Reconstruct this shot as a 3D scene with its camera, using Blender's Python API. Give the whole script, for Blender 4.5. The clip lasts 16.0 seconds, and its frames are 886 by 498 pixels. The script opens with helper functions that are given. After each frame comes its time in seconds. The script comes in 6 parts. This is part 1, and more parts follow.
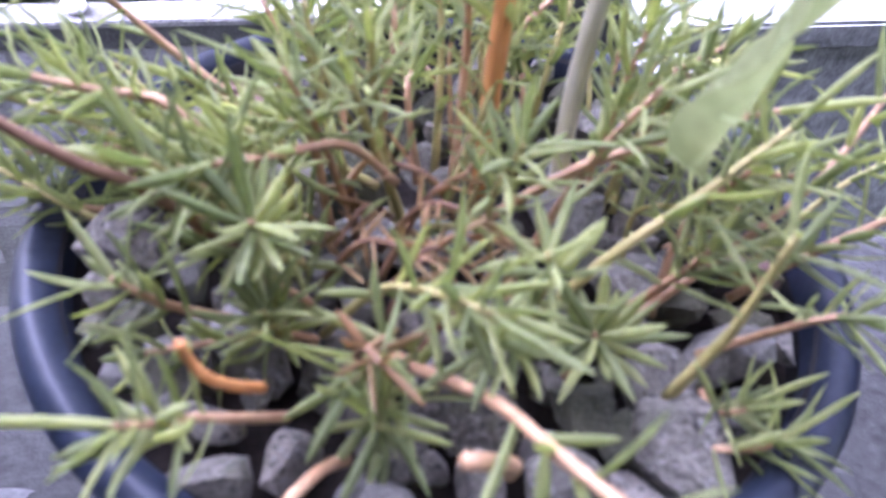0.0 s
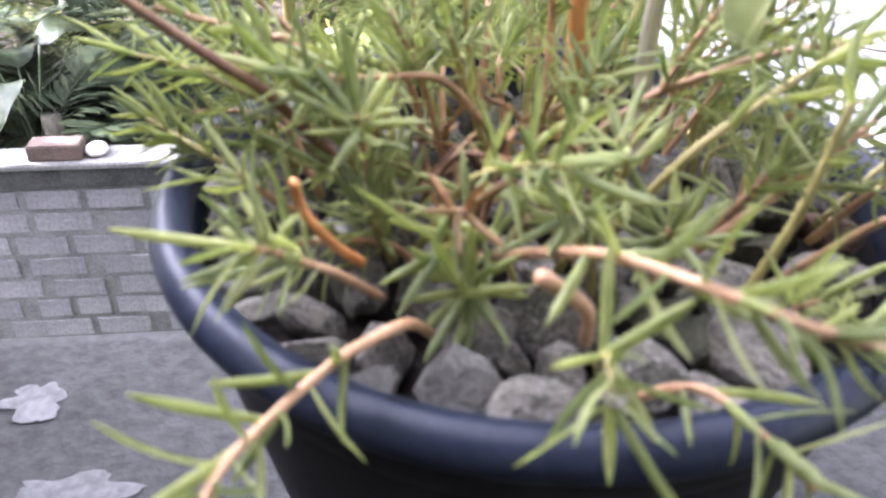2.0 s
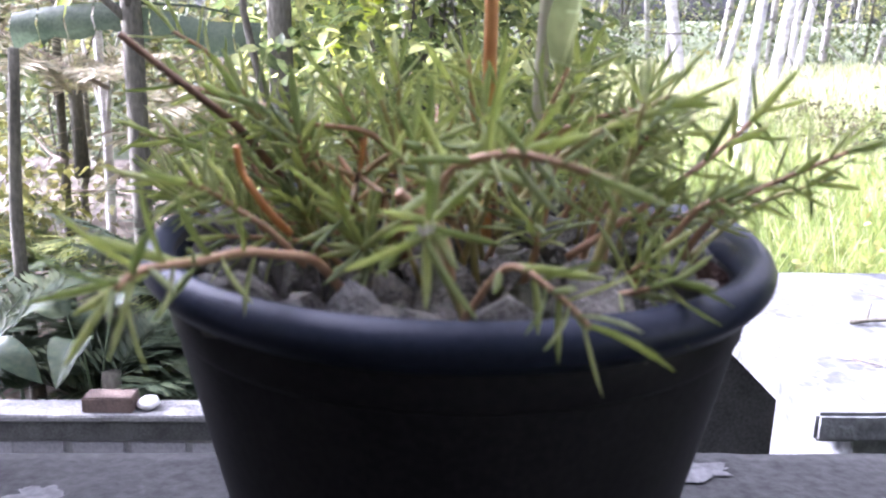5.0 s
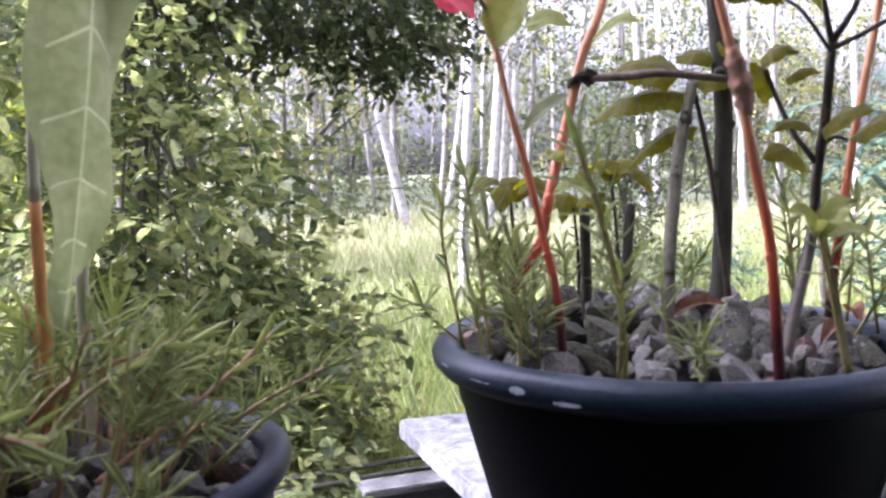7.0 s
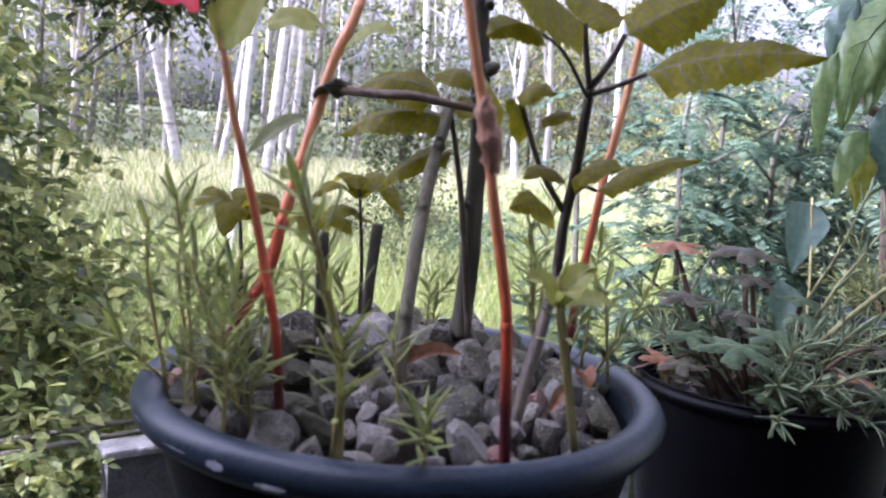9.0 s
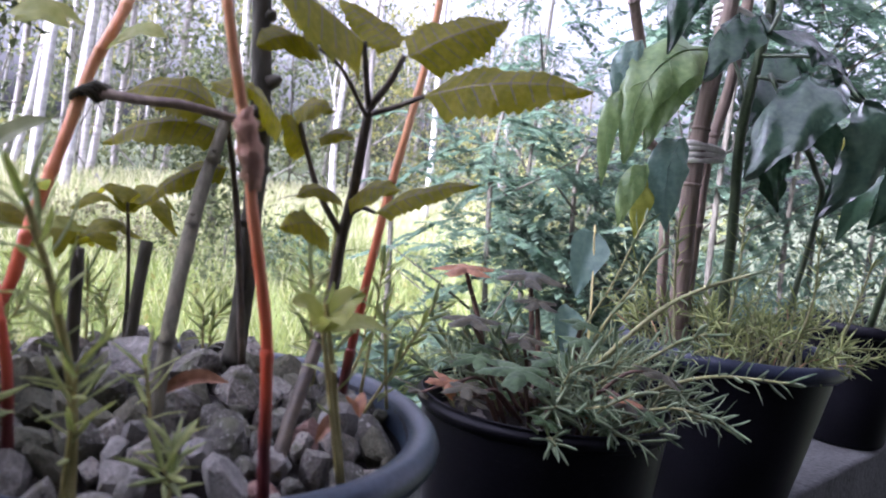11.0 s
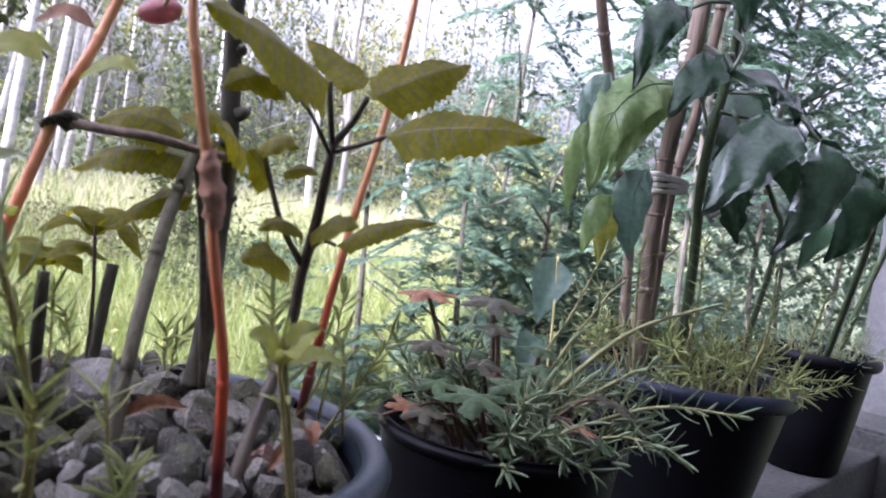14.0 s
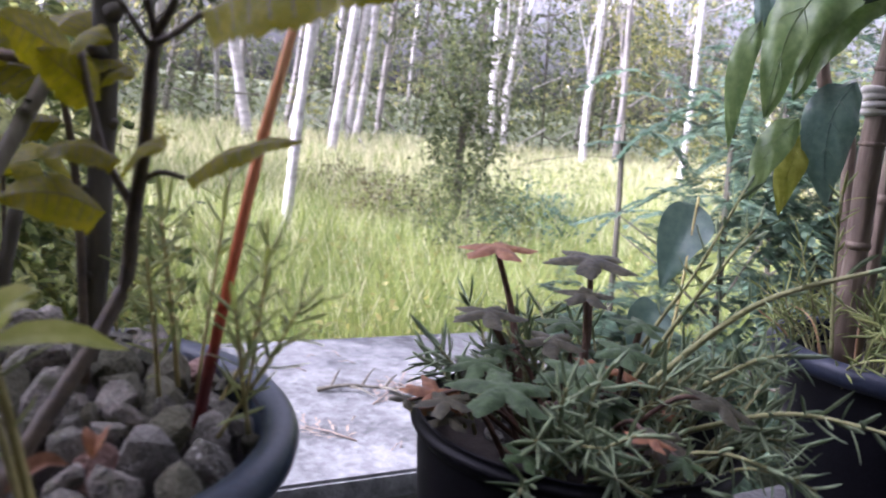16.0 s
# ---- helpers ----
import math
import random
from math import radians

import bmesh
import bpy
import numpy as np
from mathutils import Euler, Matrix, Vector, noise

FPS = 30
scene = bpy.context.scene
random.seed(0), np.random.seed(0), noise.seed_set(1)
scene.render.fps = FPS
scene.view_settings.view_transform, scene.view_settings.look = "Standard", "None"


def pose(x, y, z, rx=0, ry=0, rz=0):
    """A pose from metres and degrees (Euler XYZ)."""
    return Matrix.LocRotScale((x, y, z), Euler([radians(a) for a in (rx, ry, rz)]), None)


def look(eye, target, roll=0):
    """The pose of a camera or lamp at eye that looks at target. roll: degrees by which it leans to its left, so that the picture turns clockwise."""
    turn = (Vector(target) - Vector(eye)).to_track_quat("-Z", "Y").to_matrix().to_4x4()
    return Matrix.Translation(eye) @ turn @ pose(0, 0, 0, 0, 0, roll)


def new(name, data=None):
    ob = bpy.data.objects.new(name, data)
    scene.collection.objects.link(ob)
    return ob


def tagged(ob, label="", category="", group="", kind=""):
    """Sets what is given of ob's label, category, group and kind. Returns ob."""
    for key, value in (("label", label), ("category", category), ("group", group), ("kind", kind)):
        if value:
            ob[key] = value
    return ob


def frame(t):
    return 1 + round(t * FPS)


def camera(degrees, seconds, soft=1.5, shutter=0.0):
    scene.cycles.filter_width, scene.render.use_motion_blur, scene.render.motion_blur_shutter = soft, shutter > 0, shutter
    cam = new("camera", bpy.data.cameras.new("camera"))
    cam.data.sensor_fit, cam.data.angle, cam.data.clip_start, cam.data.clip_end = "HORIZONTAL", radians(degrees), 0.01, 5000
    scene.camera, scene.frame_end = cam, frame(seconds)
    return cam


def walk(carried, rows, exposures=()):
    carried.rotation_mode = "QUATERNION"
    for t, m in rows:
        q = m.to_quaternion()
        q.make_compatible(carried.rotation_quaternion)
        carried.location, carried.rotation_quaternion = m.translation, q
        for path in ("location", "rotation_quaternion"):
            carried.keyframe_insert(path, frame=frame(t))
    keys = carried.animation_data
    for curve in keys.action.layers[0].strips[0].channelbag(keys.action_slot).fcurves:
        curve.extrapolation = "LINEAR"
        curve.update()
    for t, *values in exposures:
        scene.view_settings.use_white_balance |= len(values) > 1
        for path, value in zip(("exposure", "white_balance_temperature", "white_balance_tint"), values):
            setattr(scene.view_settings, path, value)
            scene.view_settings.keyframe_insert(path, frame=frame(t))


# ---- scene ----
cam = camera(55.9, 16.0, soft=1.9, shutter=0.2)
PATH = [
    (0, (-0.0833, -0.2281, 0.4525), (0.3234, 1.1588, -0.9300), 6.90),
    (0.5, (-0.0882, -0.2341, 0.4463), (0.2676, 1.1377, -0.9649), 5.74),
    (1, (-0.0914, -0.2483, 0.4339), (0.2104, 1.1604, -0.9533), 3.97),
    (1.5, (-0.0932, -0.2751, 0.4210), (0.1148, 1.2692, -0.8327), 3.07),
    (2, (-0.0866, -0.2991, 0.4092), (0.0959, 1.3436, -0.7169), 1.23),
    (2.5, (-0.0885, -0.3270, 0.4020), (0.0779, 1.3757, -0.6339), 1.30),
    (3, (-0.0912, -0.3471, 0.3883), (0.0626, 1.4089, -0.5566), 1.78),
    (3.2, (-0.0869, -0.3525, 0.3935), (0.0385, 1.4559, -0.4515), -0.17),
    (5.3, (-0.0336, -0.4580, 0.3349), (0.0223, 1.4871, -0.1274), 0.95),
    (5.5, (-0.0362, -0.5133, 0.3434), (0.0246, 1.4417, -0.0743), 0.47),
    (6, (-0.0041, -0.5218, 0.3440), (0.2105, 1.4431, 0.0390), -0.31),
    (6.1, (0.0056, -0.5101, 0.3474), (0.2496, 1.4546, 0.0639), -0.70),
    (6.5, (0.0420, -0.5070, 0.3670), (0.4950, 1.4319, 0.1788), -0.90),
    (7, (0.0653, -0.5299, 0.3922), (0.7270, 1.3513, 0.2398), -1.69),
    (7.5, (0.0850, -0.5244, 0.4024), (0.8853, 1.2963, 0.1913), -1.18),
    (8, (0.0828, -0.5073, 0.4123), (1.0506, 1.2328, 0.2238), 1.16),
    (8.5, (0.1057, -0.4870, 0.4286), (1.1401, 1.2059, 0.1752), 1.28),
    (9, (0.1217, -0.4794, 0.4392), (1.2532, 1.1492, 0.1792), 4.07),
    (9.5, (0.1411, -0.4776, 0.4445), (1.3149, 1.1192, 0.1760), 5.13),
    (10, (0.1528, -0.4707, 0.4407), (1.4646, 1.0233, 0.2235), 5.49),
    (12.5, (0.1459, -0.5027, 0.4511), (1.6600, 0.7909, 0.2663), 7.63),
    (13, (0.1424, -0.5028, 0.4579), (1.6620, 0.7855, 0.2825), 8.33),
    (13.5, (0.1458, -0.5000, 0.4583), (1.6662, 0.7907, 0.3079), 8.14),
    (14, (0.1456, -0.5002, 0.4581), (1.6462, 0.8148, 0.3209), 8.46),
    (14.5, (0.1430, -0.5014, 0.4576), (1.6167, 0.8447, 0.3305), 8.23),
    (15, (0.1626, -0.4841, 0.4479), (1.6088, 0.8875, 0.2825), 5.82),
    (15.2, (0.1904, -0.4747, 0.4522), (1.5872, 0.9501, 0.3147), 5.07),
    (15.5, (0.2610, -0.4593, 0.4476), (1.5113, 1.0892, 0.2496), 5.20),
    (15.6, (0.2854, -0.4557, 0.4621), (1.4974, 1.1050, 0.1535), 6.31),
    (16, (0.4131, -0.4899, 0.4567), (1.4023, 1.2177, 0.1317), 6.09),
]
walk(cam, [(t, look(eye, target, roll)) for t, eye, target, roll in PATH],
     exposures=[(0, 3.9, 5150, 43), (0.6, 3.93, 5250, 39), (1.2, 3.96, 5600, 33), (3.2, 3.98, 5750, 29), (5.3, 3.04, 5400, 35), (6.5, 2.68, 5500, 36), (9.5, 2.4, 5350, 38), (14.5, 2.31, 5500, 34), (16, 2.13, 5550, 37)])
cam.data.dof.use_dof, cam.data.dof.focus_distance, cam.data.dof.aperture_fstop = True, 1.1, 14.0

# ---- world and sun ----
SUN_WAY = Vector((-0.78, 0.2, 0.6)).normalized()
world = bpy.data.worlds.new("sky")
scene.world = world
world.use_nodes = True
wn = world.node_tree.nodes
sky = wn.new("ShaderNodeTexSky")
sky.sky_type = "NISHITA"
sky.sun_disc = False
sky.sun_elevation = math.asin(SUN_WAY.z)
sky.sun_rotation = math.atan2(SUN_WAY.x, SUN_WAY.y)
sky.air_density, sky.dust_density = 1.0, 9.0
wn["Background"].inputs["Strength"].default_value = 0.15
haze = wn.new("ShaderNodeHueSaturation")
haze.inputs["Saturation"].default_value = 0.07
world.node_tree.links.new(sky.outputs["Color"], haze.inputs["Color"])
world.node_tree.links.new(haze.outputs["Color"], wn["Background"].inputs["Color"])
sun_data = bpy.data.lights.new("sun", "SUN")
sun_data.energy, sun_data.angle, sun_data.color = 2.8, radians(0.6), (1.0, 0.96, 0.88)
sun = new("sun", sun_data)
sun.matrix_world = look(SUN_WAY * 20, (0, 0, 0))


# ---- materials ----
def nodes_of(name):
    m = bpy.data.materials.new(name)
    m.use_nodes = True
    nt = m.node_tree
    return m, nt, nt.nodes["Principled BSDF"]


def mat(name, a, b, rough=0.7, scale=20.0, bump=0.3, fine=120.0, vary=0.0, metal=0.0, trans=0.0, stretch=(1, 1, 1), spec=0.5, island=True, detail=6.0, relief=0.0):
    """Two colours mixed by noise at two scales, with relief; vary: change of value from piece to piece."""
    m, nt, p = nodes_of(name)
    N, L = nt.nodes.new, nt.links.new
    co = N("ShaderNodeTexCoord")
    mp = N("ShaderNodeMapping")
    mp.inputs["Scale"].default_value = stretch
    L(co.outputs["Object"], mp.inputs["Vector"])
    n1 = N("ShaderNodeTexNoise")
    n1.inputs["Scale"].default_value, n1.inputs["Detail"].default_value = scale, detail
    n2 = N("ShaderNodeTexNoise")
    n2.inputs["Scale"].default_value, n2.inputs["Detail"].default_value = fine, 4.0
    for n in (n1, n2):
        L(mp.outputs["Vector"], n.inputs["Vector"])
    add = N("ShaderNodeMath")
    add.operation = "ADD"
    L(n1.outputs["Fac"], add.inputs[0])
    L(n2.outputs["Fac"], add.inputs[1])
    ramp = N("ShaderNodeMapRange")
    ramp.inputs["From Min"].default_value, ramp.inputs["From Max"].default_value = 0.75, 1.25
    L(add.outputs[0], ramp.inputs["Value"])
    mix = N("ShaderNodeMix")
    mix.data_type = "RGBA"
    mix.inputs["A"].default_value, mix.inputs["B"].default_value = (*a, 1), (*b, 1)
    L(ramp.outputs[0], mix.inputs["Factor"])
    colour = mix.outputs["Result"]
    if vary:
        rnd = N("ShaderNodeNewGeometry").outputs["Random Per Island"] if island else N("ShaderNodeObjectInfo").outputs["Random"]
        hsv = N("ShaderNodeHueSaturation")
        mr = N("ShaderNodeMapRange")
        mr.inputs["To Min"].default_value, mr.inputs["To Max"].default_value = 1 - vary, 1 + vary
        L(rnd, mr.inputs["Value"])
        L(mr.outputs[0], hsv.inputs["Value"])
        mh = N("ShaderNodeMapRange")
        mh.inputs["To Min"].default_value, mh.inputs["To Max"].default_value = 0.5 + 0.05 * vary, 0.5 - 0.05 * vary
        L(rnd, mh.inputs["Value"])
        L(mh.outputs[0], hsv.inputs["Hue"])
        L(colour, hsv.inputs["Color"])
        colour = hsv.outputs["Color"]
    L(colour, p.inputs["Base Color"])
    p.inputs["Roughness"].default_value = rough
    p.inputs["Metallic"].default_value = metal
    p.inputs["Specular IOR Level"].default_value = spec
    if bump:
        bp = N("ShaderNodeBump")
        bp.inputs["Strength"].default_value, bp.inputs["Distance"].default_value = bump, relief or 0.5 / fine
        L(add.outputs[0], bp.inputs["Height"])
        L(bp.outputs["Normal"], p.inputs["Normal"])
    if trans:
        tr = N("ShaderNodeBsdfTranslucent")
        bright = N("ShaderNodeHueSaturation")
        bright.inputs["Value"].default_value, bright.inputs["Saturation"].default_value = 1.5, 1.1
        L(colour, bright.inputs["Color"])
        L(bright.outputs["Color"], tr.inputs["Color"])
        ms = N("ShaderNodeMixShader")
        ms.inputs[0].default_value = trans
        L(p.outputs[0], ms.inputs[1])
        L(tr.outputs[0], ms.inputs[2])
        L(ms.outputs[0], nt.nodes["Material Output"].inputs["Surface"])
    return m


M_CEMENT = mat("cement", (0.022, 0.0226, 0.0208), (0.0637, 0.0655, 0.0612), 0.9, 7, 0.6, 90, detail=9.0)
M_PATCH = mat("lime_splash", (0.0986, 0.0986, 0.0969), (0.196, 0.196, 0.191), 0.9, 30, 0.3, 150)
M_BLOCK = mat("concrete_block", (0.152, 0.15, 0.156), (0.25, 0.247, 0.254), 0.95, 5, 0.5, 60, vary=0.16, island=False)
M_MORTAR = mat("mortar", (0.1, 0.1, 0.098), (0.19, 0.19, 0.186), 0.95, 8, 0.4, 80)
M_WHITE = mat("whitewashed_concrete", (0.527, 0.51, 0.476), (0.697, 0.68, 0.654), 0.9, 4, 0.4, 50)
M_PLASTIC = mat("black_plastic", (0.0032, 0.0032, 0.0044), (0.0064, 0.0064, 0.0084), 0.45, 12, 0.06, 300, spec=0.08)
# first pot's black plastic, made paler to carry brighter exposure in its colour
M_PLASTIC_LIFTED = mat("lifted_black_plastic", (0.011, 0.0105, 0.011), (0.026, 0.024, 0.024), 0.5, 14, 0.08, 260, spec=0.2, detail=8.0)
# rim plastic: the sky's bluish reflection is put into the base colour
M_PLASTIC_SKY = mat("sky_tinted_plastic", (0.0101, 0.0145, 0.0267), (0.0217, 0.0281, 0.0456), 0.42, 14, 0.08, 260, spec=0.25)
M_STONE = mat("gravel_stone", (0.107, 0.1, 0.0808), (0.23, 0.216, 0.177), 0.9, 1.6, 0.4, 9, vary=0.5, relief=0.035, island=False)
M_SOIL = mat("soil", (0.0108, 0.0078, 0.006), (0.03, 0.0228, 0.0168), 1.0, 60, 0.9, 300)
M_MOSS = mat("moss_rose_leaf", (0.266, 0.307, 0.135), (0.405, 0.44, 0.219), 0.5, 30, 0.0, 200, vary=0.25, trans=0.6, spec=0.3)
M_STEM_PINK = mat("pink_stem", (0.37, 0.21, 0.105), (0.51, 0.33, 0.18), 0.5, 60, 0.2, 300)
M_STEM_GREEN = mat("green_stem", (0.3, 0.27, 0.085), (0.42, 0.36, 0.13), 0.5, 60, 0.2, 300)
M_GRASS = mat("meadow_grass", (0.135, 0.189, 0.0497), (0.26, 0.306, 0.0994), 0.6, 0.6, 0.0, 4, vary=0.4, trans=0.35)
M_GROUND = mat("grassy_soil", (0.05, 0.065, 0.03), (0.1, 0.12, 0.055), 1.0, 0.5, 0.6, 12)
M_BARK_WHITE = mat("pale_bark", (0.22, 0.21, 0.19), (0.62, 0.6, 0.57), 0.9, 2.5, 0.4, 40, stretch=(1, 1, 3.0))
M_BARK_DARK = mat("dark_bark", (0.042, 0.04, 0.028), (0.12, 0.112, 0.082), 0.95, 6, 0.6, 60, stretch=(1, 1, 0.4))
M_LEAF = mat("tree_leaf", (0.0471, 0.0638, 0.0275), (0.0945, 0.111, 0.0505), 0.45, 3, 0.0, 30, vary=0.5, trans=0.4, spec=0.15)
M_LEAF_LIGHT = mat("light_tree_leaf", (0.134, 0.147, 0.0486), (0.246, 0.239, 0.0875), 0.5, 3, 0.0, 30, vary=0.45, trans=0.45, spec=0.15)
M_LEAF_BLUE = mat("feathery_leaf", (0.0528, 0.0915, 0.0616), (0.128, 0.185, 0.128), 0.5, 3, 0.0, 30, vary=0.4, trans=0.5, spec=0.2)
M_FROND = mat("palm_leaf", (0.0288, 0.048, 0.0269), (0.0673, 0.0824, 0.0431), 0.45, 3, 0.0, 30, vary=0.4, trans=0.25, spec=0.22)

# grey of the unseen ceiling and back wall, dulled to cut bounce light
M_HOUSE = mat("dull_grey_plaster", (0.14, 0.135, 0.13), (0.24, 0.235, 0.225), 0.9, 4, 0.4, 50)
M_PILLAR = mat("pale_cement", (0.0981, 0.0981, 0.0981), (0.148, 0.148, 0.145), 0.9, 4, 0.3, 60)
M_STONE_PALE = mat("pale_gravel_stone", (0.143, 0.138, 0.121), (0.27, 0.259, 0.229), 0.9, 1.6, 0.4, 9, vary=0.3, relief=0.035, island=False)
M_STONE_MOSSY = mat("mossy_gravel_stone", (0.055, 0.058, 0.034), (0.15, 0.146, 0.098), 0.95, 1.3, 0.4, 9, vary=0.35, relief=0.035, island=False)
M_BRICK_BIT = mat("brick_bit", (0.2, 0.115, 0.09), (0.32, 0.21, 0.17), 0.95, 1.3, 0.5, 6, relief=0.02)
M_MOSS_BLUE = mat("grey_moss_rose_leaf", (0.142, 0.195, 0.109), (0.254, 0.313, 0.183), 0.45, 30, 0.0, 200, vary=0.25, trans=0.3, spec=0.15)
M_ORANGE = mat("orange_stem", (0.5, 0.19, 0.045), (0.64, 0.31, 0.1), 0.5, 50, 0.3, 240, stretch=(1, 1, 0.3))
M_KNOB = mat("pink_joint", (0.4, 0.2, 0.12), (0.52, 0.31, 0.21), 0.6, 80, 0.8, 260)
M_PALE = mat("pale_stem", (0.5, 0.48, 0.34), (0.66, 0.63, 0.48), 0.5, 40, 0.2, 240, stretch=(1, 1, 0.3))
M_TARO = mat("grey_green_leaf", (0.197, 0.232, 0.104), (0.305, 0.328, 0.164), 0.42, 25, 0.1, 160, trans=0.5, spec=0.3)
M_OLIVE = mat("olive_leaf", (0.179, 0.2, 0.0324), (0.291, 0.3, 0.0648), 0.45, 25, 0.1, 160, trans=0.4, spec=0.25)
M_YOUNG = mat("young_leaf", (0.224, 0.26, 0.054), (0.358, 0.36, 0.108), 0.45, 25, 0.1, 160, trans=0.4, spec=0.25)
M_COLEUS = mat("coleus_leaf", (0.125, 0.125, 0.01), (0.21, 0.19, 0.022), 0.5, 60, 0.3, 260, trans=0.62, spec=0.18)
M_DARKSTEM = mat("maroon_stem", (0.045, 0.034, 0.024), (0.1, 0.076, 0.046), 0.6, 50, 0.3, 240)
M_DEADSTEM = mat("rusty_stem", (0.14, 0.07, 0.035), (0.24, 0.14, 0.07), 0.7, 50, 0.3, 240)
M_DEAD = mat("dead_leaf", (0.15, 0.07, 0.036), (0.27, 0.145, 0.08), 0.75, 50, 0.5, 220, trans=0.15)
M_FLOWER = mat("crimson_petal", (0.62, 0.05, 0.08), (0.78, 0.14, 0.16), 0.5, 40, 0.1, 200, trans=0.3)
M_WOOD = mat("weathered_wood", (0.099, 0.0927, 0.0594), (0.207, 0.192, 0.131), 0.85, 30, 0.6, 260, stretch=(1, 1, 0.15))
M_STAKE = mat("brown_stake", (0.143, 0.105, 0.075), (0.262, 0.203, 0.15), 0.75, 30, 0.5, 200, stretch=(1, 1, 0.12))
M_STRING = mat("pale_string", (0.62, 0.58, 0.5), (0.8, 0.77, 0.7), 0.85, 90, 0.6, 400)
M_BEGONIA = mat("dark_begonia_leaf", (0.0337, 0.0328, 0.0216), (0.0753, 0.0701, 0.0421), 0.4, 50, 0.4, 200, trans=0.2, spec=0.15)
M_BEGONIA_GREEN = mat("green_begonia_leaf", (0.0321, 0.0563, 0.0236), (0.0715, 0.113, 0.0478), 0.4, 50, 0.4, 200, trans=0.2, spec=0.15)
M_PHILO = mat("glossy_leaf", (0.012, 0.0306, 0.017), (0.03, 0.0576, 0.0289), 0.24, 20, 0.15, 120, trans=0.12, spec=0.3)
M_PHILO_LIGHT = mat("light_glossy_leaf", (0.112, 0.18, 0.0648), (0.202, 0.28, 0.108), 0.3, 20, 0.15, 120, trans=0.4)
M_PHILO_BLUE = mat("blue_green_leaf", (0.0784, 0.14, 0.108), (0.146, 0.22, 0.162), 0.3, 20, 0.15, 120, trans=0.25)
M_STEM_DARKGREEN = mat("dark_green_stem", (0.03, 0.05, 0.02), (0.07, 0.1, 0.045), 0.45, 40, 0.3, 240)
M_BANANA = mat("banana_leaf", (0.04, 0.06, 0.036), (0.085, 0.11, 0.07), 0.5, 8, 0.3, 60, trans=0.35)
M_YELLOW = mat("yellow_green_leaf", (0.34, 0.42, 0.06), (0.5, 0.55, 0.12), 0.5, 8, 0.2, 60, trans=0.5)
M_BRICK = mat("clay_brick", (0.06, 0.042, 0.034), (0.12, 0.085, 0.065), 0.95, 12, 0.6, 90)
M_TWIG = mat("dry_twig", (0.12, 0.09, 0.07), (0.25, 0.2, 0.15), 0.9, 30, 0.4, 160)
M_LITTER = mat("leaf_litter", (0.045, 0.036, 0.026), (0.12, 0.095, 0.07), 1.0, 3, 0.6, 30)
M_LEAF_MID = mat("shrub_leaf", (0.091, 0.12, 0.0483), (0.321, 0.361, 0.144), 0.3, 3, 0.0, 30, vary=0.65, trans=0.55, spec=0.35)
M_LEAF_BROWN = mat("brownish_shrub_leaf", (0.08, 0.08, 0.035), (0.14, 0.13, 0.06), 0.6, 3, 0.0, 30, vary=0.4, trans=0.3)
M_GLARE_GRASS = mat("pale_grass_blade", (0.44, 0.44, 0.249), (0.581, 0.563, 0.37), 0.6, 0.6, 0.0, 4, vary=0.3, trans=0.4)
M_SLAB = mat("limewashed_slab", (0.0509, 0.0539, 0.0524), (0.157, 0.163, 0.16), 0.9, 3, 0.6, 22, detail=9.0)
M_BARK_GREY = mat("grey_bark", (0.14, 0.13, 0.115), (0.34, 0.32, 0.29), 0.9, 3, 0.4, 40, stretch=(1, 1, 0.5))
M_MOSS_DRY = mat("dry_moss_rose_leaf", (0.165, 0.208, 0.07), (0.28, 0.315, 0.12), 0.5, 30, 0.0, 200, vary=0.3, trans=0.3, spec=0.25)
M_VEIN = mat("maroon_vein", (0.09, 0.07, 0.014), (0.15, 0.12, 0.026), 0.6, 50, 0.2, 240)
M_COPING = mat("weathered_coping", (0.1, 0.1, 0.096), (0.2, 0.2, 0.19), 0.95, 5, 0.5, 60)
# worn rim plastic, its white highlight mixed into the pale colour
M_SCUFF_GLINT = mat("scuff_glint_plastic", (0.24, 0.25, 0.3), (0.5, 0.51, 0.56), 0.35, 160, 0.5, 500)
M_PALE_VEIN = mat("pale_vein", (0.33, 0.37, 0.2), (0.44, 0.47, 0.27), 0.5, 40, 0.1, 240, trans=0.6)
# yard wall concrete darkened: shade is put into its colour
M_SHADED_WALL = mat("shaded_concrete", (0.035, 0.036, 0.036), (0.085, 0.085, 0.083), 0.9, 6, 0.5, 60)
M_DRY = mat("dry_frond", (0.2, 0.18, 0.12), (0.36, 0.33, 0.23), 0.7, 3, 0.0, 30, vary=0.4, trans=0.3)
M_CANES = mat("red_to_orange_cane", (0.66, 0.27, 0.1), (0.8, 0.44, 0.22), 0.45, 50, 0.3, 240, stretch=(1, 1, 0.3))


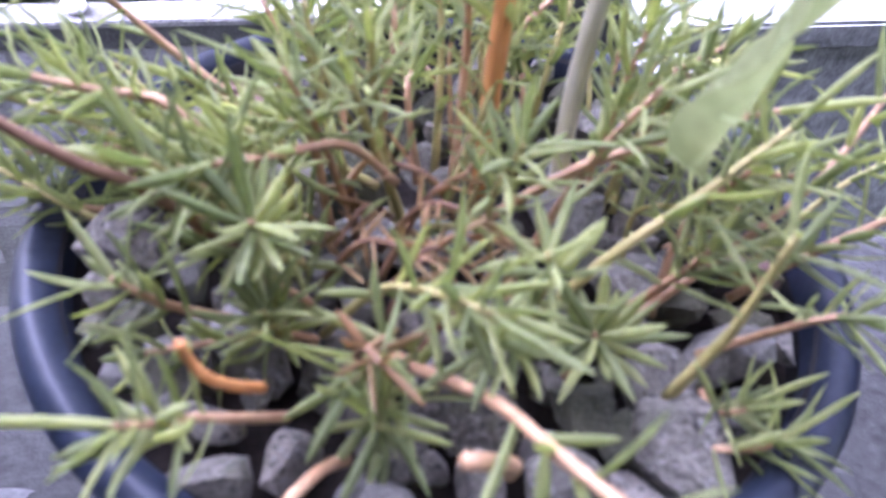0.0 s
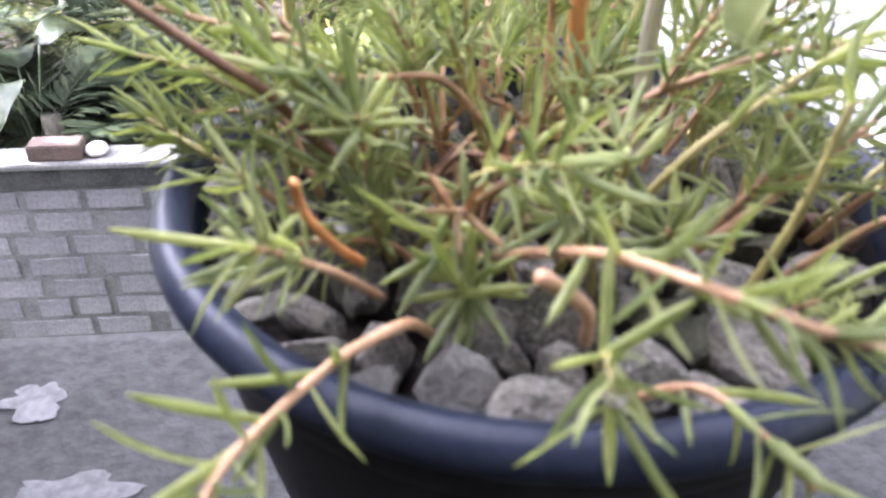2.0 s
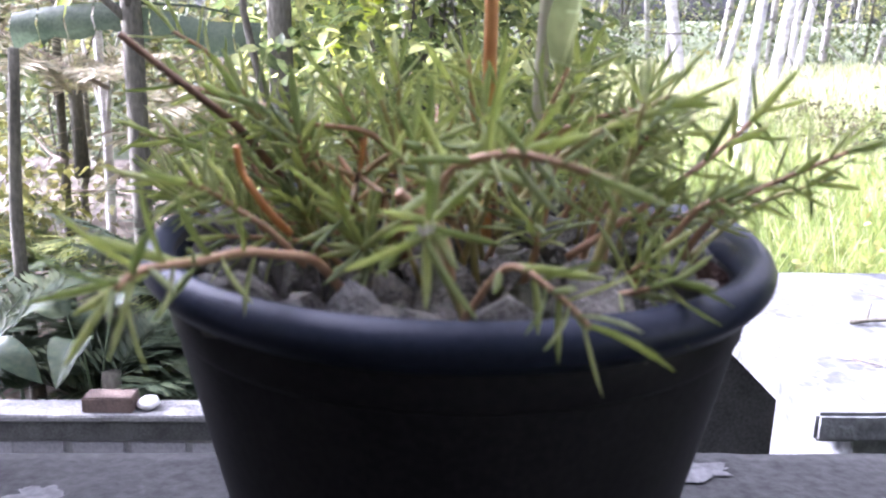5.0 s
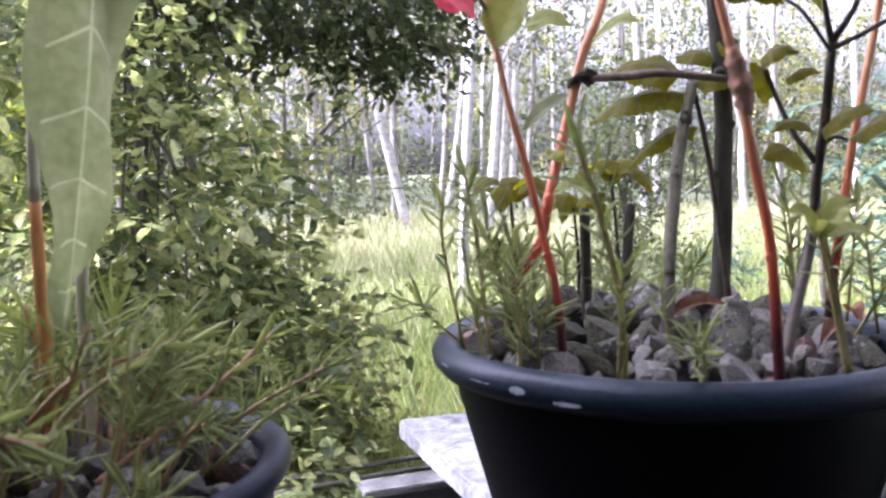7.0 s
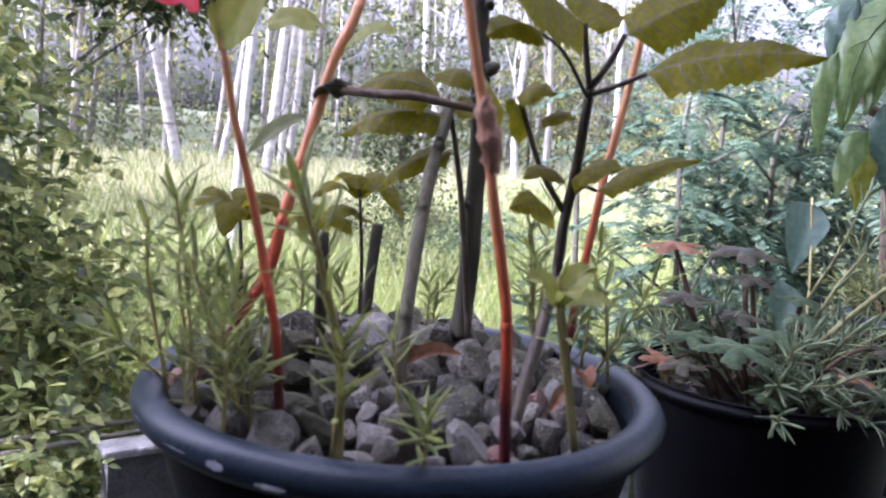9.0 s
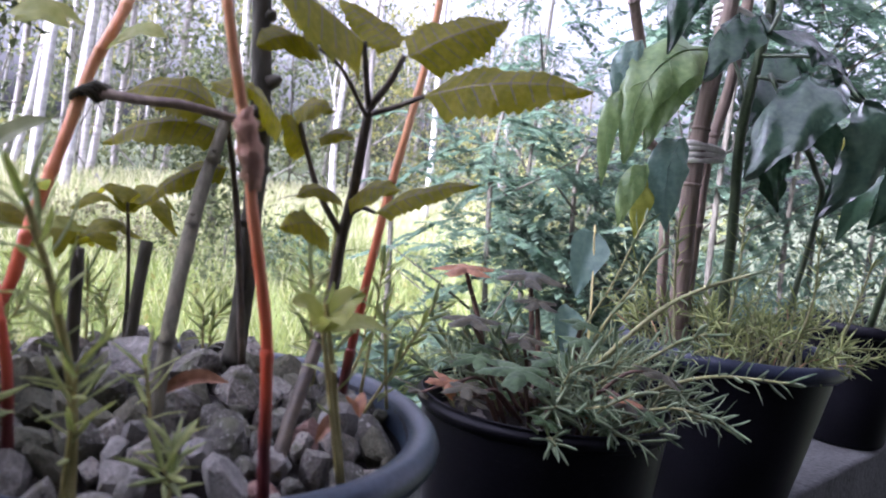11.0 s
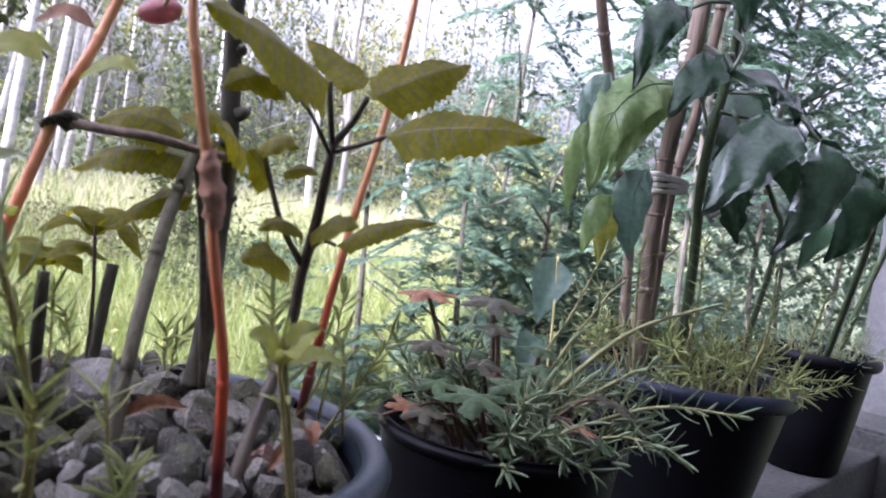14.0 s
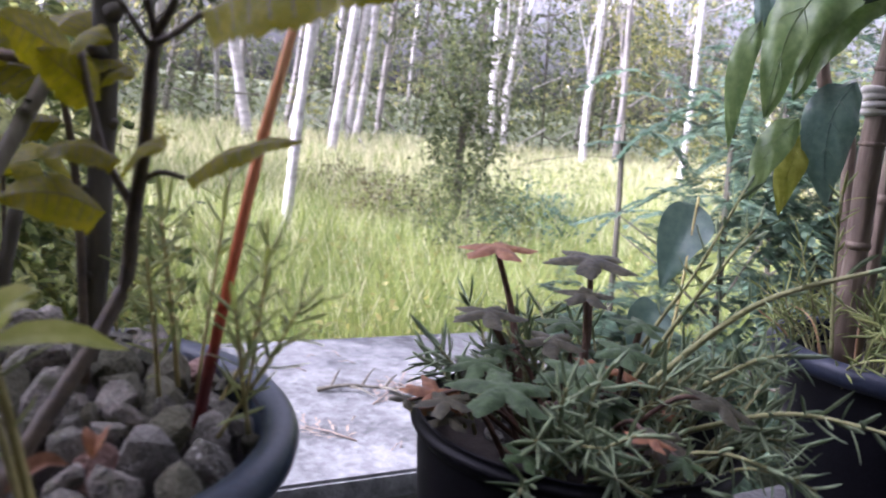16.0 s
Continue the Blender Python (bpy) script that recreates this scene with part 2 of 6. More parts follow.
def speckle(m, scale, dark, light):
    """Small dark and pale grains in a stone, and a few larger mossy stains."""
    nt = m.node_tree
    N, L = nt.nodes.new, nt.links.new
    p = nt.nodes["Principled BSDF"]
    colour = p.inputs["Base Color"].links[0].from_socket
    co = N("ShaderNodeTexCoord")
    for k, (size, lo, hi, tone) in enumerate(((scale, 0.56, 0.64, dark), (scale * 1.3, 0.6, 0.66, light), (1.1, 0.56, 0.72, (0.1, 0.105, 0.062)))):
        n, fade, mix, shift = N("ShaderNodeTexNoise"), N("ShaderNodeMapRange"), N("ShaderNodeMix"), N("ShaderNodeMapping")
        shift.inputs["Location"].default_value = (7.0 * k, 3.0 * k, 1.0)
        n.inputs["Scale"].default_value, n.inputs["Detail"].default_value = size, 2.0
        L(co.outputs["Object"], shift.inputs["Vector"])
        L(shift.outputs["Vector"], n.inputs["Vector"])
        fade.inputs["From Min"].default_value, fade.inputs["From Max"].default_value = lo, hi
        L(n.outputs["Fac"], fade.inputs["Value"])
        mix.data_type = "RGBA"
        mix.inputs["B"].default_value = (*tone, 1)
        L(fade.outputs[0], mix.inputs["Factor"])
        L(colour, mix.inputs["A"])
        colour = mix.outputs["Result"]
    L(colour, p.inputs["Base Color"])


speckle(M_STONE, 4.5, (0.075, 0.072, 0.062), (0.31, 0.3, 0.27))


def redden(m, low, high, colour):
    """Deep red at the foot of a cane that fades out higher up its length."""
    nt = m.node_tree
    N, L = nt.nodes.new, nt.links.new
    p = nt.nodes["Principled BSDF"]
    old = p.inputs["Base Color"].links[0].from_socket
    xyz, fade, mix, blot = N("ShaderNodeSeparateXYZ"), N("ShaderNodeMapRange"), N("ShaderNodeMix"), N("ShaderNodeTexNoise")
    co = N("ShaderNodeTexCoord")
    L(co.outputs["Object"], xyz.inputs[0])
    L(co.outputs["Object"], blot.inputs["Vector"])
    blot.inputs["Scale"].default_value = 45.0
    wave = N("ShaderNodeMath")
    wave.operation = "MULTIPLY_ADD"
    wave.inputs[1].default_value = 0.05
    L(blot.outputs["Fac"], wave.inputs[0])
    L(xyz.outputs["Z"], wave.inputs[2])
    fade.inputs["From Min"].default_value, fade.inputs["From Max"].default_value = low, high
    fade.inputs["To Min"].default_value, fade.inputs["To Max"].default_value = 1.0, 0.0
    L(wave.outputs[0], fade.inputs["Value"])
    mix.data_type = "RGBA"
    mix.inputs["B"].default_value = (*colour, 1)
    L(fade.outputs[0], mix.inputs["Factor"])
    L(old, mix.inputs["A"])
    L(mix.outputs["Result"], p.inputs["Base Color"])


redden(M_CANES, 0.11, 0.23, (0.6, 0.085, 0.028))
redden(M_CANES, 0.065, 0.125, (0.085, 0.012, 0.012))
# second pot's rim, with a stronger blue of reflected sky in its colour
M_RIM_SKY = mat("sky_tinted_rim", (0.00854, 0.0169, 0.0283), (0.0213, 0.0355, 0.0525), 0.4, 14, 0.1, 260, spec=0.32)
M_MOSS_DEAD = mat("withered_moss_rose_leaf", (0.27, 0.17, 0.07), (0.42, 0.3, 0.14), 0.6, 30, 0.0, 200, vary=0.3, trans=0.35)
M_BEGONIA_STEM = mat("dull_maroon_stem", (0.05, 0.026, 0.016), (0.11, 0.06, 0.035), 0.7, 50, 0.3, 240)
M_STEM_DULL = mat("dull_olive_stem", (0.17, 0.18, 0.075), (0.27, 0.27, 0.125), 0.6, 60, 0.2, 300, spec=0.25)
M_RUST = mat("rusty_leaf", (0.17, 0.07, 0.03), (0.3, 0.14, 0.06), 0.6, 50, 0.4, 200, trans=0.3)
# glossier copy of glossy_leaf, paler too: some of the sheen is colour
M_PHILO_SHEEN = mat("sheen_painted_leaf", (0.022, 0.046, 0.03), (0.05, 0.085, 0.05), 0.2, 20, 0.1, 120, trans=0.12, spec=0.6)
M_BUD = mat("pink_bud", (0.46, 0.19, 0.2), (0.6, 0.31, 0.31), 0.5, 60, 0.2, 200, trans=0.25)


# ---- mesh tools ----
class Geo:
    """Collects vertices and faces of one mesh."""

    def __init__(self):
        self.v, self.f = [], []

    def tube(self, pts, radii, sides=6, cap=True):
        pts = [Vector(p) for p in pts]
        base, up = len(self.v), Vector((0.3, 0.2, 1))
        for i, p in enumerate(pts):
            d = (pts[min(i + 1, len(pts) - 1)] - pts[max(i - 1, 0)]).normalized()
            a = d.cross(up)
            a = (a if a.length > 1e-3 else d.cross(Vector((1, 0, 0)))).normalized()
            b = d.cross(a)
            r = radii[i] if isinstance(radii, (list, tuple)) else radii
            for k in range(sides):
                w = 2 * math.pi * k / sides
                self.v.append(p + a * (r * math.cos(w)) + b * (r * math.sin(w)))
            if i:
                s = base + (i - 1) * sides
                for k in range(sides):
                    j = (k + 1) % sides
                    self.f.append((s + k, s + j, s + sides + j, s + sides + k))
        if cap:
            self.f.append(tuple(base + k for k in reversed(range(sides))))
            e = base + (len(pts) - 1) * sides
            self.f.append(tuple(e + k for k in range(sides)))
        return self

    def leaf(self, p, d, n, length, width, fold=0.25):
        """A small pointed leaf of four corners, folded on its midrib."""
        p, d = Vector(p), Vector(d).normalized()
        s = d.cross(Vector(n))
        s = (s if s.length > 1e-4 else d.orthogonal()).normalized()
        n = s.cross(d)
        i, m, h = len(self.v), p + d * (length * 0.42), width / 2
        self.v += [p, m + s * h + n * (h * fold), p + d * length, m - s * h + n * (h * fold)]
        self.f += [(i, i + 1, i + 2), (i, i + 2, i + 3)]
        return self

    def oval(self, p, d, n, length, width, fold=0.2):
        """A broad leaf of six corners, folded on its midrib, with a drawn-out tip."""
        p, d = Vector(p), Vector(d).normalized()
        s = d.cross(Vector(n))
        s = (s if s.length > 1e-4 else d.orthogonal()).normalized()
        n = s.cross(d)
        i, h = len(self.v), width / 2
        a, b = p + d * (length * 0.25) + n * (h * fold), p + d * (length * 0.62) + n * (h * fold)
        self.v += [p, a + s * (h * 0.85), b + s * (h * 0.8), p + d * length - n * (length * 0.08), b - s * (h * 0.8), a - s * (h * 0.85)]
        self.f += [(i, i + 1, i + 2, i + 3), (i, i + 3, i + 4, i + 5)]
        return self

    def blade(self, p, d, n, length, width, droop=0.3, steps=4, thick=0.35):
        """A narrow fleshy leaf, thick in the middle, that bends as it goes."""
        p, d = Vector(p), Vector(d).normalized()
        s = d.cross(Vector(n))
        s = (s if s.length > 1e-4 else d.orthogonal()).normalized()
        n = s.cross(d).normalized()
        base = len(self.v)
        for k in range(steps + 1):
            t = k / steps
            c = p + d * (length * t) - n * (droop * length * t * t)
            w = width * 0.5 * (0.4 + 0.6 * math.sin(math.pi * min(1, 0.1 + 0.86 * t)) ** 0.5 if k < steps else 0.22)
            self.v += [c + s * w, c + n * (w * thick), c - s * w, c - n * (w * thick)]
            if k:
                b = base + 4 * (k - 1)
                for q in range(4):
                    r = (q + 1) % 4
                    self.f.append((b + q, b + r, b + 4 + r, b + 4 + q))
        return self

    def sheet(self, rows):
        """A grid of points, row by row."""
        base, w = len(self.v), len(rows[0])
        for r in rows:
            self.v += [Vector(p) for p in r]
        for i in range(len(rows) - 1):
            for k in range(w - 1):
                a = base + i * w + k
                self.f.append((a, a + 1, a + w + 1, a + w))
        return self

    def box(self, lo, hi):
        (x0, y0, z0), (x1, y1, z1) = lo, hi
        i = len(self.v)
        self.v += [Vector(p) for p in ((x0, y0, z0), (x1, y0, z0), (x1, y1, z0), (x0, y1, z0), (x0, y0, z1), (x1, y0, z1), (x1, y1, z1), (x0, y1, z1))]
        self.f += [tuple(i + k for k in q) for q in ((3, 2, 1, 0), (4, 5, 6, 7), (0, 1, 5, 4), (1, 2, 6, 5), (2, 3, 7, 6), (3, 0, 4, 7))]
        return self

    def lathe(self, profile, sides=56, wobble=0.0):
        base, n = len(self.v), len(profile)
        for k in range(sides):
            w = 2 * math.pi * k / sides
            for r, z in profile:
                q = 1 + wobble * noise.noise(Vector((math.cos(w) * 1.5, math.sin(w) * 1.5, z * 8)))
                self.v.append(Vector((r * q * math.cos(w), r * q * math.sin(w), z)))
        for k in range(sides):
            j = (k + 1) % sides
            for i in range(n - 1):
                self.f.append((base + k * n + i, base + j * n + i, base + j * n + i + 1, base + k * n + i + 1))
        return self

    def mesh(self, name, material, smooth=True, bevel=0.0):
        me = bpy.data.meshes.new(name)
        me.from_pydata([tuple(v) for v in self.v], [], self.f)
        if bevel:
            bm = bmesh.new()
            bm.from_mesh(me)
            bmesh.ops.bevel(bm, geom=list(bm.edges), offset=bevel, segments=2, affect="EDGES")
            bm.to_mesh(me)
            bm.free()
        me.materials.append(material)
        if smooth:
            me.polygons.foreach_set("use_smooth", [True] * len(me.polygons))
        me.update()
        return me


def thing(name, label, category, place=(0, 0, 0), group="", geo=None, material=None, smooth=True, bevel=0.0, kind=""):
    ob = new(name, geo.mesh(name, material, smooth, bevel) if geo else None)
    ob.location = place
    return tagged(ob, label, category, group, kind)


def part(name, geo, material, parent, label="", smooth=True, bevel=0.0):
    ob = new(name, geo.mesh(name, material, smooth, bevel))
    ob.parent = parent
    return tagged(ob, label) if label else ob


def rnd(a, b):
    return random.uniform(a, b)


def smooth_path(points, steps=5):
    """A rounded line through the given points."""
    pts = [Vector(p) for p in points]
    pts = [pts[0] * 2 - pts[1]] + pts + [pts[-1] * 2 - pts[-2]]
    out = []
    for i in range(1, len(pts) - 2):
        a, b, c, d = pts[i - 1 : i + 3]
        for k in range(steps):
            t = k / steps
            out.append(0.5 * (2 * b + (c - a) * t + (2 * a - 5 * b + 4 * c - d) * t * t + (3 * b - a - 3 * c + d) * t**3))
    return out + [pts[-2]]


def taper(a, b, n):
    return [a + (b - a) * i / (n - 1) for i in range(n)]


# ---- the balcony ----
LEDGE_Y0, LEDGE_Y1 = -0.045, 0.205


def worn_slab(x0, x1, y0, y1, z0, z1, nx, ny, rough):
    """A slab with an uneven top and chipped, rounded long edges."""
    g = Geo()
    rows = []
    ys = [y0, y0 + 0.001] + [y0 + (y1 - y0) * k / ny for k in range(1, ny)] + [y1 - 0.001, y1]
    for j, y in enumerate([ys[0]] + ys + [ys[-1]]):
        row = []
        for i in range(nx + 1):
            x = x0 + (x1 - x0) * i / nx
            n = noise.noise(Vector((x * 9, y * 9, 0))) + 0.6 * noise.noise(Vector((x * 31, y * 31, 3)))
            edge = 0.004 + 0.003 * abs(noise.noise(Vector((x * 14, 7, y))))
            if j in (0, len(ys) + 1):
                row.append((x, y + 0.4 * rough * n, z0))
            elif j in (1, len(ys)):
                row.append((x, y + 0.4 * rough * n, z1 - edge))
            else:
                row.append((x, y, z1 + rough * n * 0.5))
        rows.append(row)
    g.sheet(rows)
    return g


thing("ledge", "wide rough cement parapet ledge carrying the row of pots", "ledge", kind="structure",
      geo=worn_slab(-3.0, 2.3, LEDGE_Y0, LEDGE_Y1, -0.14, 0.0, 260, 18, 0.0035), material=M_CEMENT)
thing("parapet_wall", "cement parapet wall below the ledge", "wall", kind="structure",
      geo=Geo().box((-3.0, -0.035, -3.0), (2.55, 0.19, -0.13)), material=M_CEMENT, smooth=False)
thing("floor", "grey cement balcony floor", "floor", kind="structure",
      geo=Geo().box((-3.0, -3.0, -1.15), (4.0, -0.037, -1.0)), material=M_CEMENT, smooth=False)
# ceiling and back wall are out of view, added to dim the pots
thing("ceiling", "plain grey ceiling, unseen, added to shade the balcony", "ceiling", kind="structure",
      geo=Geo().box((-3.0, -3.0, 1.9), (4.0, -0.7, 2.0)), material=M_HOUSE, smooth=False)
thing("wall_back", "plain grey wall behind the balcony, unseen, added to dim bounce light", "wall", kind="structure",
      geo=Geo().box((-3.0, -3.15, -1.0), (4.0, -3.002, 1.9)), material=M_HOUSE, smooth=False)
# unseen wall added to block the sun from the pots
thing("wall_side", "unseen white wall added to keep the sun off the balcony", "wall", kind="structure",
      geo=Geo().box((-3.3, -3.15, -3.0), (-3.002, 2.4, 5.0)), material=M_WHITE, smooth=False)
thing("pillar", "pale grey cement pillar at the end of the ledge", "pillar", kind="structure",
      geo=Geo().box((2.55, -0.22, -1.0), (2.87, 0.1, 1.898)), material=M_PILLAR, smooth=False, bevel=0.01)
thing("ledge_block", "raised cement block on the end of the ledge", "block", kind="structure",
      geo=Geo().box((2.302, -0.13, -0.3), (2.548, 0.2, 0.05)), material=M_CEMENT, smooth=False, bevel=0.008)


def splash(place, size, seed):
    """A thin uneven patch of spilt lime."""
    g, n = Geo(), 64
    g.v = [Vector((0, 0, 0.0012))]
    for ring, z in ((0.6, 0.0011), (1.0, 0.0004)):
        for k in range(n):
            a = 2 * math.pi * k / n
            r = ring * (0.7 + 0.5 * noise.noise(Vector((math.cos(a) * 1.4, math.sin(a) * 1.4, seed))) + 0.14 * noise.noise(Vector((math.cos(a) * 4, math.sin(a) * 4, seed))) + 0.07 * noise.noise(Vector((math.cos(a) * 13, math.sin(a) * 13, seed))))
            g.v.append(Vector((r * size[0] * math.cos(a), r * size[1] * math.sin(a), z)))
    g.f = [(0, 1 + k, 1 + (k + 1) % n) for k in range(n)]
    g.f += [(1 + k, 1 + n + k, 1 + n + (k + 1) % n, 1 + (k + 1) % n) for k in range(n)]
    return thing("lime_splash", "white lime splash dried on the cement ledge", "stain", place, geo=g, material=M_PATCH)


splash((-0.317, 0.135, 0.0007), (0.03, 0.026), 1.3)
splash((-0.272, 0.055, 0.0007), (0.045, 0.018), 4.1)
splash((0.185, 0.175, 0.0007), (0.05, 0.02), 6.6)
splash((-0.35, -0.02, 0.0007), (0.05, 0.03), 9.2)

# ---- pots ----
def make_pot(place, radius, height, foot, tint, label, lip=0.022, group="pots on the ledge", roll=0.0165, shell=None):
    pot = thing("flower_pot", label, "flower pot", place, group)
    rt = radius - roll
    rb = foot * radius
    body = Geo().lathe([(0.0, 0.004), (rb * 0.9, 0.002), (rb, 0.008), (rb + (rt - rb) * 0.45, height * 0.4), (rt - 0.002, height - lip - 0.02), (rt, height - lip),
                        (rt, height - 0.006), (rt - 0.004, height - 0.006), (rt - 0.006, height - 0.05), (rt * 0.8, height - 0.06)], 64)
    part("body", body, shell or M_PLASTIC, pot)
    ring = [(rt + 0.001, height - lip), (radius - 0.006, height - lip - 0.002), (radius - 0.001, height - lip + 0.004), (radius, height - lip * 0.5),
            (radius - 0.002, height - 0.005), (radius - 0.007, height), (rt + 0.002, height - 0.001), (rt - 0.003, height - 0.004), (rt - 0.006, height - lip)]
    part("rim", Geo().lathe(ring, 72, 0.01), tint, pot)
    soil = Geo()
    soil.lathe([(0.0, height - 0.034)] + [(rt * q, height - 0.034 + 0.004 * noise.noise(Vector((q * 9, radius * 50, 0)))) for q in (0.3, 0.6, 0.85, 0.985)], 40)
    part("soil", soil, M_SOIL, pot)
    return pot


POT1, POT2, POT3, POT4, POT5, POT0 = (-0.014, 0.006, 0), (0.412, -0.026, 0), (0.81, -0.028, 0), (1.33, 0.02, 0), (1.965, 0.03, 0), (-0.448, 0.0, 0)
pot1 = make_pot(POT1, 0.1585, 0.24, 0.64, M_PLASTIC_SKY, "black plastic flower pot filled with grey gravel and moss rose", lip=0.018, roll=0.0125, shell=M_PLASTIC_LIFTED)
pot2 = make_pot(POT2, 0.17, 0.285, 0.5, M_RIM_SKY, "large black plastic pot heaped with gravel, scuffed rolled rim", lip=0.0195)
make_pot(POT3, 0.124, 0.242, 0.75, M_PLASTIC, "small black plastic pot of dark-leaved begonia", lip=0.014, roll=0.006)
make_pot(POT4, 0.16, 0.25, 0.62, M_PLASTIC_SKY, "black plastic pot with a dusty grey rim and a tied stake")
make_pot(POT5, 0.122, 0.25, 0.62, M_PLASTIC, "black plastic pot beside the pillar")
make_pot(POT0, 0.165, 0.29, 0.62, M_PLASTIC_SKY, "plastic pot at the end of the row, rim tinted blue-grey by sky")


part("collar", Geo().lathe([(0.1425, 0.2), (0.1442, 0.2005), (0.1452, 0.202), (0.1478, 0.22), (0.1465, 0.223)], 64), M_PLASTIC_LIFTED, pot1, "smooth black band under the rim")


def scuff(pot, place, radius, height, a0, a1, lo, hi, seed):
    """A worn pale mark with painted highlight, following the outside of a rim."""
    g, n = Geo(), 14
    rows = []
    for k in range(n + 1):
        a = math.radians(a0 + (a1 - a0) * k / n)
        w = math.sin(math.pi * k / n) ** 0.5 * (0.7 + 0.6 * noise.noise(Vector((k * 0.6, seed, 0))))
        row = []
        for q in (0, 0.5, 1):
            z = lo + (hi - lo) * (0.5 + (q - 0.5) * w)
            row.append((math.cos(a) * (radius + 0.0012), math.sin(a) * (radius + 0.0012), height - 0.0195 + z))
        rows.append(row)
    return part("scuff", g.sheet(rows), M_SCUFF_GLINT, pot, "pale scuff on the rim with a painted highlight")


for mark in ((214, 220, 0.003, 0.007, 1), (204, 208, 0.005, 0.012, 2), (192, 199, 0.008, 0.0095, 3), (178, 183, 0.01, 0.012, 5)):
    scuff(pot2, POT2, 0.17, 0.285, *mark)


# ---- gravel ----
def stone_mesh(seed):
    bm = bmesh.new()
    bmesh.ops.create_icosphere(bm, subdivisions=2, radius=1.0)
    rng = random.Random(seed)
    cuts = [(Vector((rng.gauss(0, 1), rng.gauss(0, 1), rng.gauss(0, 1))).normalized(), rng.uniform(0.42, 0.78)) for _ in range(9)]
    for v in bm.verts:
        for n, d in cuts:
            over = v.co.dot(n) - d
            if over > 0:
                v.co -= n * over
        v.co *= 1 + 0.07 * noise.noise(v.co * 2.3 + Vector((seed, 0, 0)))
    me = bpy.data.meshes.new("stone")
    bm.to_mesh(me)
    bm.free()
    return me


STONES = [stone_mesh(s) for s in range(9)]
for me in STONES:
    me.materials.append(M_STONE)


def gravel(pot, radius, z, heap, count, big, label, seed, reds=0.06, most=1.3, tilt=0.0, first=()):
    """A bed of separate stones, higher towards the middle."""
    bed = thing("gravel", label, "gravel", (pot[0], pot[1], 0))
    rng = random.Random(seed)
    laid = []
    for k, (x, y, s) in enumerate(first):
        x, y = x - pot[0], y - pot[1]
        laid.append((x, y, s))
        ob = new("stone", PALES[k % 4] if k % 3 == 0 else STONES[k % 9])
        ob.parent = bed
        ob.location = (x, y, z + heap * (1 - (x * x + y * y) / radius**2) + tilt * y)
        ob.rotation_euler = (rng.uniform(0, 6), rng.uniform(0, 6), rng.uniform(0, 6))
        ob.scale = (s * 1.25, s * 1.15, s * 1.05)
    for n in range(count * 30):
        if len(laid) >= count:
            break
        a, q = rng.uniform(0, 2 * math.pi), math.sqrt(rng.random()) * radius
        s = rng.uniform(0.55, 1.05) * big * (most if len(laid) < count * 0.12 else 1 if len(laid) < count * 0.4 else 0.72)
        x, y = q * math.cos(a), q * math.sin(a)
        if math.hypot(x, y) + s * 0.8 > radius or any(math.hypot(x - u, y - v) < 0.6 * (s + r) for u, v, r in laid):
            continue
        laid.append((x, y, s))
        kind, pick = rng.random(), rng.randrange(4)
        ob = new("stone", REDS[pick % 2] if kind < reds else PALES[pick] if kind < reds + 0.14 else MOSSIES[pick] if kind < reds + 0.4 else STONES[rng.randrange(9)])
        ob.parent = bed
        ob.location = (x, y, z - s * 0.35 + heap * (1 - (q / radius) ** 2) + tilt * y + rng.uniform(-0.004, 0.006))
        ob.rotation_euler = (rng.uniform(0, 6), rng.uniform(0, 6), rng.uniform(0, 6))
        ob.scale = (s, s * rng.uniform(0.7, 1), s * rng.uniform(0.65, 0.9))
    return bed


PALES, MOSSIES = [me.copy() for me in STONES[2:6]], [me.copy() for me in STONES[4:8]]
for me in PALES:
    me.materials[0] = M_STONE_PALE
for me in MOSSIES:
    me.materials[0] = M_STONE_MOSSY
REDS = [me.copy() for me in STONES[:2]]
for me in REDS:
    me.materials[0] = M_BRICK_BIT
WIDE_STONES = ((-0.062, -0.112, 0.016), (-0.037, -0.125, 0.015), (-0.054, -0.083, 0.0165), (-0.088, -0.108, 0.011), (-0.109, -0.093, 0.014), (-0.136, 0.014, 0.021), (-0.118, 0.055, 0.02), (0.001, -0.112, 0.015), (0.043, -0.108, 0.021), (-0.09, -0.042, 0.016), (0.041, -0.078, 0.015), (0.047, -0.033, 0.018), (0.034, 0.004, 0.018), (-0.069, 0.025, 0.018), (0.01, -0.046, 0.013), (-0.054, -0.027, 0.009), (-0.036, -0.039, 0.009), (0.082, -0.02, 0.018), (-0.118, -0.05, 0.013))
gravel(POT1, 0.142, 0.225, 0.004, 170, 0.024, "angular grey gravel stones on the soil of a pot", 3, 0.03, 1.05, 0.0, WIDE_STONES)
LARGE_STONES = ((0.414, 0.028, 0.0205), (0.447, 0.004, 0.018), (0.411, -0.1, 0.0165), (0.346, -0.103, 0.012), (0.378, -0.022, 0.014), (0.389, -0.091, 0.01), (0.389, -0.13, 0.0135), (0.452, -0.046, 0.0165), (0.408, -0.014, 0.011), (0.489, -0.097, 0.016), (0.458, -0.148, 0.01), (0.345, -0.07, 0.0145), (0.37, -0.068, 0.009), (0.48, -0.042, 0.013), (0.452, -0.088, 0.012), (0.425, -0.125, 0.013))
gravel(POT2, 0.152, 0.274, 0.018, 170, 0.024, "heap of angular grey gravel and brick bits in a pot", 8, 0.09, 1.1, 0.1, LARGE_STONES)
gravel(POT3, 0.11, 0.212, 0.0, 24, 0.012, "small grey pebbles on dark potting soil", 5)


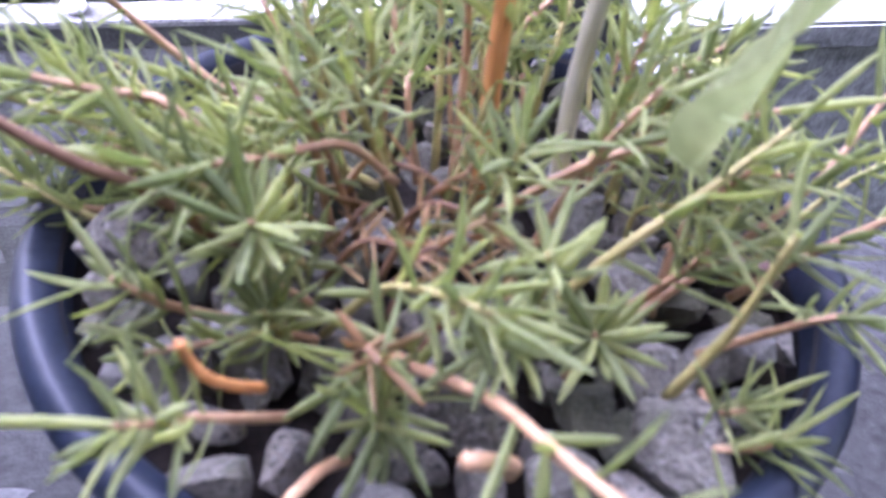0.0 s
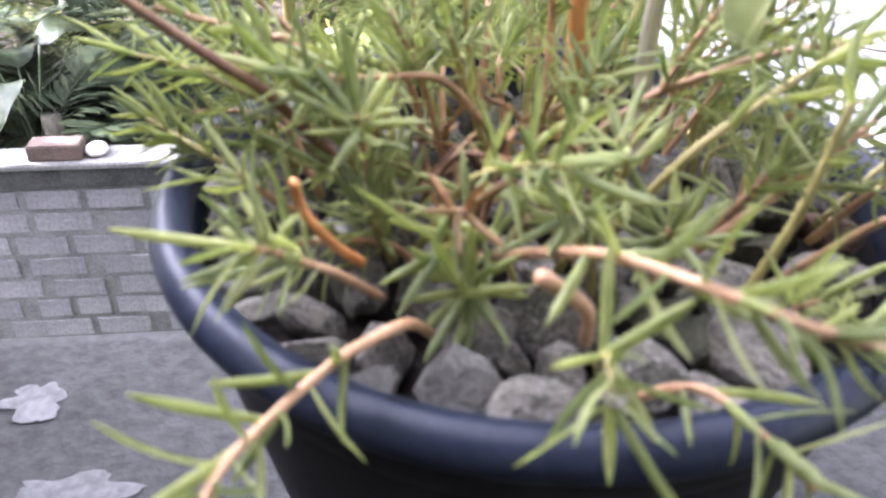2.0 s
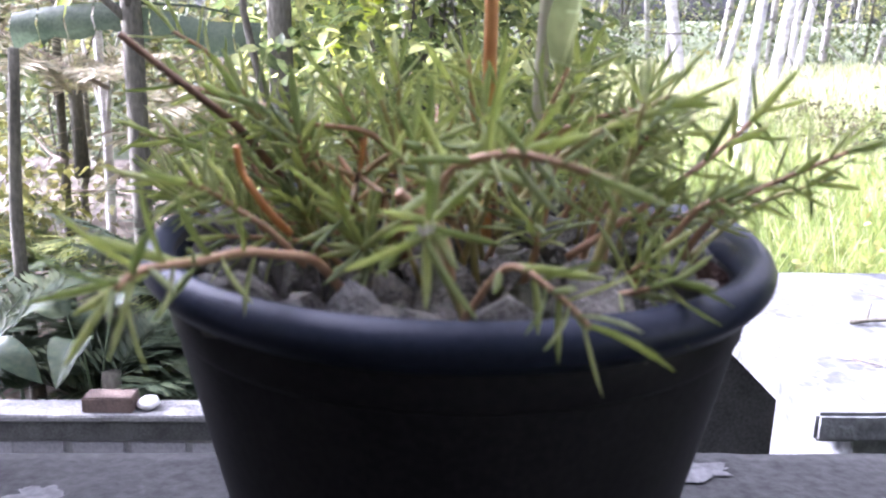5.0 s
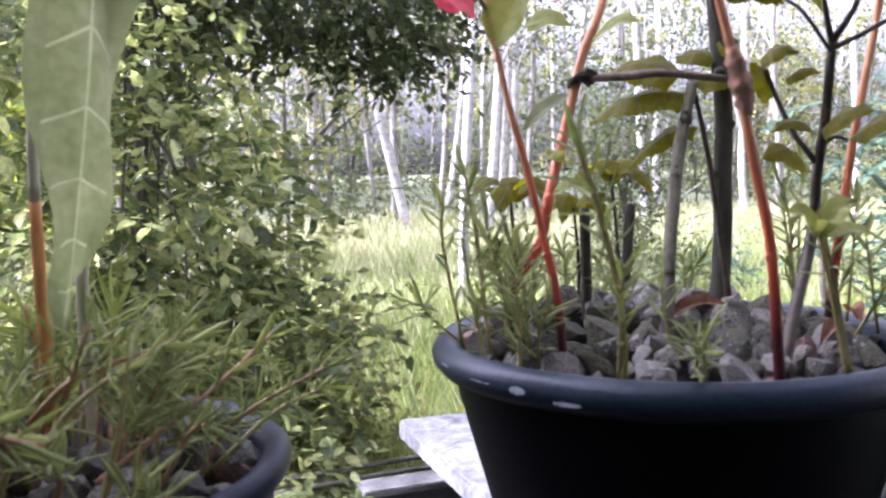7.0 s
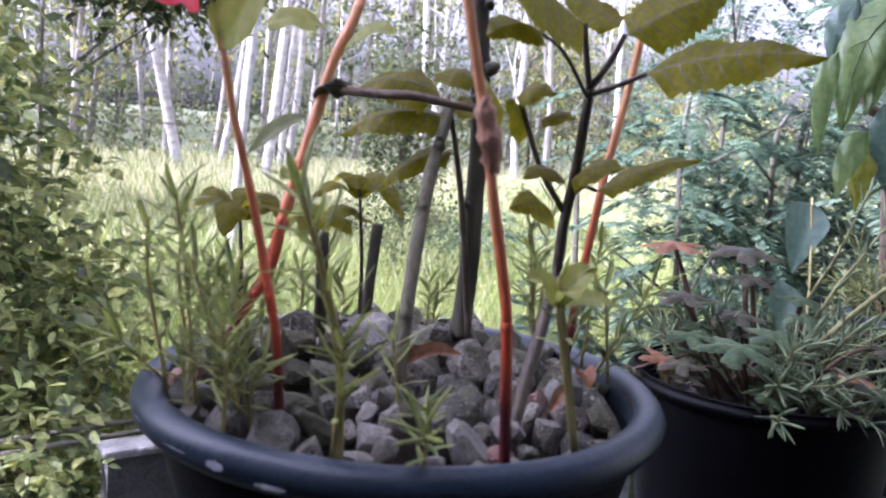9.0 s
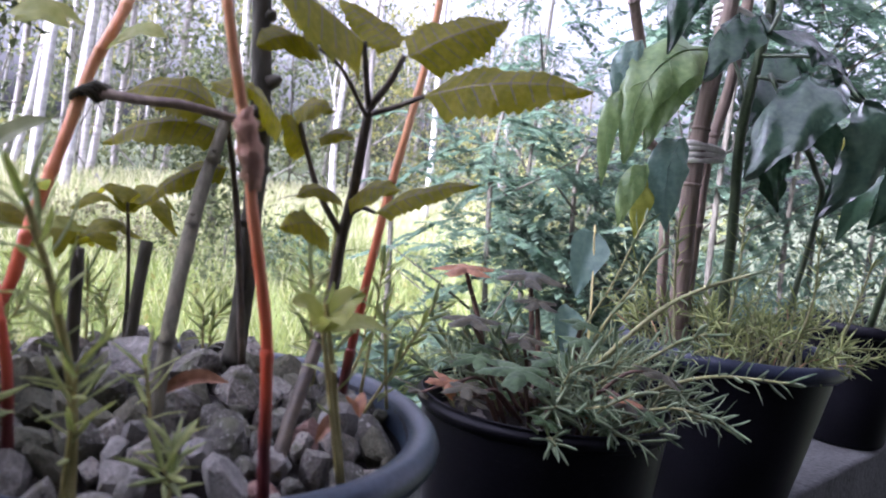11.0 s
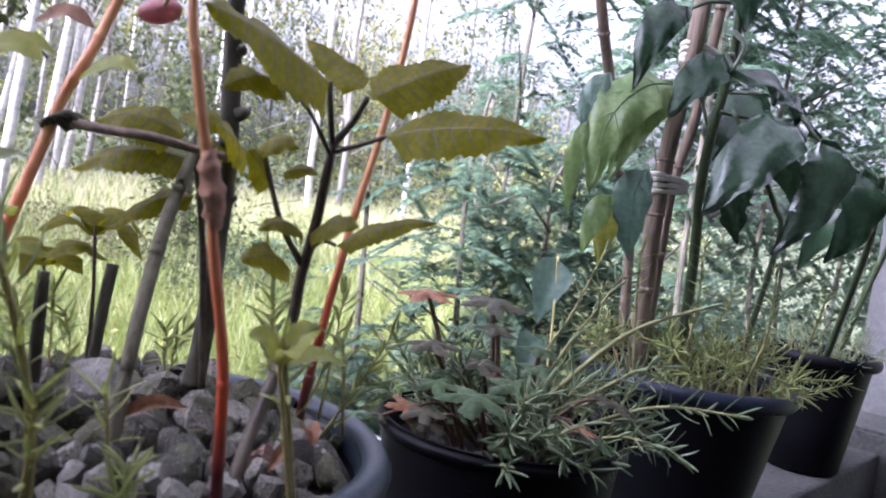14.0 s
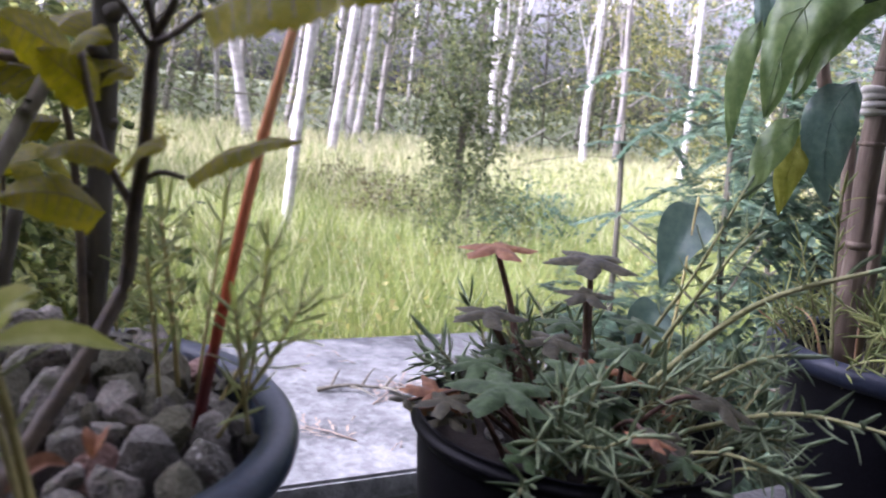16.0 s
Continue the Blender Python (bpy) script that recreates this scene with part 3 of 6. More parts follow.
# ---- plants ----
def shoot(plant, path, leaves, size, stem_material, leaf_material=None, radius=0.0022, start=0.3, width=0.105, rng=random):
    """A fleshy stem with narrow leaves round it, thickest towards its tip."""
    line = smooth_path(path, 5)
    n = len(line)
    stem = part("shoot", Geo().tube(line, taper(radius, radius * 0.55, n), 6), stem_material, plant)
    g = Geo()
    turn = rng.uniform(0, 6)
    for k in range(leaves):
        t = start + (1 - start) * (k / max(1, leaves - 1)) ** 0.75
        f = t * (n - 1)
        i = min(int(f), n - 2)
        p = line[i].lerp(line[i + 1], f - i)
        d = (line[i + 1] - line[i]).normalized()
        a = d.orthogonal().normalized()
        b = d.cross(a)
        turn += 2.4
        side = a * math.cos(turn) + b * math.sin(turn)
        way = side * (1.0 if t < 0.93 else 0.55) + d * rng.uniform(0.35, 0.9)
        g.blade(p + side * radius * 0.5, way, d + side * 0.2, size * rng.uniform(0.65, 1.15) * (0.8 + 0.2 * t), size * width * rng.uniform(0.8, 1.2), rng.uniform(-0.35, 0.3))
    part("leaves", g, leaf_material or M_MOSS, stem)
    return stem


def stem_of(parent, path, r0, r1, material, name="stem", label="", offset=Vector((0, 0, 0)), sides=9):
    line = smooth_path([Vector(p) - offset for p in path], 5)
    return part(name, Geo().tube(line, taper(r0, r1, len(line)), sides), material, parent, label)


def moss_rose(pot, label, count, radius, z, reach, rise, leaves, size, seed, group="moss rose plants", leaf=None, front=-1.0, pink=0.5, width=0.105, stem=None):
    rng = random.Random(seed)
    plant = thing("moss_rose", label, "plant", (pot[0], pot[1], z), group)
    for k in range(count):
        a = rng.uniform(0, 2 * math.pi)
        q = radius * math.sqrt(rng.random())
        b = Vector((q * math.cos(a), q * math.sin(a), -0.01))
        if b.y < front and rng.random() < 0.5:
            b.y = -b.y * rng.random()
            a = math.atan2(b.y, b.x)
        a2 = a + rng.uniform(-0.9, 0.9)
        out = Vector((math.cos(a2), math.sin(a2), 0)) * rng.uniform(*reach) * (0.35 + 0.65 * q / radius)
        if front > -1 and out.y < 0:
            out.y *= 0.35
        up = rng.uniform(*rise) * (1.15 - 0.55 * q / radius)
        mid = b + out * 0.4 + Vector((rng.uniform(-0.01, 0.01), rng.uniform(-0.01, 0.01), up * 0.6))
        tip = b + out + Vector((0, 0, up * rng.uniform(0.7, 1.1)))
        shoot(plant, [b, mid, tip], int(leaves * rng.uniform(0.7, 1.2)), size * rng.uniform(0.8, 1.15),
              M_STEM_PINK if rng.random() < pink else stem or M_STEM_GREEN, leaf, radius=rng.uniform(0.0013, 0.0022), start=rng.uniform(0.2, 0.5), width=width, rng=rng)
    return plant


plant1 = moss_rose(POT1, "green moss rose with pink stems sprawling over gravel", 84, 0.114, 0.24, (0.02, 0.085), (0.028, 0.1), 20, 0.027, 12, front=-0.06, width=0.12)
rng1 = random.Random(5)
Z1 = Vector((0.004, 0.006, 0.24))
# path, number of leaves, stem colour
LONG_SHOOTS = (([(-0.035, -0.062, 0.24), (-0.03, -0.07, 0.248), (-0.012, -0.106, 0.274), (-0.005, -0.136, 0.292), (0.008, -0.163, 0.301), (0.019, -0.175, 0.302), (0.041, -0.18, 0.296)], 26, M_STEM_PINK, 0.0023, 0.4),
               ([(-0.048, -0.095, 0.236), (-0.057, -0.107, 0.251), (-0.069, -0.121, 0.257), (-0.078, -0.133, 0.261), (-0.091, -0.15, 0.262), (-0.102, -0.17, 0.265), (-0.107, -0.182, 0.262)], 20, M_STEM_PINK, 0.0022, 0.45),
               ([(0.0, -0.125, 0.235), (-0.01, -0.142, 0.262), (-0.013, -0.155, 0.278), (-0.015, -0.169, 0.275)], 12, M_STEM_GREEN, 0.0014, 0.55),
               ([(0.0, -0.13, 0.235), (0.013, -0.15, 0.261), (0.026, -0.165, 0.258), (0.037, -0.175, 0.249)], 14, M_STEM_PINK, 0.0017, 0.3),
               ([(-0.064, -0.082, 0.242), (-0.077, -0.093, 0.26), (-0.087, -0.097, 0.268), (-0.095, -0.103, 0.276), (-0.104, -0.106, 0.281)], 22, M_STEM_PINK, 0.0018, 0.4),
               ([(-0.05, 0.0, 0.24), (-0.1, 0.02, 0.262), (-0.14, 0.035, 0.276), (-0.17, 0.045, 0.28)], 18, M_STEM_GREEN, 0.0018, 0.3),
               ([(0.018, -0.06, 0.25), (0.038, -0.062, 0.279), (0.06, -0.059, 0.296), (0.094, -0.046, 0.311)], 14, M_STEM_GREEN, 0.0022, 0.55),
               ([(0.055, -0.09, 0.24), (0.063, -0.093, 0.271), (0.066, -0.093, 0.285), (0.071, -0.092, 0.312)], 9, M_STEM_GREEN, 0.0022, 0.6),
               ([(0.005, -0.02, 0.255), (0.033, -0.03, 0.286), (0.048, -0.031, 0.293), (0.075, -0.03, 0.302), (0.105, -0.028, 0.305)], 18, M_STEM_PINK, 0.0021, 0.4),
               ([(0.05, -0.06, 0.24), (0.09, -0.05, 0.265), (0.12, -0.04, 0.285), (0.15, -0.02, 0.305)], 18, M_STEM_PINK, 0.0019, 0.35),
               ([(-0.06, 0.05, 0.25), (-0.1, 0.07, 0.28), (-0.13, 0.06, 0.32), (-0.15, 0.05, 0.335)], 14, M_STEM_PINK, 0.0019, 0.35),
               ([(-0.06, -0.005, 0.26), (-0.09, -0.004, 0.298), (-0.1, 0.002, 0.3), (-0.115, 0.0, 0.305), (-0.14, 0.002, 0.312)], 20, M_STEM_PINK, 0.0021, 0.4),
               ([(-0.02, -0.005, 0.265), (-0.039, -0.012, 0.288), (-0.064, -0.024, 0.294), (-0.085, -0.032, 0.298)], 18, M_STEM_PINK, 0.0019, 0.45),
               ([(-0.05, -0.05, 0.24), (-0.035, -0.062, 0.272), (-0.022, -0.08, 0.288), (-0.01, -0.098, 0.297)], 24, M_STEM_GREEN, 0.0018, 0.3))
for path, n, stem_colour, r, start in LONG_SHOOTS:
    shoot(plant1, [Vector(p) - Z1 for p in path], n, 0.029, stem_colour, radius=r, start=start, width=0.115, rng=rng1)
# withered stalks, a cut stump and one small white flower
stem_of(plant1, [(-0.075, -0.03, 0.262), (-0.098, -0.034, 0.292), (-0.113, -0.038, 0.306), (-0.131, -0.035, 0.319), (-0.15, -0.033, 0.334)], 0.0021, 0.0017, M_DEADSTEM, "withered_stalk", "brown withered stalk", Z1)
stem_of(plant1, [(-0.07, -0.08, 0.255), (-0.077, -0.086, 0.265), (-0.083, -0.091, 0.276), (-0.087, -0.09, 0.283), (-0.088, -0.093, 0.293)], 0.0018, 0.0014, M_ORANGE, "withered_stalk", "orange withered stalk", Z1)
stem_of(plant1, [(-0.004, -0.112, 0.245), (-0.008, -0.12, 0.264), (-0.024, -0.128, 0.282)], 0.0022, 0.0024, M_STEM_PINK, "cut_stump", "cut stem end", Z1)
for k in range(5):
    a, c = 1.257 * k, Vector((-0.015, -0.17, 0.2775)) - Z1
    d = Vector((math.cos(a), math.sin(a) * 0.6, 0.5)) * 0.0032
    part("petal", Geo().sheet([[c + d * t + Vector((0, 0, 0.0012)) * w for w in (-1, 0, 1)] for t in (0.1, 0.6, 1.0)]), M_STRING, plant1, "tiny white petal")


for k in range(11):
    a, q = rng1.uniform(0, 6.283), rng1.uniform(0.01, 0.05)
    b = Vector((q * math.cos(a) - 0.02, q * math.sin(a) - 0.045, 0.0))
    tip = b + Vector((rng1.uniform(-0.035, 0.035), rng1.uniform(-0.03, 0.02), rng1.uniform(0.012, 0.045)))
    shoot(plant1, [b, b.lerp(tip, 0.5) + Vector((0, 0, 0.012)), tip], rng1.randint(6, 10), 0.02, M_DEADSTEM, M_MOSS_DEAD, 0.0016, 0.25, 0.13, rng1)


def big_leaf(parent, line, half, normal, material, shape=0.75, serrate=0.0, fold=0.25, droop=0.0, rib=None, lobes=0.0, label="", cols=8, ruffle=0.06):
    """A broad leaf along a bent midrib, folded along it, with toothed or lobed edges and a raised rib."""
    line = smooth_path(line, 5)
    n = len(line)
    rows, normal = [], Vector(normal).normalized()
    for i, p in enumerate(line):
        t = i / (n - 1)
        d = (line[min(i + 1, n - 1)] - line[max(i - 1, 0)]).normalized()
        s = d.cross(normal).normalized()
        up = s.cross(d)
        w = half * max(0.02, math.sin(math.pi * t**shape)) ** 0.8
        w *= 1 + serrate * (0.5 if i % 2 else -0.5) + lobes * math.sin(t * 21)
        row = []
        for k in range(-cols // 2, cols // 2 + 1):
            u = 2 * k / cols
            wave = ruffle * half * math.sin(t * 17 + k) * abs(u)
            row.append(p + s * (w * u) + up * (abs(u) * w * fold - droop * w * u * u + wave))
        rows.append(row)
    leaf = part("leaf", Geo().sheet(rows), material, parent, label)
    if rib:
        lift = normal * (half * 0.03)
        mesh = Geo().tube([p + lift for p in line], taper(half * 0.045, half * 0.012, n), 5)
        for i in range(3, n - 2, 3):
            for k, e in ((1, 0), (-1, 2)):
                end = rows[min(i + 2, n - 1)][cols // 2 + k * int(cols * 0.42)]
                mid = rows[min(i + 1, n - 1)][cols // 2 + k * int(cols * 0.25)]
                mesh.tube([line[i] + lift, mid + lift, end + lift], [half * 0.022, half * 0.016, half * 0.006], 4)
        part("midrib", mesh, rib, leaf)
    return leaf


def veined_leaf(parent, line, half, normal, material, vein, shape=0.7, serrate=0.0, fold=-0.2, droop=0.1, ruffle=0.08, bands=10, thick=0.009, rake=0.11):
    """A broad leaf whose midrib and slanting side veins are strips let into the blade."""
    pts = smooth_path(line, 6)
    normal = Vector(normal).normalized()

    def at(t, u):
        t = min(1.0, t + rake * abs(u) * (1 - t))
        f = t * (len(pts) - 1)
        i = min(int(f), len(pts) - 2)
        p, d = pts[i].lerp(pts[i + 1], f - i), (pts[i + 1] - pts[i]).normalized()
        s = d.cross(normal).normalized()
        up = s.cross(d)
        w = half * max(0.015, math.sin(math.pi * t**shape)) ** 0.8
        if abs(u) > 0.95:
            w *= 1 + serrate * (1 - 2 * ((t * 15) % 1.0))
        return p + s * (w * u) + up * (abs(u) * w * fold - droop * w * u * u + ruffle * half * math.sin(t * 15 + 3 * u) * abs(u))

    ts, kinds = [], []
    for b in range(bands):
        t0, t1 = b / bands, (b + 1) / bands
        n = 3
        for k in range(n):
            ts.append(t0 + (t1 - t0 - thick) * k / n)
            kinds.append(False)
        ts.append(t1 - thick)
        kinds.append(True)
    ts.append(1.0)
    us = (-1, -0.75, -0.45, -0.2, -0.03, 0.03, 0.2, 0.45, 0.75, 1)
    blade, veins = Geo(), Geo()
    for r in range(len(ts) - 1):
        for c in range(len(us) - 1):
            quad = [at(ts[r], us[c]), at(ts[r], us[c + 1]), at(ts[r + 1], us[c + 1]), at(ts[r + 1], us[c])]
            g = veins if c == 4 or (kinds[r] and 0 < c < 8) else blade
            i = len(g.v)
            g.v += quad
            g.f.append((i, i + 1, i + 2, i + 3))
    leaf = part("leaf", blade, material, parent)
    part("vein_net", veins, vein, leaf)
    for ob in (leaf, leaf.children[0]):
        bm = bmesh.new()
        bm.from_mesh(ob.data)
        bmesh.ops.remove_doubles(bm, verts=bm.verts, dist=1e-6)
        bm.to_mesh(ob.data)
        bm.free()
    return leaf


# the tall-leaved plant in the first pot
taro = thing("elephant_ear_plant", "young elephant ear with orange stem and drooping pale-veined leaf", "plant", (-0.01, 0, 0.225))
ZT = Vector((0, 0, 0.225))


stem_of(taro, [(0.013, 0.024, 0.225), (0.012, 0.024, 0.3), (0.012, 0.022, 0.392)], 0.0039, 0.0036, M_ORANGE, label="orange-brown stem", offset=ZT)
stem_of(taro, [(0.012, 0.022, 0.39), (0.016, 0.008, 0.45), (0.026, -0.015, 0.52), (0.035, -0.03, 0.6)], 0.0036, 0.003, M_PALE, label="pale upper stem", offset=ZT)
stem_of(taro, [(0.04, 0.005, 0.225), (0.036, 0.005, 0.3), (0.04, -0.005, 0.4), (0.05, -0.03, 0.52), (0.055, -0.04, 0.6)], 0.0038, 0.0035, M_PALE, offset=ZT)
veined_leaf(taro, [Vector(p) - ZT for p in ((0.066, -0.05, 0.66), (0.062, -0.07, 0.57), (0.056, -0.082, 0.49), (0.048, -0.086, 0.42), (0.04, -0.085, 0.365), (0.033, -0.08, 0.325))], 0.032, (0.55, -0.8, 0.1), M_TARO, M_PALE_VEIN, 0.42, fold=-0.25, ruffle=0.3, bands=9, thick=0.0055, rake=0.09)
veined_leaf(taro, [Vector(p) - ZT for p in ((0.06, -0.03, 0.62), (0.058, -0.05, 0.58), (0.055, -0.058, 0.54), (0.05, -0.06, 0.47))], 0.028, (0.5, -0.8, 0.1), M_OLIVE, M_PALE_VEIN, 0.8)

# ---- the second pot: canes, stakes and coleus ----
Z2 = Vector((0.412, -0.02, 0.26))
canes = thing("red_cane_plant", "crown of thorns with smooth red canes and a pink flower", "plant", tuple(Z2))
knob = smooth_path([Vector(p) - Z2 for p in ((0.3705, -0.159, 0.424), (0.367, -0.158, 0.443), (0.3625, -0.157, 0.461))], 5)
knob_geo = Geo().tube(knob, [0.003, 0.0036, 0.0052, 0.0042, 0.0056, 0.0058, 0.0044, 0.0054, 0.0056, 0.0038, 0.003], 14)
for v in knob_geo.v:
    v += Vector((noise.noise(v * 230), noise.noise(v * 230 + Vector((9, 0, 0))), noise.noise(v * 230 + Vector((0, 9, 0))))) * 0.0026
part("cane_joint", knob_geo, M_KNOB, canes, "knobbly pinkish joint")
CANES = (([(0.391, -0.162, 0.27), (0.3885, -0.162, 0.3), (0.3865, -0.162, 0.327), (0.384, -0.161, 0.357), (0.3775, -0.16, 0.388), (0.3705, -0.159, 0.418), (0.3665, -0.158, 0.443), (0.36, -0.157, 0.467), (0.3535, -0.155, 0.495), (0.35, -0.15, 0.527), (0.349, -0.15, 0.58)], 0.0036, 0.0024),
         ([(0.3, 0.0, 0.29), (0.304, 0.0, 0.317), (0.315, 0.002, 0.334), (0.3275, 0.005, 0.352), (0.335, 0.008, 0.378), (0.345, 0.013, 0.405), (0.355, 0.017, 0.432), (0.363, 0.02, 0.455), (0.373, 0.023, 0.484), (0.386, 0.027, 0.508), (0.396, 0.03, 0.53), (0.41, 0.03, 0.57)], 0.0042, 0.004),
         ([(0.309, -0.062, 0.272), (0.308, -0.061, 0.293), (0.307, -0.057, 0.323), (0.303, -0.05, 0.354), (0.299, -0.046, 0.379), (0.292, -0.043, 0.412), (0.285, -0.039, 0.442), (0.28, -0.034, 0.475), (0.276, -0.03, 0.504), (0.273, -0.03, 0.54)], 0.0034, 0.002),
         ([(0.522, -0.06, 0.272), (0.525, -0.06, 0.3), (0.532, -0.06, 0.345), (0.538, -0.061, 0.385), (0.545, -0.063, 0.43), (0.554, -0.065, 0.475), (0.562, -0.066, 0.515), (0.569, -0.066, 0.56), (0.574, -0.066, 0.62)], 0.0038, 0.0026))
for path, r0, r1 in CANES:
    line = smooth_path([Vector(p) - Z2 for p in path], 5)
    radii = [0.9 * r * (1 + 0.14 * noise.noise(Vector((i * 0.55, r0 * 3000, 0)))) for i, r in enumerate(taper(r0, r1, len(line)))]
    part("cane", Geo().tube(line, radii, 10), M_CANES, canes, "cane, dark red at its foot and orange higher up")
    for i in range(6, len(line) - 3, 7):
        swell = radii[i] * 1.09
        part("node", Geo().tube([line[i].lerp(line[i + 1], q) for q in (0, 0.25, 0.5, 0.75, 1.0)], [radii[i] * 0.95, swell * 0.97, swell, swell * 0.97, radii[i] * 0.95], 10), M_CANES, canes, "slightly swollen ring on a cane")


def petals(parent, centre, size, count, material, normal, label):
    for k in range(count):
        a = 2 * math.pi * k / count
        n = Vector(normal).normalized()
        u = n.orthogonal().normalized()
        v = n.cross(u)
        d = u * math.cos(a) + v * math.sin(a)
        c = Vector(centre)
        big_leaf(parent, [c, c + d * size * 0.5 + n * size * 0.15, c + d * size], size * 0.55, n, material, 1.2, fold=0.1, label=label, cols=6).name = "petal"


petals(canes, Vector((0.247, -0.036, 0.508)) - Z2, 0.021, 4, M_FLOWER, (0.3, -0.6, 0.5), "crimson petal")
stem_of(canes, [(0.277, -0.031, 0.5), (0.262, -0.034, 0.515), (0.248, -0.036, 0.507)], 0.0016, 0.0012, M_STEM_GREEN, "flower_stalk", "", Z2)
bud = Geo().lathe([(0, -0.0125), (0.0035, -0.011), (0.006, -0.007), (0.0072, -0.001), (0.0064, 0.005), (0.004, 0.0095), (0, 0.0115)], 18, 0.06)
bud_ob = part("flower_bud", bud, M_BUD, canes, "closed pink flower bud")
bud_ob.location = Vector((0.376, -0.075, 0.531)) - Z2
bud_ob.rotation_euler = (0.5, 1.2, 0)
stem_of(canes, [(0.35, -0.15, 0.535), (0.36, -0.12, 0.54), (0.372, -0.085, 0.533)], 0.0012, 0.001, M_STEM_GREEN, "flower_stalk", "", Z2)
CANE_LEAVES = (((0.278, -0.034, 0.478), (0.284, -0.042, 0.498), (0.297, -0.048, 0.525), 0.016, M_YOUNG), ((0.292, -0.043, 0.425), (0.306, -0.052, 0.44), (0.319, -0.06, 0.447), 0.006, M_TARO),
               ((0.316, 0.0, 0.5), (0.328, -0.01, 0.503), (0.34, -0.02, 0.496), 0.009, M_YOUNG), ((0.366, 0.022, 0.505), (0.345, 0.018, 0.508), (0.322, 0.01, 0.497), 0.01, M_YOUNG),
               ((0.352, 0.026, 0.522), (0.364, 0.012, 0.53), (0.376, 0.0, 0.523), 0.008, M_DEAD), ((0.345, 0.013, 0.405), (0.336, -0.002, 0.414), (0.325, -0.012, 0.408), 0.006, M_YOUNG),
               ((0.336, 0.009, 0.382), (0.345, -0.006, 0.39), (0.36, -0.015, 0.386), 0.005, M_YOUNG), ((0.378, 0.024, 0.492), (0.39, 0.0, 0.505), (0.4, -0.012, 0.503), 0.008, M_YOUNG))
for a, b, c, half, m in CANE_LEAVES:
    big_leaf(canes, [Vector(p) - Z2 for p in (a, b, c)], half, (-0.3, -0.6, 0.75), m, 0.9)


def stake(name, label, path, r0, r1, material, sides=7):
    base = Vector(path[0])
    line = smooth_path([Vector(p) - base for p in path], 5)
    g = Geo().tube(line, [r * (1 + 0.1 * noise.noise(Vector((i * 1.7, r * 900, 0)))) for i, r in enumerate(taper(r0, r1, len(line)))], sides)
    return thing(name, label, "stake", tuple(base), "stakes in the second pot", g, material)


branch = stake("branch_stake", "dark knotty branch stuck upright in gravel", [(0.462, -0.012, 0.28), (0.4715, -0.005, 0.306), (0.475, -0.005, 0.354), (0.475, -0.005, 0.396), (0.476, -0.005, 0.442), (0.4745, 0.0, 0.504), (0.47, 0.0, 0.55), (0.468, 0.0, 0.62)], 0.0077, 0.006, M_BARK_DARK, 12)
for k, (z, a, s) in enumerate(((0.345, -2.2, 1.0), (0.372, -0.6, 0.8), (0.392, -2.8, 1.0), (0.428, -0.8, 1.1), (0.466, -2.4, 1.3), (0.487, -0.9, 1.3), (0.53, -2.0, 1.0))):
    p = Vector((0.475, -0.004, z)) - Vector((0.462, -0.012, 0.28))
    d = Vector((math.cos(a), math.sin(a), 0.5))
    part("knot", Geo().tube([p + d * 0.003, p + d * 0.0065 * s, p + d * 0.009 * s], [0.0042 * s, 0.0034 * s, 0.0014 * s], 8), M_BARK_DARK, branch, "stub of a cut-off twig")
stick = stake("wooden_stake", "grey weathered wooden stick leaning in gravel", [(0.384, -0.064, 0.285), (0.388, -0.06, 0.312), (0.405, -0.04, 0.36), (0.43, -0.015, 0.416), (0.446, -0.004, 0.448), (0.452, 0.0, 0.462)], 0.0047, 0.0043, M_WOOD, 6)
for p in ((0.01, 0.011, 0.045), (0.036, 0.04, 0.11), (0.055, 0.054, 0.15)):
    part("knot", Geo().tube([Vector(p) + Vector((0, 0, -0.005)), Vector(p) + Vector((-0.0015, -0.002, 0)), Vector(p) + Vector((0, 0, 0.005))], [0.0025, 0.0048, 0.0025], 7), M_WOOD, stick)
stake("stub_stake", "short dark cut stick in gravel", [(0.373, 0.022, 0.29), (0.373, 0.023, 0.33), (0.373, 0.024, 0.372)], 0.0042, 0.0038, M_BARK_DARK, 8)
stake("stub_stake", "short dark slanting cut stick in gravel", [(0.428, 0.058, 0.295), (0.432, 0.06, 0.335), (0.438, 0.064, 0.372)], 0.0042, 0.0045, M_BARK_DARK, 8)
stake("cross_stick", "dry lichened twig tied across the canes", [(0.366, 0.019, 0.467), (0.385, -0.015, 0.4645), (0.4, -0.034, 0.4645), (0.425, -0.045, 0.461), (0.445, -0.05, 0.459)], 0.0034, 0.0026, M_TWIG, 8)
cord = Geo()
for k in range(4):
    ring = [Vector((0.3665 + 0.0072 * math.cos(a) + 0.002 * k, 0.017 + 0.008 * math.sin(a) - 0.002 * k, 0.464 + 0.003 * math.sin(2 * a) + 0.0015 * k)) for a in np.linspace(0, 6.3, 14)]
    cord.tube(ring, 0.0017, 5)
thing("cord", "dark twine wound where twig and cane cross", "twine", geo=cord, material=M_BARK_DARK)

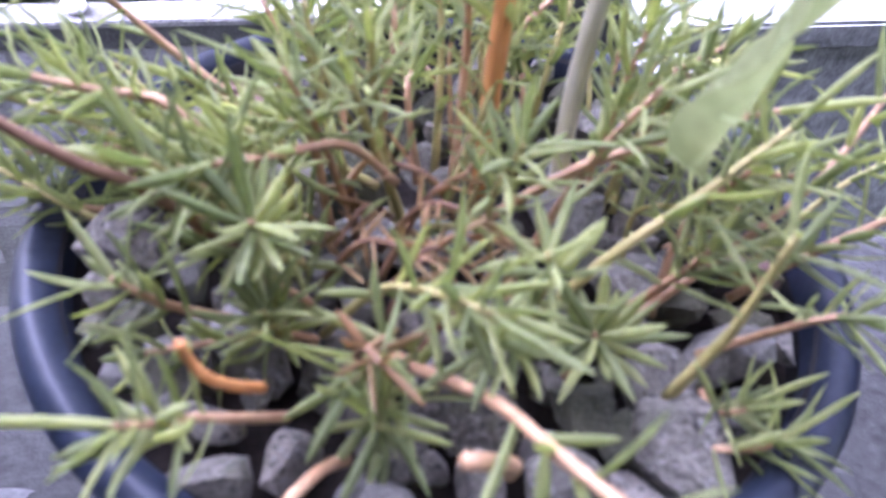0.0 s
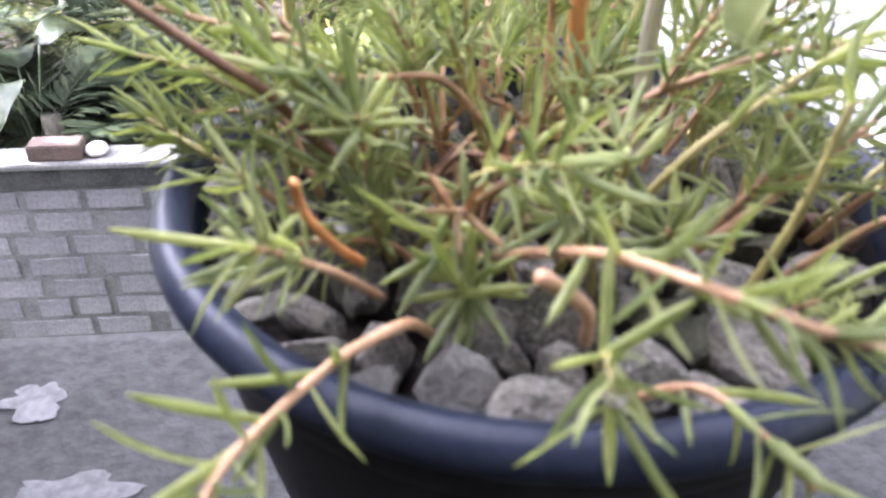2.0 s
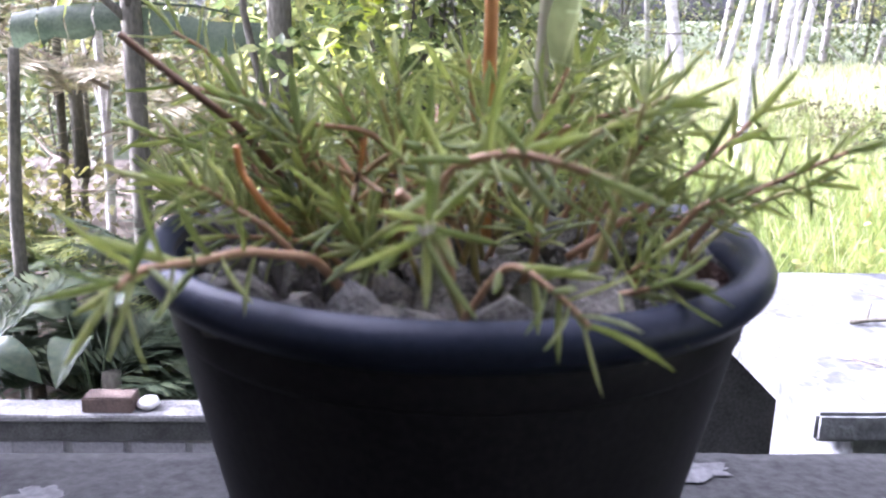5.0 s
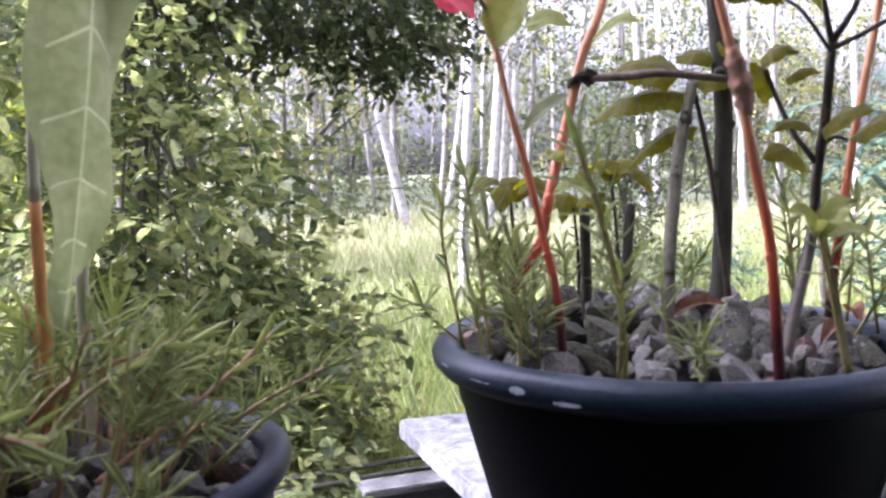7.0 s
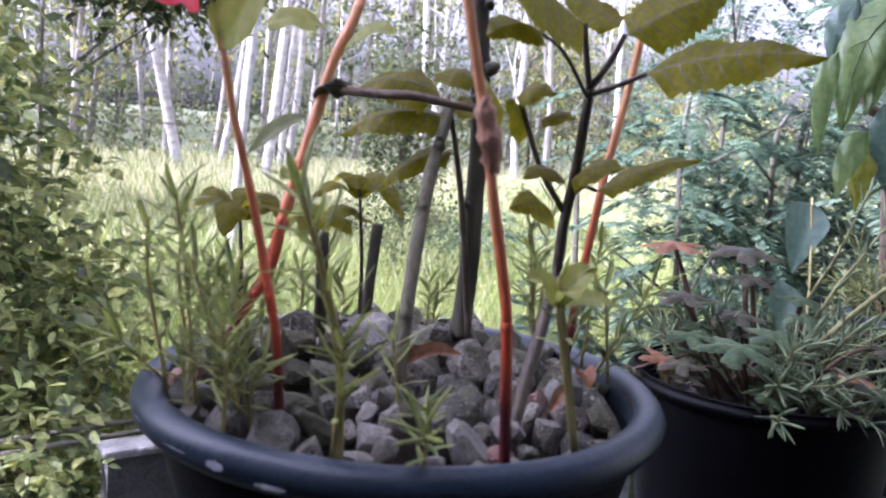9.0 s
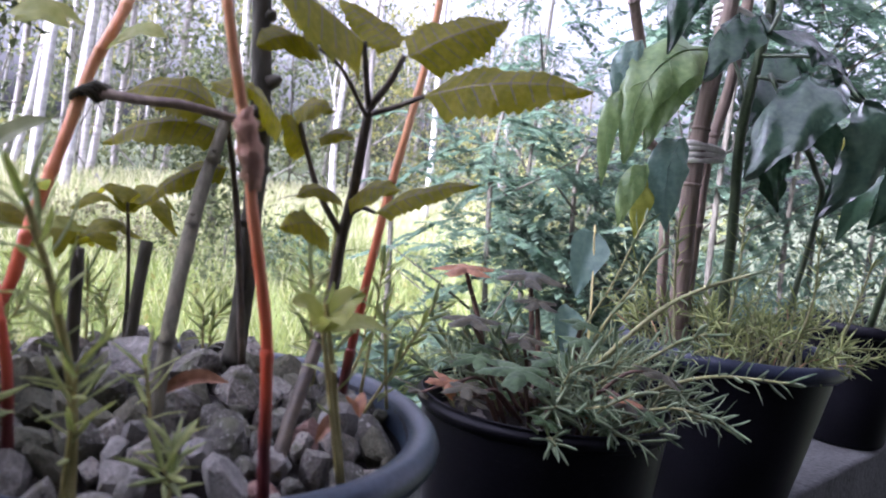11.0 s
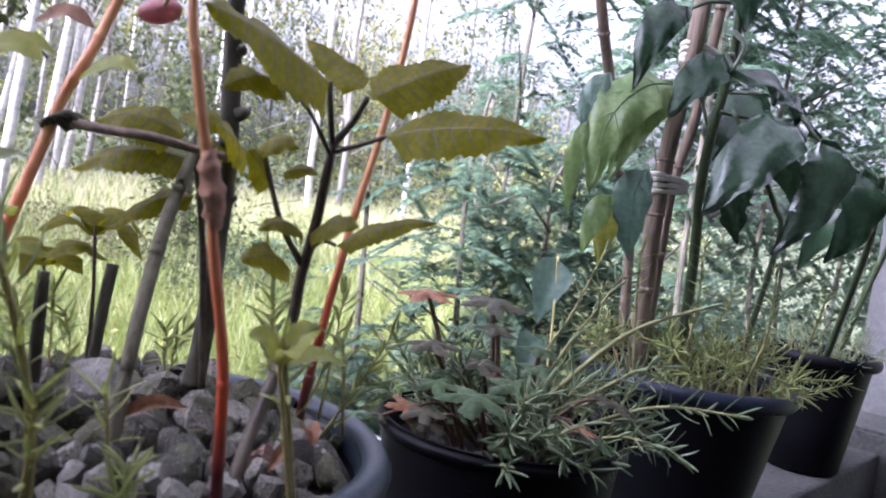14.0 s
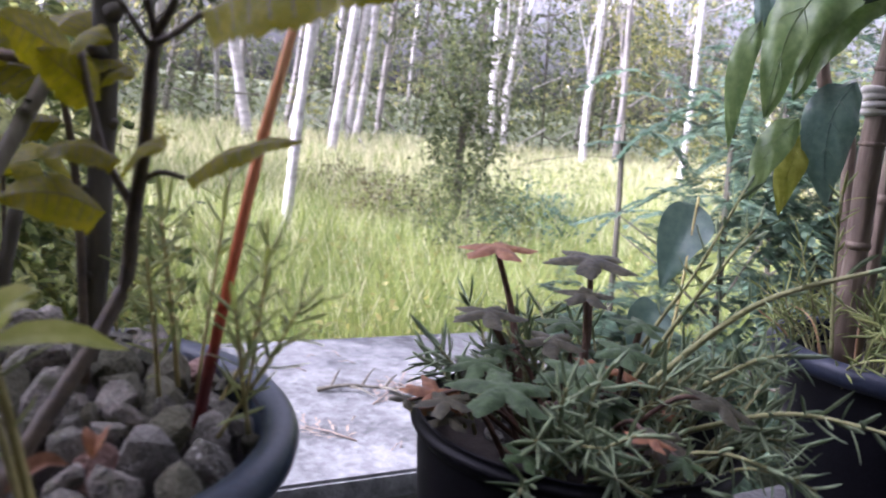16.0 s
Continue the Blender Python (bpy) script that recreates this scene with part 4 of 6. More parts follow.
coleus = thing("coleus", "olive-green coleus with toothed, maroon-veined leaves", "plant", tuple(Z2), "coleus plants")
COLEUS_STEMS = ((((0.418, -0.132, 0.272), (0.436, -0.12, 0.3), (0.46, -0.106, 0.335), (0.476, -0.096, 0.365), (0.478, -0.096, 0.392), (0.481, -0.1, 0.429), (0.482, -0.103, 0.464), (0.484, -0.103, 0.478)), 0.0043, 0.0028),
                (((0.483, -0.103, 0.474), (0.478, -0.103, 0.494), (0.473, -0.104, 0.513)), 0.0021, 0.0017), (((0.483, -0.103, 0.476), (0.489, -0.112, 0.492), (0.491, -0.12, 0.508)), 0.0024, 0.0017),
                (((0.483, -0.103, 0.472), (0.489, -0.12, 0.478), (0.494, -0.137, 0.485)), 0.0019, 0.0014), (((0.481, -0.104, 0.47), (0.462, -0.1, 0.495), (0.443, -0.1, 0.504)), 0.0014, 0.001),
                (((0.477, -0.096, 0.4), (0.465, -0.085, 0.425), (0.456, -0.07, 0.468)), 0.0022, 0.0015), (((0.479, -0.098, 0.41), (0.488, -0.1, 0.416), (0.499, -0.1, 0.414)), 0.0016, 0.0012),
                (((0.47, -0.02, 0.29), (0.463, -0.006, 0.4), (0.45, 0.0, 0.47)), 0.0028, 0.0016))
for path, r0, r1 in COLEUS_STEMS:
    stem_of(coleus, path, r0, r1, M_DARKSTEM, "stem", "", Z2)
# foot, tip, half width, upward normal and arch of each blade
COLEUS_LEAVES = (((0.473, -0.104, 0.512), (0.371, -0.125, 0.533), 0.033, (-0.25, -0.66, 0.7), 0.004), ((0.489, -0.118, 0.512), (0.474, -0.075, 0.54), 0.01, (-0.5, -0.6, 0.6), 0.0),
                 ((0.492, -0.121, 0.507), (0.557, -0.14, 0.541), 0.021, (-0.35, -0.6, 0.72), 0.004), ((0.494, -0.136, 0.485), (0.548, -0.215, 0.497), 0.017, (-0.6, -0.45, 0.66), 0.007),
                 ((0.443, -0.1, 0.505), (0.397, -0.11, 0.496), 0.014, (-0.4, -0.6, 0.7), 0.006), ((0.444, 0.0, 0.468), (0.402, 0.04, 0.471), 0.018, (-0.4, -0.5, 0.77), 0.009),
                 ((0.452, 0.0, 0.453), (0.392, 0.045, 0.437), 0.018, (-0.3, -0.4, 0.86), 0.01), ((0.457, 0.0, 0.43), (0.415, 0.03, 0.4), 0.011, (-0.4, -0.4, 0.8), 0.008),
                 ((0.461, -0.05, 0.459), (0.421, -0.07, 0.478), 0.014, (-0.4, -0.7, 0.55), 0.004), ((0.453, -0.07, 0.468), (0.467, -0.092, 0.471), 0.01, (-0.5, -0.4, 0.75), 0.005),
                 ((0.466, -0.08, 0.455), (0.475, -0.102, 0.457), 0.007, (-0.5, -0.4, 0.75), 0.003), ((0.466, -0.07, 0.445), (0.438, -0.08, 0.465), 0.01, (-0.4, -0.7, 0.5), 0.002),
                 ((0.477, -0.1, 0.42), (0.482, -0.138, 0.43), 0.011, (-0.6, -0.3, 0.75), 0.005), ((0.472, -0.1, 0.42), (0.438, -0.1, 0.42), 0.01, (-0.2, -0.4, 0.9), 0.006),
                 ((0.499, -0.1, 0.413), (0.536, -0.15, 0.438), 0.009, (-0.5, -0.3, 0.8), 0.005), ((0.466, -0.1, 0.397), (0.422, -0.11, 0.403), 0.012, (-0.2, -0.7, 0.7), 0.008),
                 ((0.45, 0.0, 0.475), (0.478, 0.02, 0.49), 0.012, (-0.3, -0.5, 0.8), 0.005), ((0.452, 0.0, 0.46), (0.488, -0.01, 0.462), 0.011, (-0.3, -0.5, 0.8), 0.005))
for a, b, half, n, lift in COLEUS_LEAVES:
    a, b, up = Vector(a) - Z2, Vector(b) - Z2, Vector(n).normalized()
    veined_leaf(coleus, [a, a.lerp(b, 0.33) + up * lift * 1.1, a.lerp(b, 0.7) + up * lift, b], half * (1.0 if half > 0.019 else 1.2), n, M_COLEUS, M_VEIN, 0.58, serrate=0.13, ruffle=0.06, thick=0.01)
for base, top, seed in (((0.43, 0.069, 0.29), (0.431, 0.083, 0.397), 1), ((0.318, 0.03, 0.285), (0.322, 0.045, 0.385), 2), ((0.4, 0.085, 0.285), (0.405, 0.1, 0.37), 5)):
    small = thing("coleus", "slender coleus seedling with a few drooping olive leaves", "plant", base, "coleus plants")
    top, rs = Vector(top) - Vector(base), random.Random(seed)
    stem_of(small, [(0, 0, 0), top * 0.5 + Vector((0.002, 0, 0)), top], 0.0018, 0.0012, M_DARKSTEM)
    for k in range(6):
        a = k * 1.05 + seed
        d = Vector((math.cos(a), math.sin(a), 0)) * rs.uniform(0.028, 0.045)
        p = top * (1.0 if k % 2 else 0.93)
        big_leaf(small, [p, p + d * 0.5 + Vector((0, 0, 0.012)), p + d + Vector((0, 0, rs.uniform(-0.012, 0.004)))], rs.uniform(0.008, 0.013), (0, -0.3, 1), M_COLEUS, 0.9, serrate=0.15, fold=-0.2)

moss2 = thing("moss_rose", "upright young moss rose shoots among the gravel", "plant", (POT2[0], POT2[1], 0.262), "moss rose plants")
rng2 = random.Random(21)
O2 = Vector((POT2[0], POT2[1], 0.262))
TALL_SHOOTS = ((((0.31, -0.132, 0.275), (0.3075, -0.132, 0.327), (0.295, -0.132, 0.377), (0.281, -0.132, 0.416)), 18, 0.0027, 0.028, 0.3), (((0.307, -0.13, 0.28), (0.306, -0.136, 0.318), (0.305, -0.14, 0.345)), 13, 0.002, 0.03, 0.35),
               (((0.439, -0.163, 0.275), (0.426, -0.163, 0.333), (0.416, -0.163, 0.372)), 9, 0.0023, 0.026, 0.4), (((0.516, -0.035, 0.29), (0.509, -0.035, 0.343), (0.502, -0.035, 0.386)), 17, 0.002, 0.026, 0.2),
               (((0.503, -0.05, 0.29), (0.498, -0.052, 0.33), (0.492, -0.055, 0.368)), 15, 0.002, 0.026, 0.2), (((0.356, -0.132, 0.28), (0.357, -0.134, 0.292), (0.355, -0.137, 0.303)), 13, 0.0016, 0.024, 0.1),
               (((0.371, -0.087, 0.285), (0.367, -0.087, 0.31), (0.363, -0.088, 0.328)), 9, 0.0018, 0.022, 0.3), (((0.269, -0.082, 0.28), (0.269, -0.083, 0.312), (0.266, -0.084, 0.34)), 12, 0.002, 0.024, 0.3),
               (((0.272, -0.03, 0.28), (0.264, -0.03, 0.358), (0.257, -0.03, 0.401)), 18, 0.002, 0.026, 0.2), (((0.265, 0.0, 0.28), (0.252, 0.0, 0.35), (0.25, -0.005, 0.385)), 16, 0.0019, 0.026, 0.15),
               (((0.28, -0.05, 0.28), (0.27, -0.055, 0.33), (0.256, -0.065, 0.37)), 15, 0.0019, 0.026, 0.2), (((0.288, 0.03, 0.28), (0.28, 0.035, 0.35), (0.285, 0.03, 0.4)), 15, 0.0019, 0.024, 0.2),
               (((0.542, -0.086, 0.28), (0.535, -0.086, 0.32), (0.53, -0.086, 0.35)), 14, 0.0019, 0.025, 0.15), (((0.53, -0.02, 0.28), (0.538, -0.015, 0.35), (0.545, -0.01, 0.41)), 12, 0.0016, 0.028, 0.5),
               (((0.55, -0.05, 0.28), (0.556, -0.05, 0.34), (0.556, -0.052, 0.375)), 14, 0.0017, 0.025, 0.25), (((0.34, -0.16, 0.275), (0.338, -0.166, 0.295), (0.33, -0.172, 0.305)), 9, 0.0016, 0.024, 0.2))
for path, n, r, size, start in TALL_SHOOTS:
    shoot(moss2, [Vector(p) - O2 for p in path], int(n * 1.35), size, M_STEM_GREEN, M_MOSS, r if r > 0.0021 else r * 0.7, start * 0.8, 0.115, rng2)
for k in range(20):
    a = rng2.uniform(-0.75, 3.6)
    q = rng2.uniform(0.085, 0.145)
    b = Vector((q * math.cos(a), q * math.sin(a), 0.012))
    h = rng2.uniform(0.035, 0.085)
    tip = b + Vector((rng2.uniform(-0.02, 0.02) + 0.12 * b.x, rng2.uniform(-0.02, 0.02) + 0.12 * b.y, h))
    shoot(moss2, [b, b.lerp(tip, 0.5) + Vector((rng2.uniform(-0.008, 0.008), rng2.uniform(-0.008, 0.008), 0.006)), tip], rng2.randint(13, 22), 0.025, M_STEM_GREEN,
          M_MOSS, rng2.uniform(0.001, 0.0014), 0.15, 0.12, rng2)
weed2 = thing("seedling", "small broad-leaved green seedling at the edge of gravel", "plant", (0.418, -0.163, 0.29))
ZW = Vector((0.418, -0.163, 0.29))
stem_of(weed2, [(0.436, -0.165, 0.276), (0.424, -0.164, 0.325), (0.416, -0.163, 0.358)], 0.0018, 0.0012, M_STEM_GREEN, offset=ZW)
for tip, half in (((0.436, -0.17, 0.377), 0.008), ((0.468, -0.16, 0.352), 0.006), ((0.397, -0.16, 0.372), 0.007), ((0.41, -0.185, 0.365), 0.007)):
    a, b = Vector((0.416, -0.163, 0.357)) - ZW, Vector(tip) - ZW
    big_leaf(weed2, [a, a.lerp(b, 0.5) + Vector((0, 0, 0.006)), b], half, (-0.3, -0.5, 0.8), M_YOUNG, 0.85, serrate=0.08)
for x, y, z, rz, long, half, m, label in ((0.405, -0.066, 0.303, -0.5, 0.02, 0.0055, M_DEAD, "curled rust-brown dead leaf lying on gravel"), (0.438, -0.15, 0.298, 0.3, 0.012, 0.004, M_DEAD, "pale curled dead leaf lying on gravel"),
                                          (0.46, -0.145, 0.306, 1.2, 0.007, 0.005, M_RUST, "small orange fallen leaf lying on gravel")):
    d = Vector((math.cos(rz), math.sin(rz), 0.25)) * long
    dead = thing("dead_leaf", label, "leaf", (x, y, z), "dead leaves")
    big_leaf(dead, [-d, Vector((0, 0, 0.005)), d], half, (-0.3, -0.5, 0.8), m, 1.0, fold=0.9)

# ---- the third pot: begonia ----
Z3 = Vector((POT3[0], POT3[1], 0.225))


def star_leaf(parent, centre, size, normal, turn, material, lobes=5, depth=0.6):
    """A lobed palmate leaf, dished towards its stalk, with pointed lobes and a pleat along each."""
    n = Vector(normal).normalized()
    u = (n.orthogonal() * math.cos(turn) + n.cross(n.orthogonal()) * math.sin(turn)).normalized()
    v = n.cross(u)
    g, c, steps = Geo(), Vector(centre), 12 * lobes
    g.v = [c]
    rings = (0.35, 0.68, 1.0)
    for ring in rings:
        for k in range(steps):
            a = 2 * math.pi * k / steps
            peak = abs(math.cos(0.5 * lobes * a)) ** 1.5
            edge = (1 - depth) + depth * peak
            r = size * ring * ((1 - ring) * 0.7 + ring * edge) * (1 + 0.1 * math.sin(3 * lobes * a) * (ring == 1))
            g.v.append(c + u * (r * math.cos(a)) + v * (r * math.sin(a)) + n * (size * (0.1 * ring - 0.26 * ring * ring * (0.6 + 0.6 * peak) + 0.05 * math.cos(lobes * a) * ring)))
    g.f = [(0, 1 + k, 1 + (k + 1) % steps) for k in range(steps)]
    for q in range(len(rings) - 1):
        o = 1 + q * steps
        g.f += [(o + k, o + steps + k, o + steps + (k + 1) % steps, o + (k + 1) % steps) for k in range(steps)]
    return part("leaf", g, material, parent)


begonia = thing("begonia", "dark grey-green begonia with star-shaped leaves, some rusty", "plant", tuple(Z3))
rng3 = random.Random(31)
BEGONIA = ((0.793, 0.078, 0.352, 0.046, "rust", (-0.10, -0.02, 1)), (0.875, 0.055, 0.347, 0.055, "dark", (-0.07, -0.10, 1)), (0.764, 0.037, 0.308, 0.042, "dark", (-0.07, -0.04, 1)), (0.715, -0.065, 0.286, 0.05, "green", (-0.07, -0.12, 1)),
           (0.78, -0.06, 0.29, 0.044, "green", (-0.09, -0.13, 1)), (0.76, -0.115, 0.262, 0.034, "green", (-0.12, -0.19, 1)), (0.845, 0.02, 0.325, 0.034, "dark", (-0.09, -0.13, 1)), (0.735, 0.0, 0.28, 0.036, "green", (-0.12, -0.04, 1)),
           (0.83, -0.05, 0.3, 0.034, "green", (-0.09, -0.16, 1)), (0.7, -0.02, 0.262, 0.03, "dark", (-0.15, -0.04, 1)), (0.87, -0.02, 0.31, 0.032, "green", (0.03, -0.16, 1)), (0.8, 0.0, 0.295, 0.036, "dark", (-0.09, -0.13, 1)),
           (0.805, -0.12, 0.262, 0.03, "dark", (-0.09, -0.19, 1)), (0.86, 0.06, 0.29, 0.036, "green", (-0.06, -0.07, 1)))
for x, y, z, size, m, n in BEGONIA:
    p = Vector((x, y, z)) - Z3
    star_leaf(begonia, p, size * 0.74, n, rng3.uniform(0, 6), {"rust": M_RUST, "dark": M_BEGONIA, "green": M_BEGONIA_GREEN}[m])
    b = Vector((p.x * 0.6 + 0.01, p.y * 0.6, -0.012))
    stem_of(begonia, [b, (b + p) * 0.5 + Vector((0.004, 0.004, 0.012)), p - Vector((0, 0, 0.002))], 0.0036 if z > 0.3 else 0.0024, 0.0022 if z > 0.3 else 0.0016, M_BEGONIA_STEM)
for k in range(30):
    a, q = rng3.uniform(0, 6.28), rng3.uniform(0.02, 0.115)
    p = Vector((q * math.cos(a) - 0.015, q * math.sin(a), rng3.uniform(0.015, 0.06)))
    star_leaf(begonia, p, rng3.uniform(0.015, 0.027), (rng3.uniform(-0.3, 0.3), rng3.uniform(-0.4, 0.1), 1), rng3.uniform(0, 6), (M_BEGONIA, M_BEGONIA_GREEN, M_BEGONIA_GREEN, M_RUST, M_BEGONIA_GREEN)[k % 5])
    stem_of(begonia, [p * 0.3 - Vector((0, 0, 0.012)), p * 0.7 + Vector((0, 0, 0.012)), p - Vector((0, 0, 0.002))], 0.002, 0.0014, M_BEGONIA_STEM)
moss3 = thing("moss_rose", "grey-green moss rose spilling over the rim of a small pot", "plant", (POT3[0], POT3[1], 0.225), "moss rose plants")
for k in range(84):
    a, q = rng3.uniform(-2.6, 2.6), 0.1 * math.sqrt(rng3.random())
    b = Vector((q * math.cos(a) + 0.012, q * math.sin(a), -0.01))
    a2 = a + rng3.uniform(-0.9, 0.9)
    tip = b + Vector((math.cos(a2), math.sin(a2), 0)) * rng3.uniform(0.015, 0.075) + Vector((0, 0, rng3.uniform(0.02, 0.085)))
    shoot(moss3, [b, b.lerp(tip, 0.45) + Vector((rng3.uniform(-0.01, 0.01), rng3.uniform(-0.01, 0.01), 0.012)), tip], rng3.randint(11, 18), rng3.uniform(0.022, 0.03), M_STEM_DULL, M_MOSS_BLUE, rng3.uniform(0.0014, 0.002), rng3.uniform(0.15, 0.4), 0.12, rng3)
TRAILERS = ((((0.86, -0.04, 0.262), (0.884, -0.085, 0.325), (0.9, -0.12, 0.358), (0.934, -0.17, 0.387)), 9, 0.0028, M_STEM_DULL), (((0.87, -0.08, 0.245), (0.882, -0.13, 0.275), (0.884, -0.17, 0.29), (0.89, -0.225, 0.297)), 20, 0.0022, M_STEM_DULL),
            (((0.86, -0.02, 0.25), (0.89, -0.04, 0.32), (0.9, -0.06, 0.36), (0.925, -0.07, 0.4)), 13, 0.002, M_STEM_DULL), (((0.85, -0.05, 0.25), (0.865, -0.1, 0.29), (0.87, -0.13, 0.315), (0.878, -0.15, 0.325)), 20, 0.002, M_STEM_DULL),
            (((0.87, 0.0, 0.25), (0.9, -0.01, 0.31), (0.92, -0.02, 0.35), (0.95, -0.03, 0.42)), 16, 0.002, M_STEM_DULL), (((0.82, -0.1, 0.24), (0.835, -0.14, 0.258), (0.85, -0.165, 0.258), (0.87, -0.19, 0.25)), 20, 0.002, M_STEM_DULL))
for path, n, r, m in TRAILERS:
    shoot(moss3, [Vector(p) - Vector((POT3[0], POT3[1], 0.225)) for p in path], n, 0.025, m, M_MOSS_BLUE, r, 0.35, 0.15, rng3)

# ---- the fourth pot: stakes and climbing philodendron ----
Z4 = Vector((POT4[0], POT4[1], 0.22))
moss4 = moss_rose(POT4, "pale dry moss rose shoots crowding a pot", 84, 0.135, 0.22, (0.01, 0.09), (0.06, 0.17), 17, 0.028, 51, leaf=M_MOSS_DRY, pink=0.12, stem=M_STEM_DULL)
for path in (((1.2, -0.02, 0.23), (1.205, -0.03, 0.34), (1.2, -0.03, 0.44)), ((1.27, -0.08, 0.23), (1.285, -0.1, 0.33), (1.28, -0.1, 0.41)), ((1.38, -0.1, 0.23), (1.4, -0.12, 0.32), (1.41, -0.13, 0.39)), ((1.22, 0.05, 0.23), (1.21, 0.06, 0.34), (1.2, 0.06, 0.42))):
    shoot(moss4, [Vector(p) - Vector((POT4[0], POT4[1], 0.22)) for p in path], 22, 0.026, M_STEM_DULL, M_MOSS_DRY, 0.0024, 0.25, 0.13, random.Random(int(path[0][0] * 100)))
for path, r in ((((1.29, 0.088, 0.21), (1.287, 0.09, 0.35), (1.28, 0.09, 0.45), (1.278, 0.088, 0.52), (1.28, 0.085, 0.591), (1.274, 0.07, 0.706), (1.266, 0.06, 0.85)), 0.013), (((1.335, 0.1, 0.21), (1.335, 0.1, 0.4), (1.34, 0.1, 0.52), (1.355, 0.09, 0.62), (1.35, 0.078, 0.74), (1.345, 0.07, 0.85)), 0.0085)):
    base = Vector(path[0])
    pole = thing("wooden_pole", "brown split wooden stake tied upright in a pot", "stake", tuple(base), "tied stakes")
    line = smooth_path([Vector(p) - base for p in path], 5)
    part("shaft", Geo().tube(line, [r * (1 + 0.1 * noise.noise(Vector((i * 0.9, r * 700, 0)))) for i in range(len(line))], 10), M_STAKE, pole)
    for i in (5, 11, 17, 22):
        part("joint", Geo().tube([line[i].lerp(line[i + 1], q) for q in (0.1, 0.3, 0.5)], [r * 1.02, r * 1.16, r * 1.02], 10), M_STAKE, pole, "raised node of the stake")
thin = thing("bamboo_cane", "thin reddish bamboo cane standing behind a pot", "stake", (1.4, 0.15, 0.0), "tied stakes")
cane_line = smooth_path([(0, 0, 0), (-0.03, 0.03, 0.46), (-0.073, 0.05, 0.54), (-0.115, 0.05, 0.644), (-0.16, 0.05, 0.723), (-0.2, 0.05, 0.8)], 5)
part("shaft", Geo().tube(cane_line, 0.0085, 9), M_STAKE, thin)
for i in (6, 13, 20):
    part("joint", Geo().tube([cane_line[i].lerp(cane_line[i + 1], q) for q in (0.1, 0.3, 0.5)], [0.0088, 0.0104, 0.0088], 9), M_STAKE, thin, "node of the cane")
for z, cx, cy in ((0.508, 1.309, 0.093), (0.7, 1.312, 0.075)):
    tie = Geo()
    for k in range(4):
        tie.tube([Vector(((0.046 + 0.001 * k) * math.cos(a), 0.021 * math.sin(a), 0.0055 * k + 0.004 * math.cos(a + k))) for a in np.linspace(0, 6.3, 26)], 0.0042, 6)
    tie.tube([(0.042, -0.01, 0.012), (0.052, -0.018, 0.02), (0.046, -0.024, 0.034), (0.03, -0.026, 0.044)], 0.0026, 5)
    thing("string_tie", "pale string wound round two stakes", "string", (cx, cy, z), "string ties", tie, M_STRING)
philo = thing("philodendron", "climbing philodendron with large glossy dark green leaves", "plant", tuple(Z4))
PHILO_STEMS = ((((1.36, 0.05, 0.2), (1.35, 0.05, 0.4), (1.33, 0.05, 0.56), (1.3, 0.02, 0.72), (1.28, 0.02, 0.85)), 0.009), (((1.44, 0.0, 0.2), (1.46, -0.03, 0.454), (1.363, -0.05, 0.508), (1.309, -0.04, 0.556), (1.28, 0.0, 0.63)), 0.005),
               (((1.3, 0.02, 0.7), (1.25, 0.0, 0.7), (1.228, 0.0, 0.692)), 0.004), (((1.29, 0.02, 0.74), (1.24, -0.02, 0.71), (1.215, -0.02, 0.669)), 0.004), (((1.33, 0.05, 0.6), (1.33, 0.08, 0.66), (1.294, 0.1, 0.666)), 0.003),
               (((1.31, 0.03, 0.66), (1.3, -0.06, 0.65), (1.296, -0.12, 0.595)), 0.003), (((1.31, 0.03, 0.63), (1.42, -0.06, 0.62), (1.503, -0.12, 0.575)), 0.003), (((1.29, 0.02, 0.78), (1.24, 0.04, 0.77), (1.197, 0.05, 0.747)), 0.003))
for path, r in PHILO_STEMS:
    stem_of(philo, path, r, r * 0.7, M_STEM_DARKGREEN, "stem", "", Z4)
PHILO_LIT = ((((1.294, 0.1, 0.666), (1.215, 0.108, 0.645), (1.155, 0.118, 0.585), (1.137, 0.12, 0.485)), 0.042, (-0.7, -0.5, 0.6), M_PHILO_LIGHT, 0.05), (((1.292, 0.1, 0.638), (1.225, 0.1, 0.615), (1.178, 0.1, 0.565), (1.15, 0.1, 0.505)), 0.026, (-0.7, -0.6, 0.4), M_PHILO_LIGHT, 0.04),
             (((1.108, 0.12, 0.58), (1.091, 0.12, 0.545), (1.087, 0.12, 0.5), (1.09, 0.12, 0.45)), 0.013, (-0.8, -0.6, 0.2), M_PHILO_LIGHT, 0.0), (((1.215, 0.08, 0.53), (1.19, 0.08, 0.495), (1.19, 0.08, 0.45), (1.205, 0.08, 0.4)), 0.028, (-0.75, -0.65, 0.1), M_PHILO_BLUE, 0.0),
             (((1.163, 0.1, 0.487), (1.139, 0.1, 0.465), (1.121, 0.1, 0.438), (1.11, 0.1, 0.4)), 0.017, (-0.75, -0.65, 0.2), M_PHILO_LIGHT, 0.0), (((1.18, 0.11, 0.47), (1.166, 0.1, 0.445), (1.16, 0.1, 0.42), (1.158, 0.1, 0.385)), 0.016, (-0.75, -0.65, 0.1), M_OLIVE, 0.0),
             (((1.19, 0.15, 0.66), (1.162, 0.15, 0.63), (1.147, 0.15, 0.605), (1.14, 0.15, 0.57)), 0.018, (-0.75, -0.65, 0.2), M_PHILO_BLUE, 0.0))
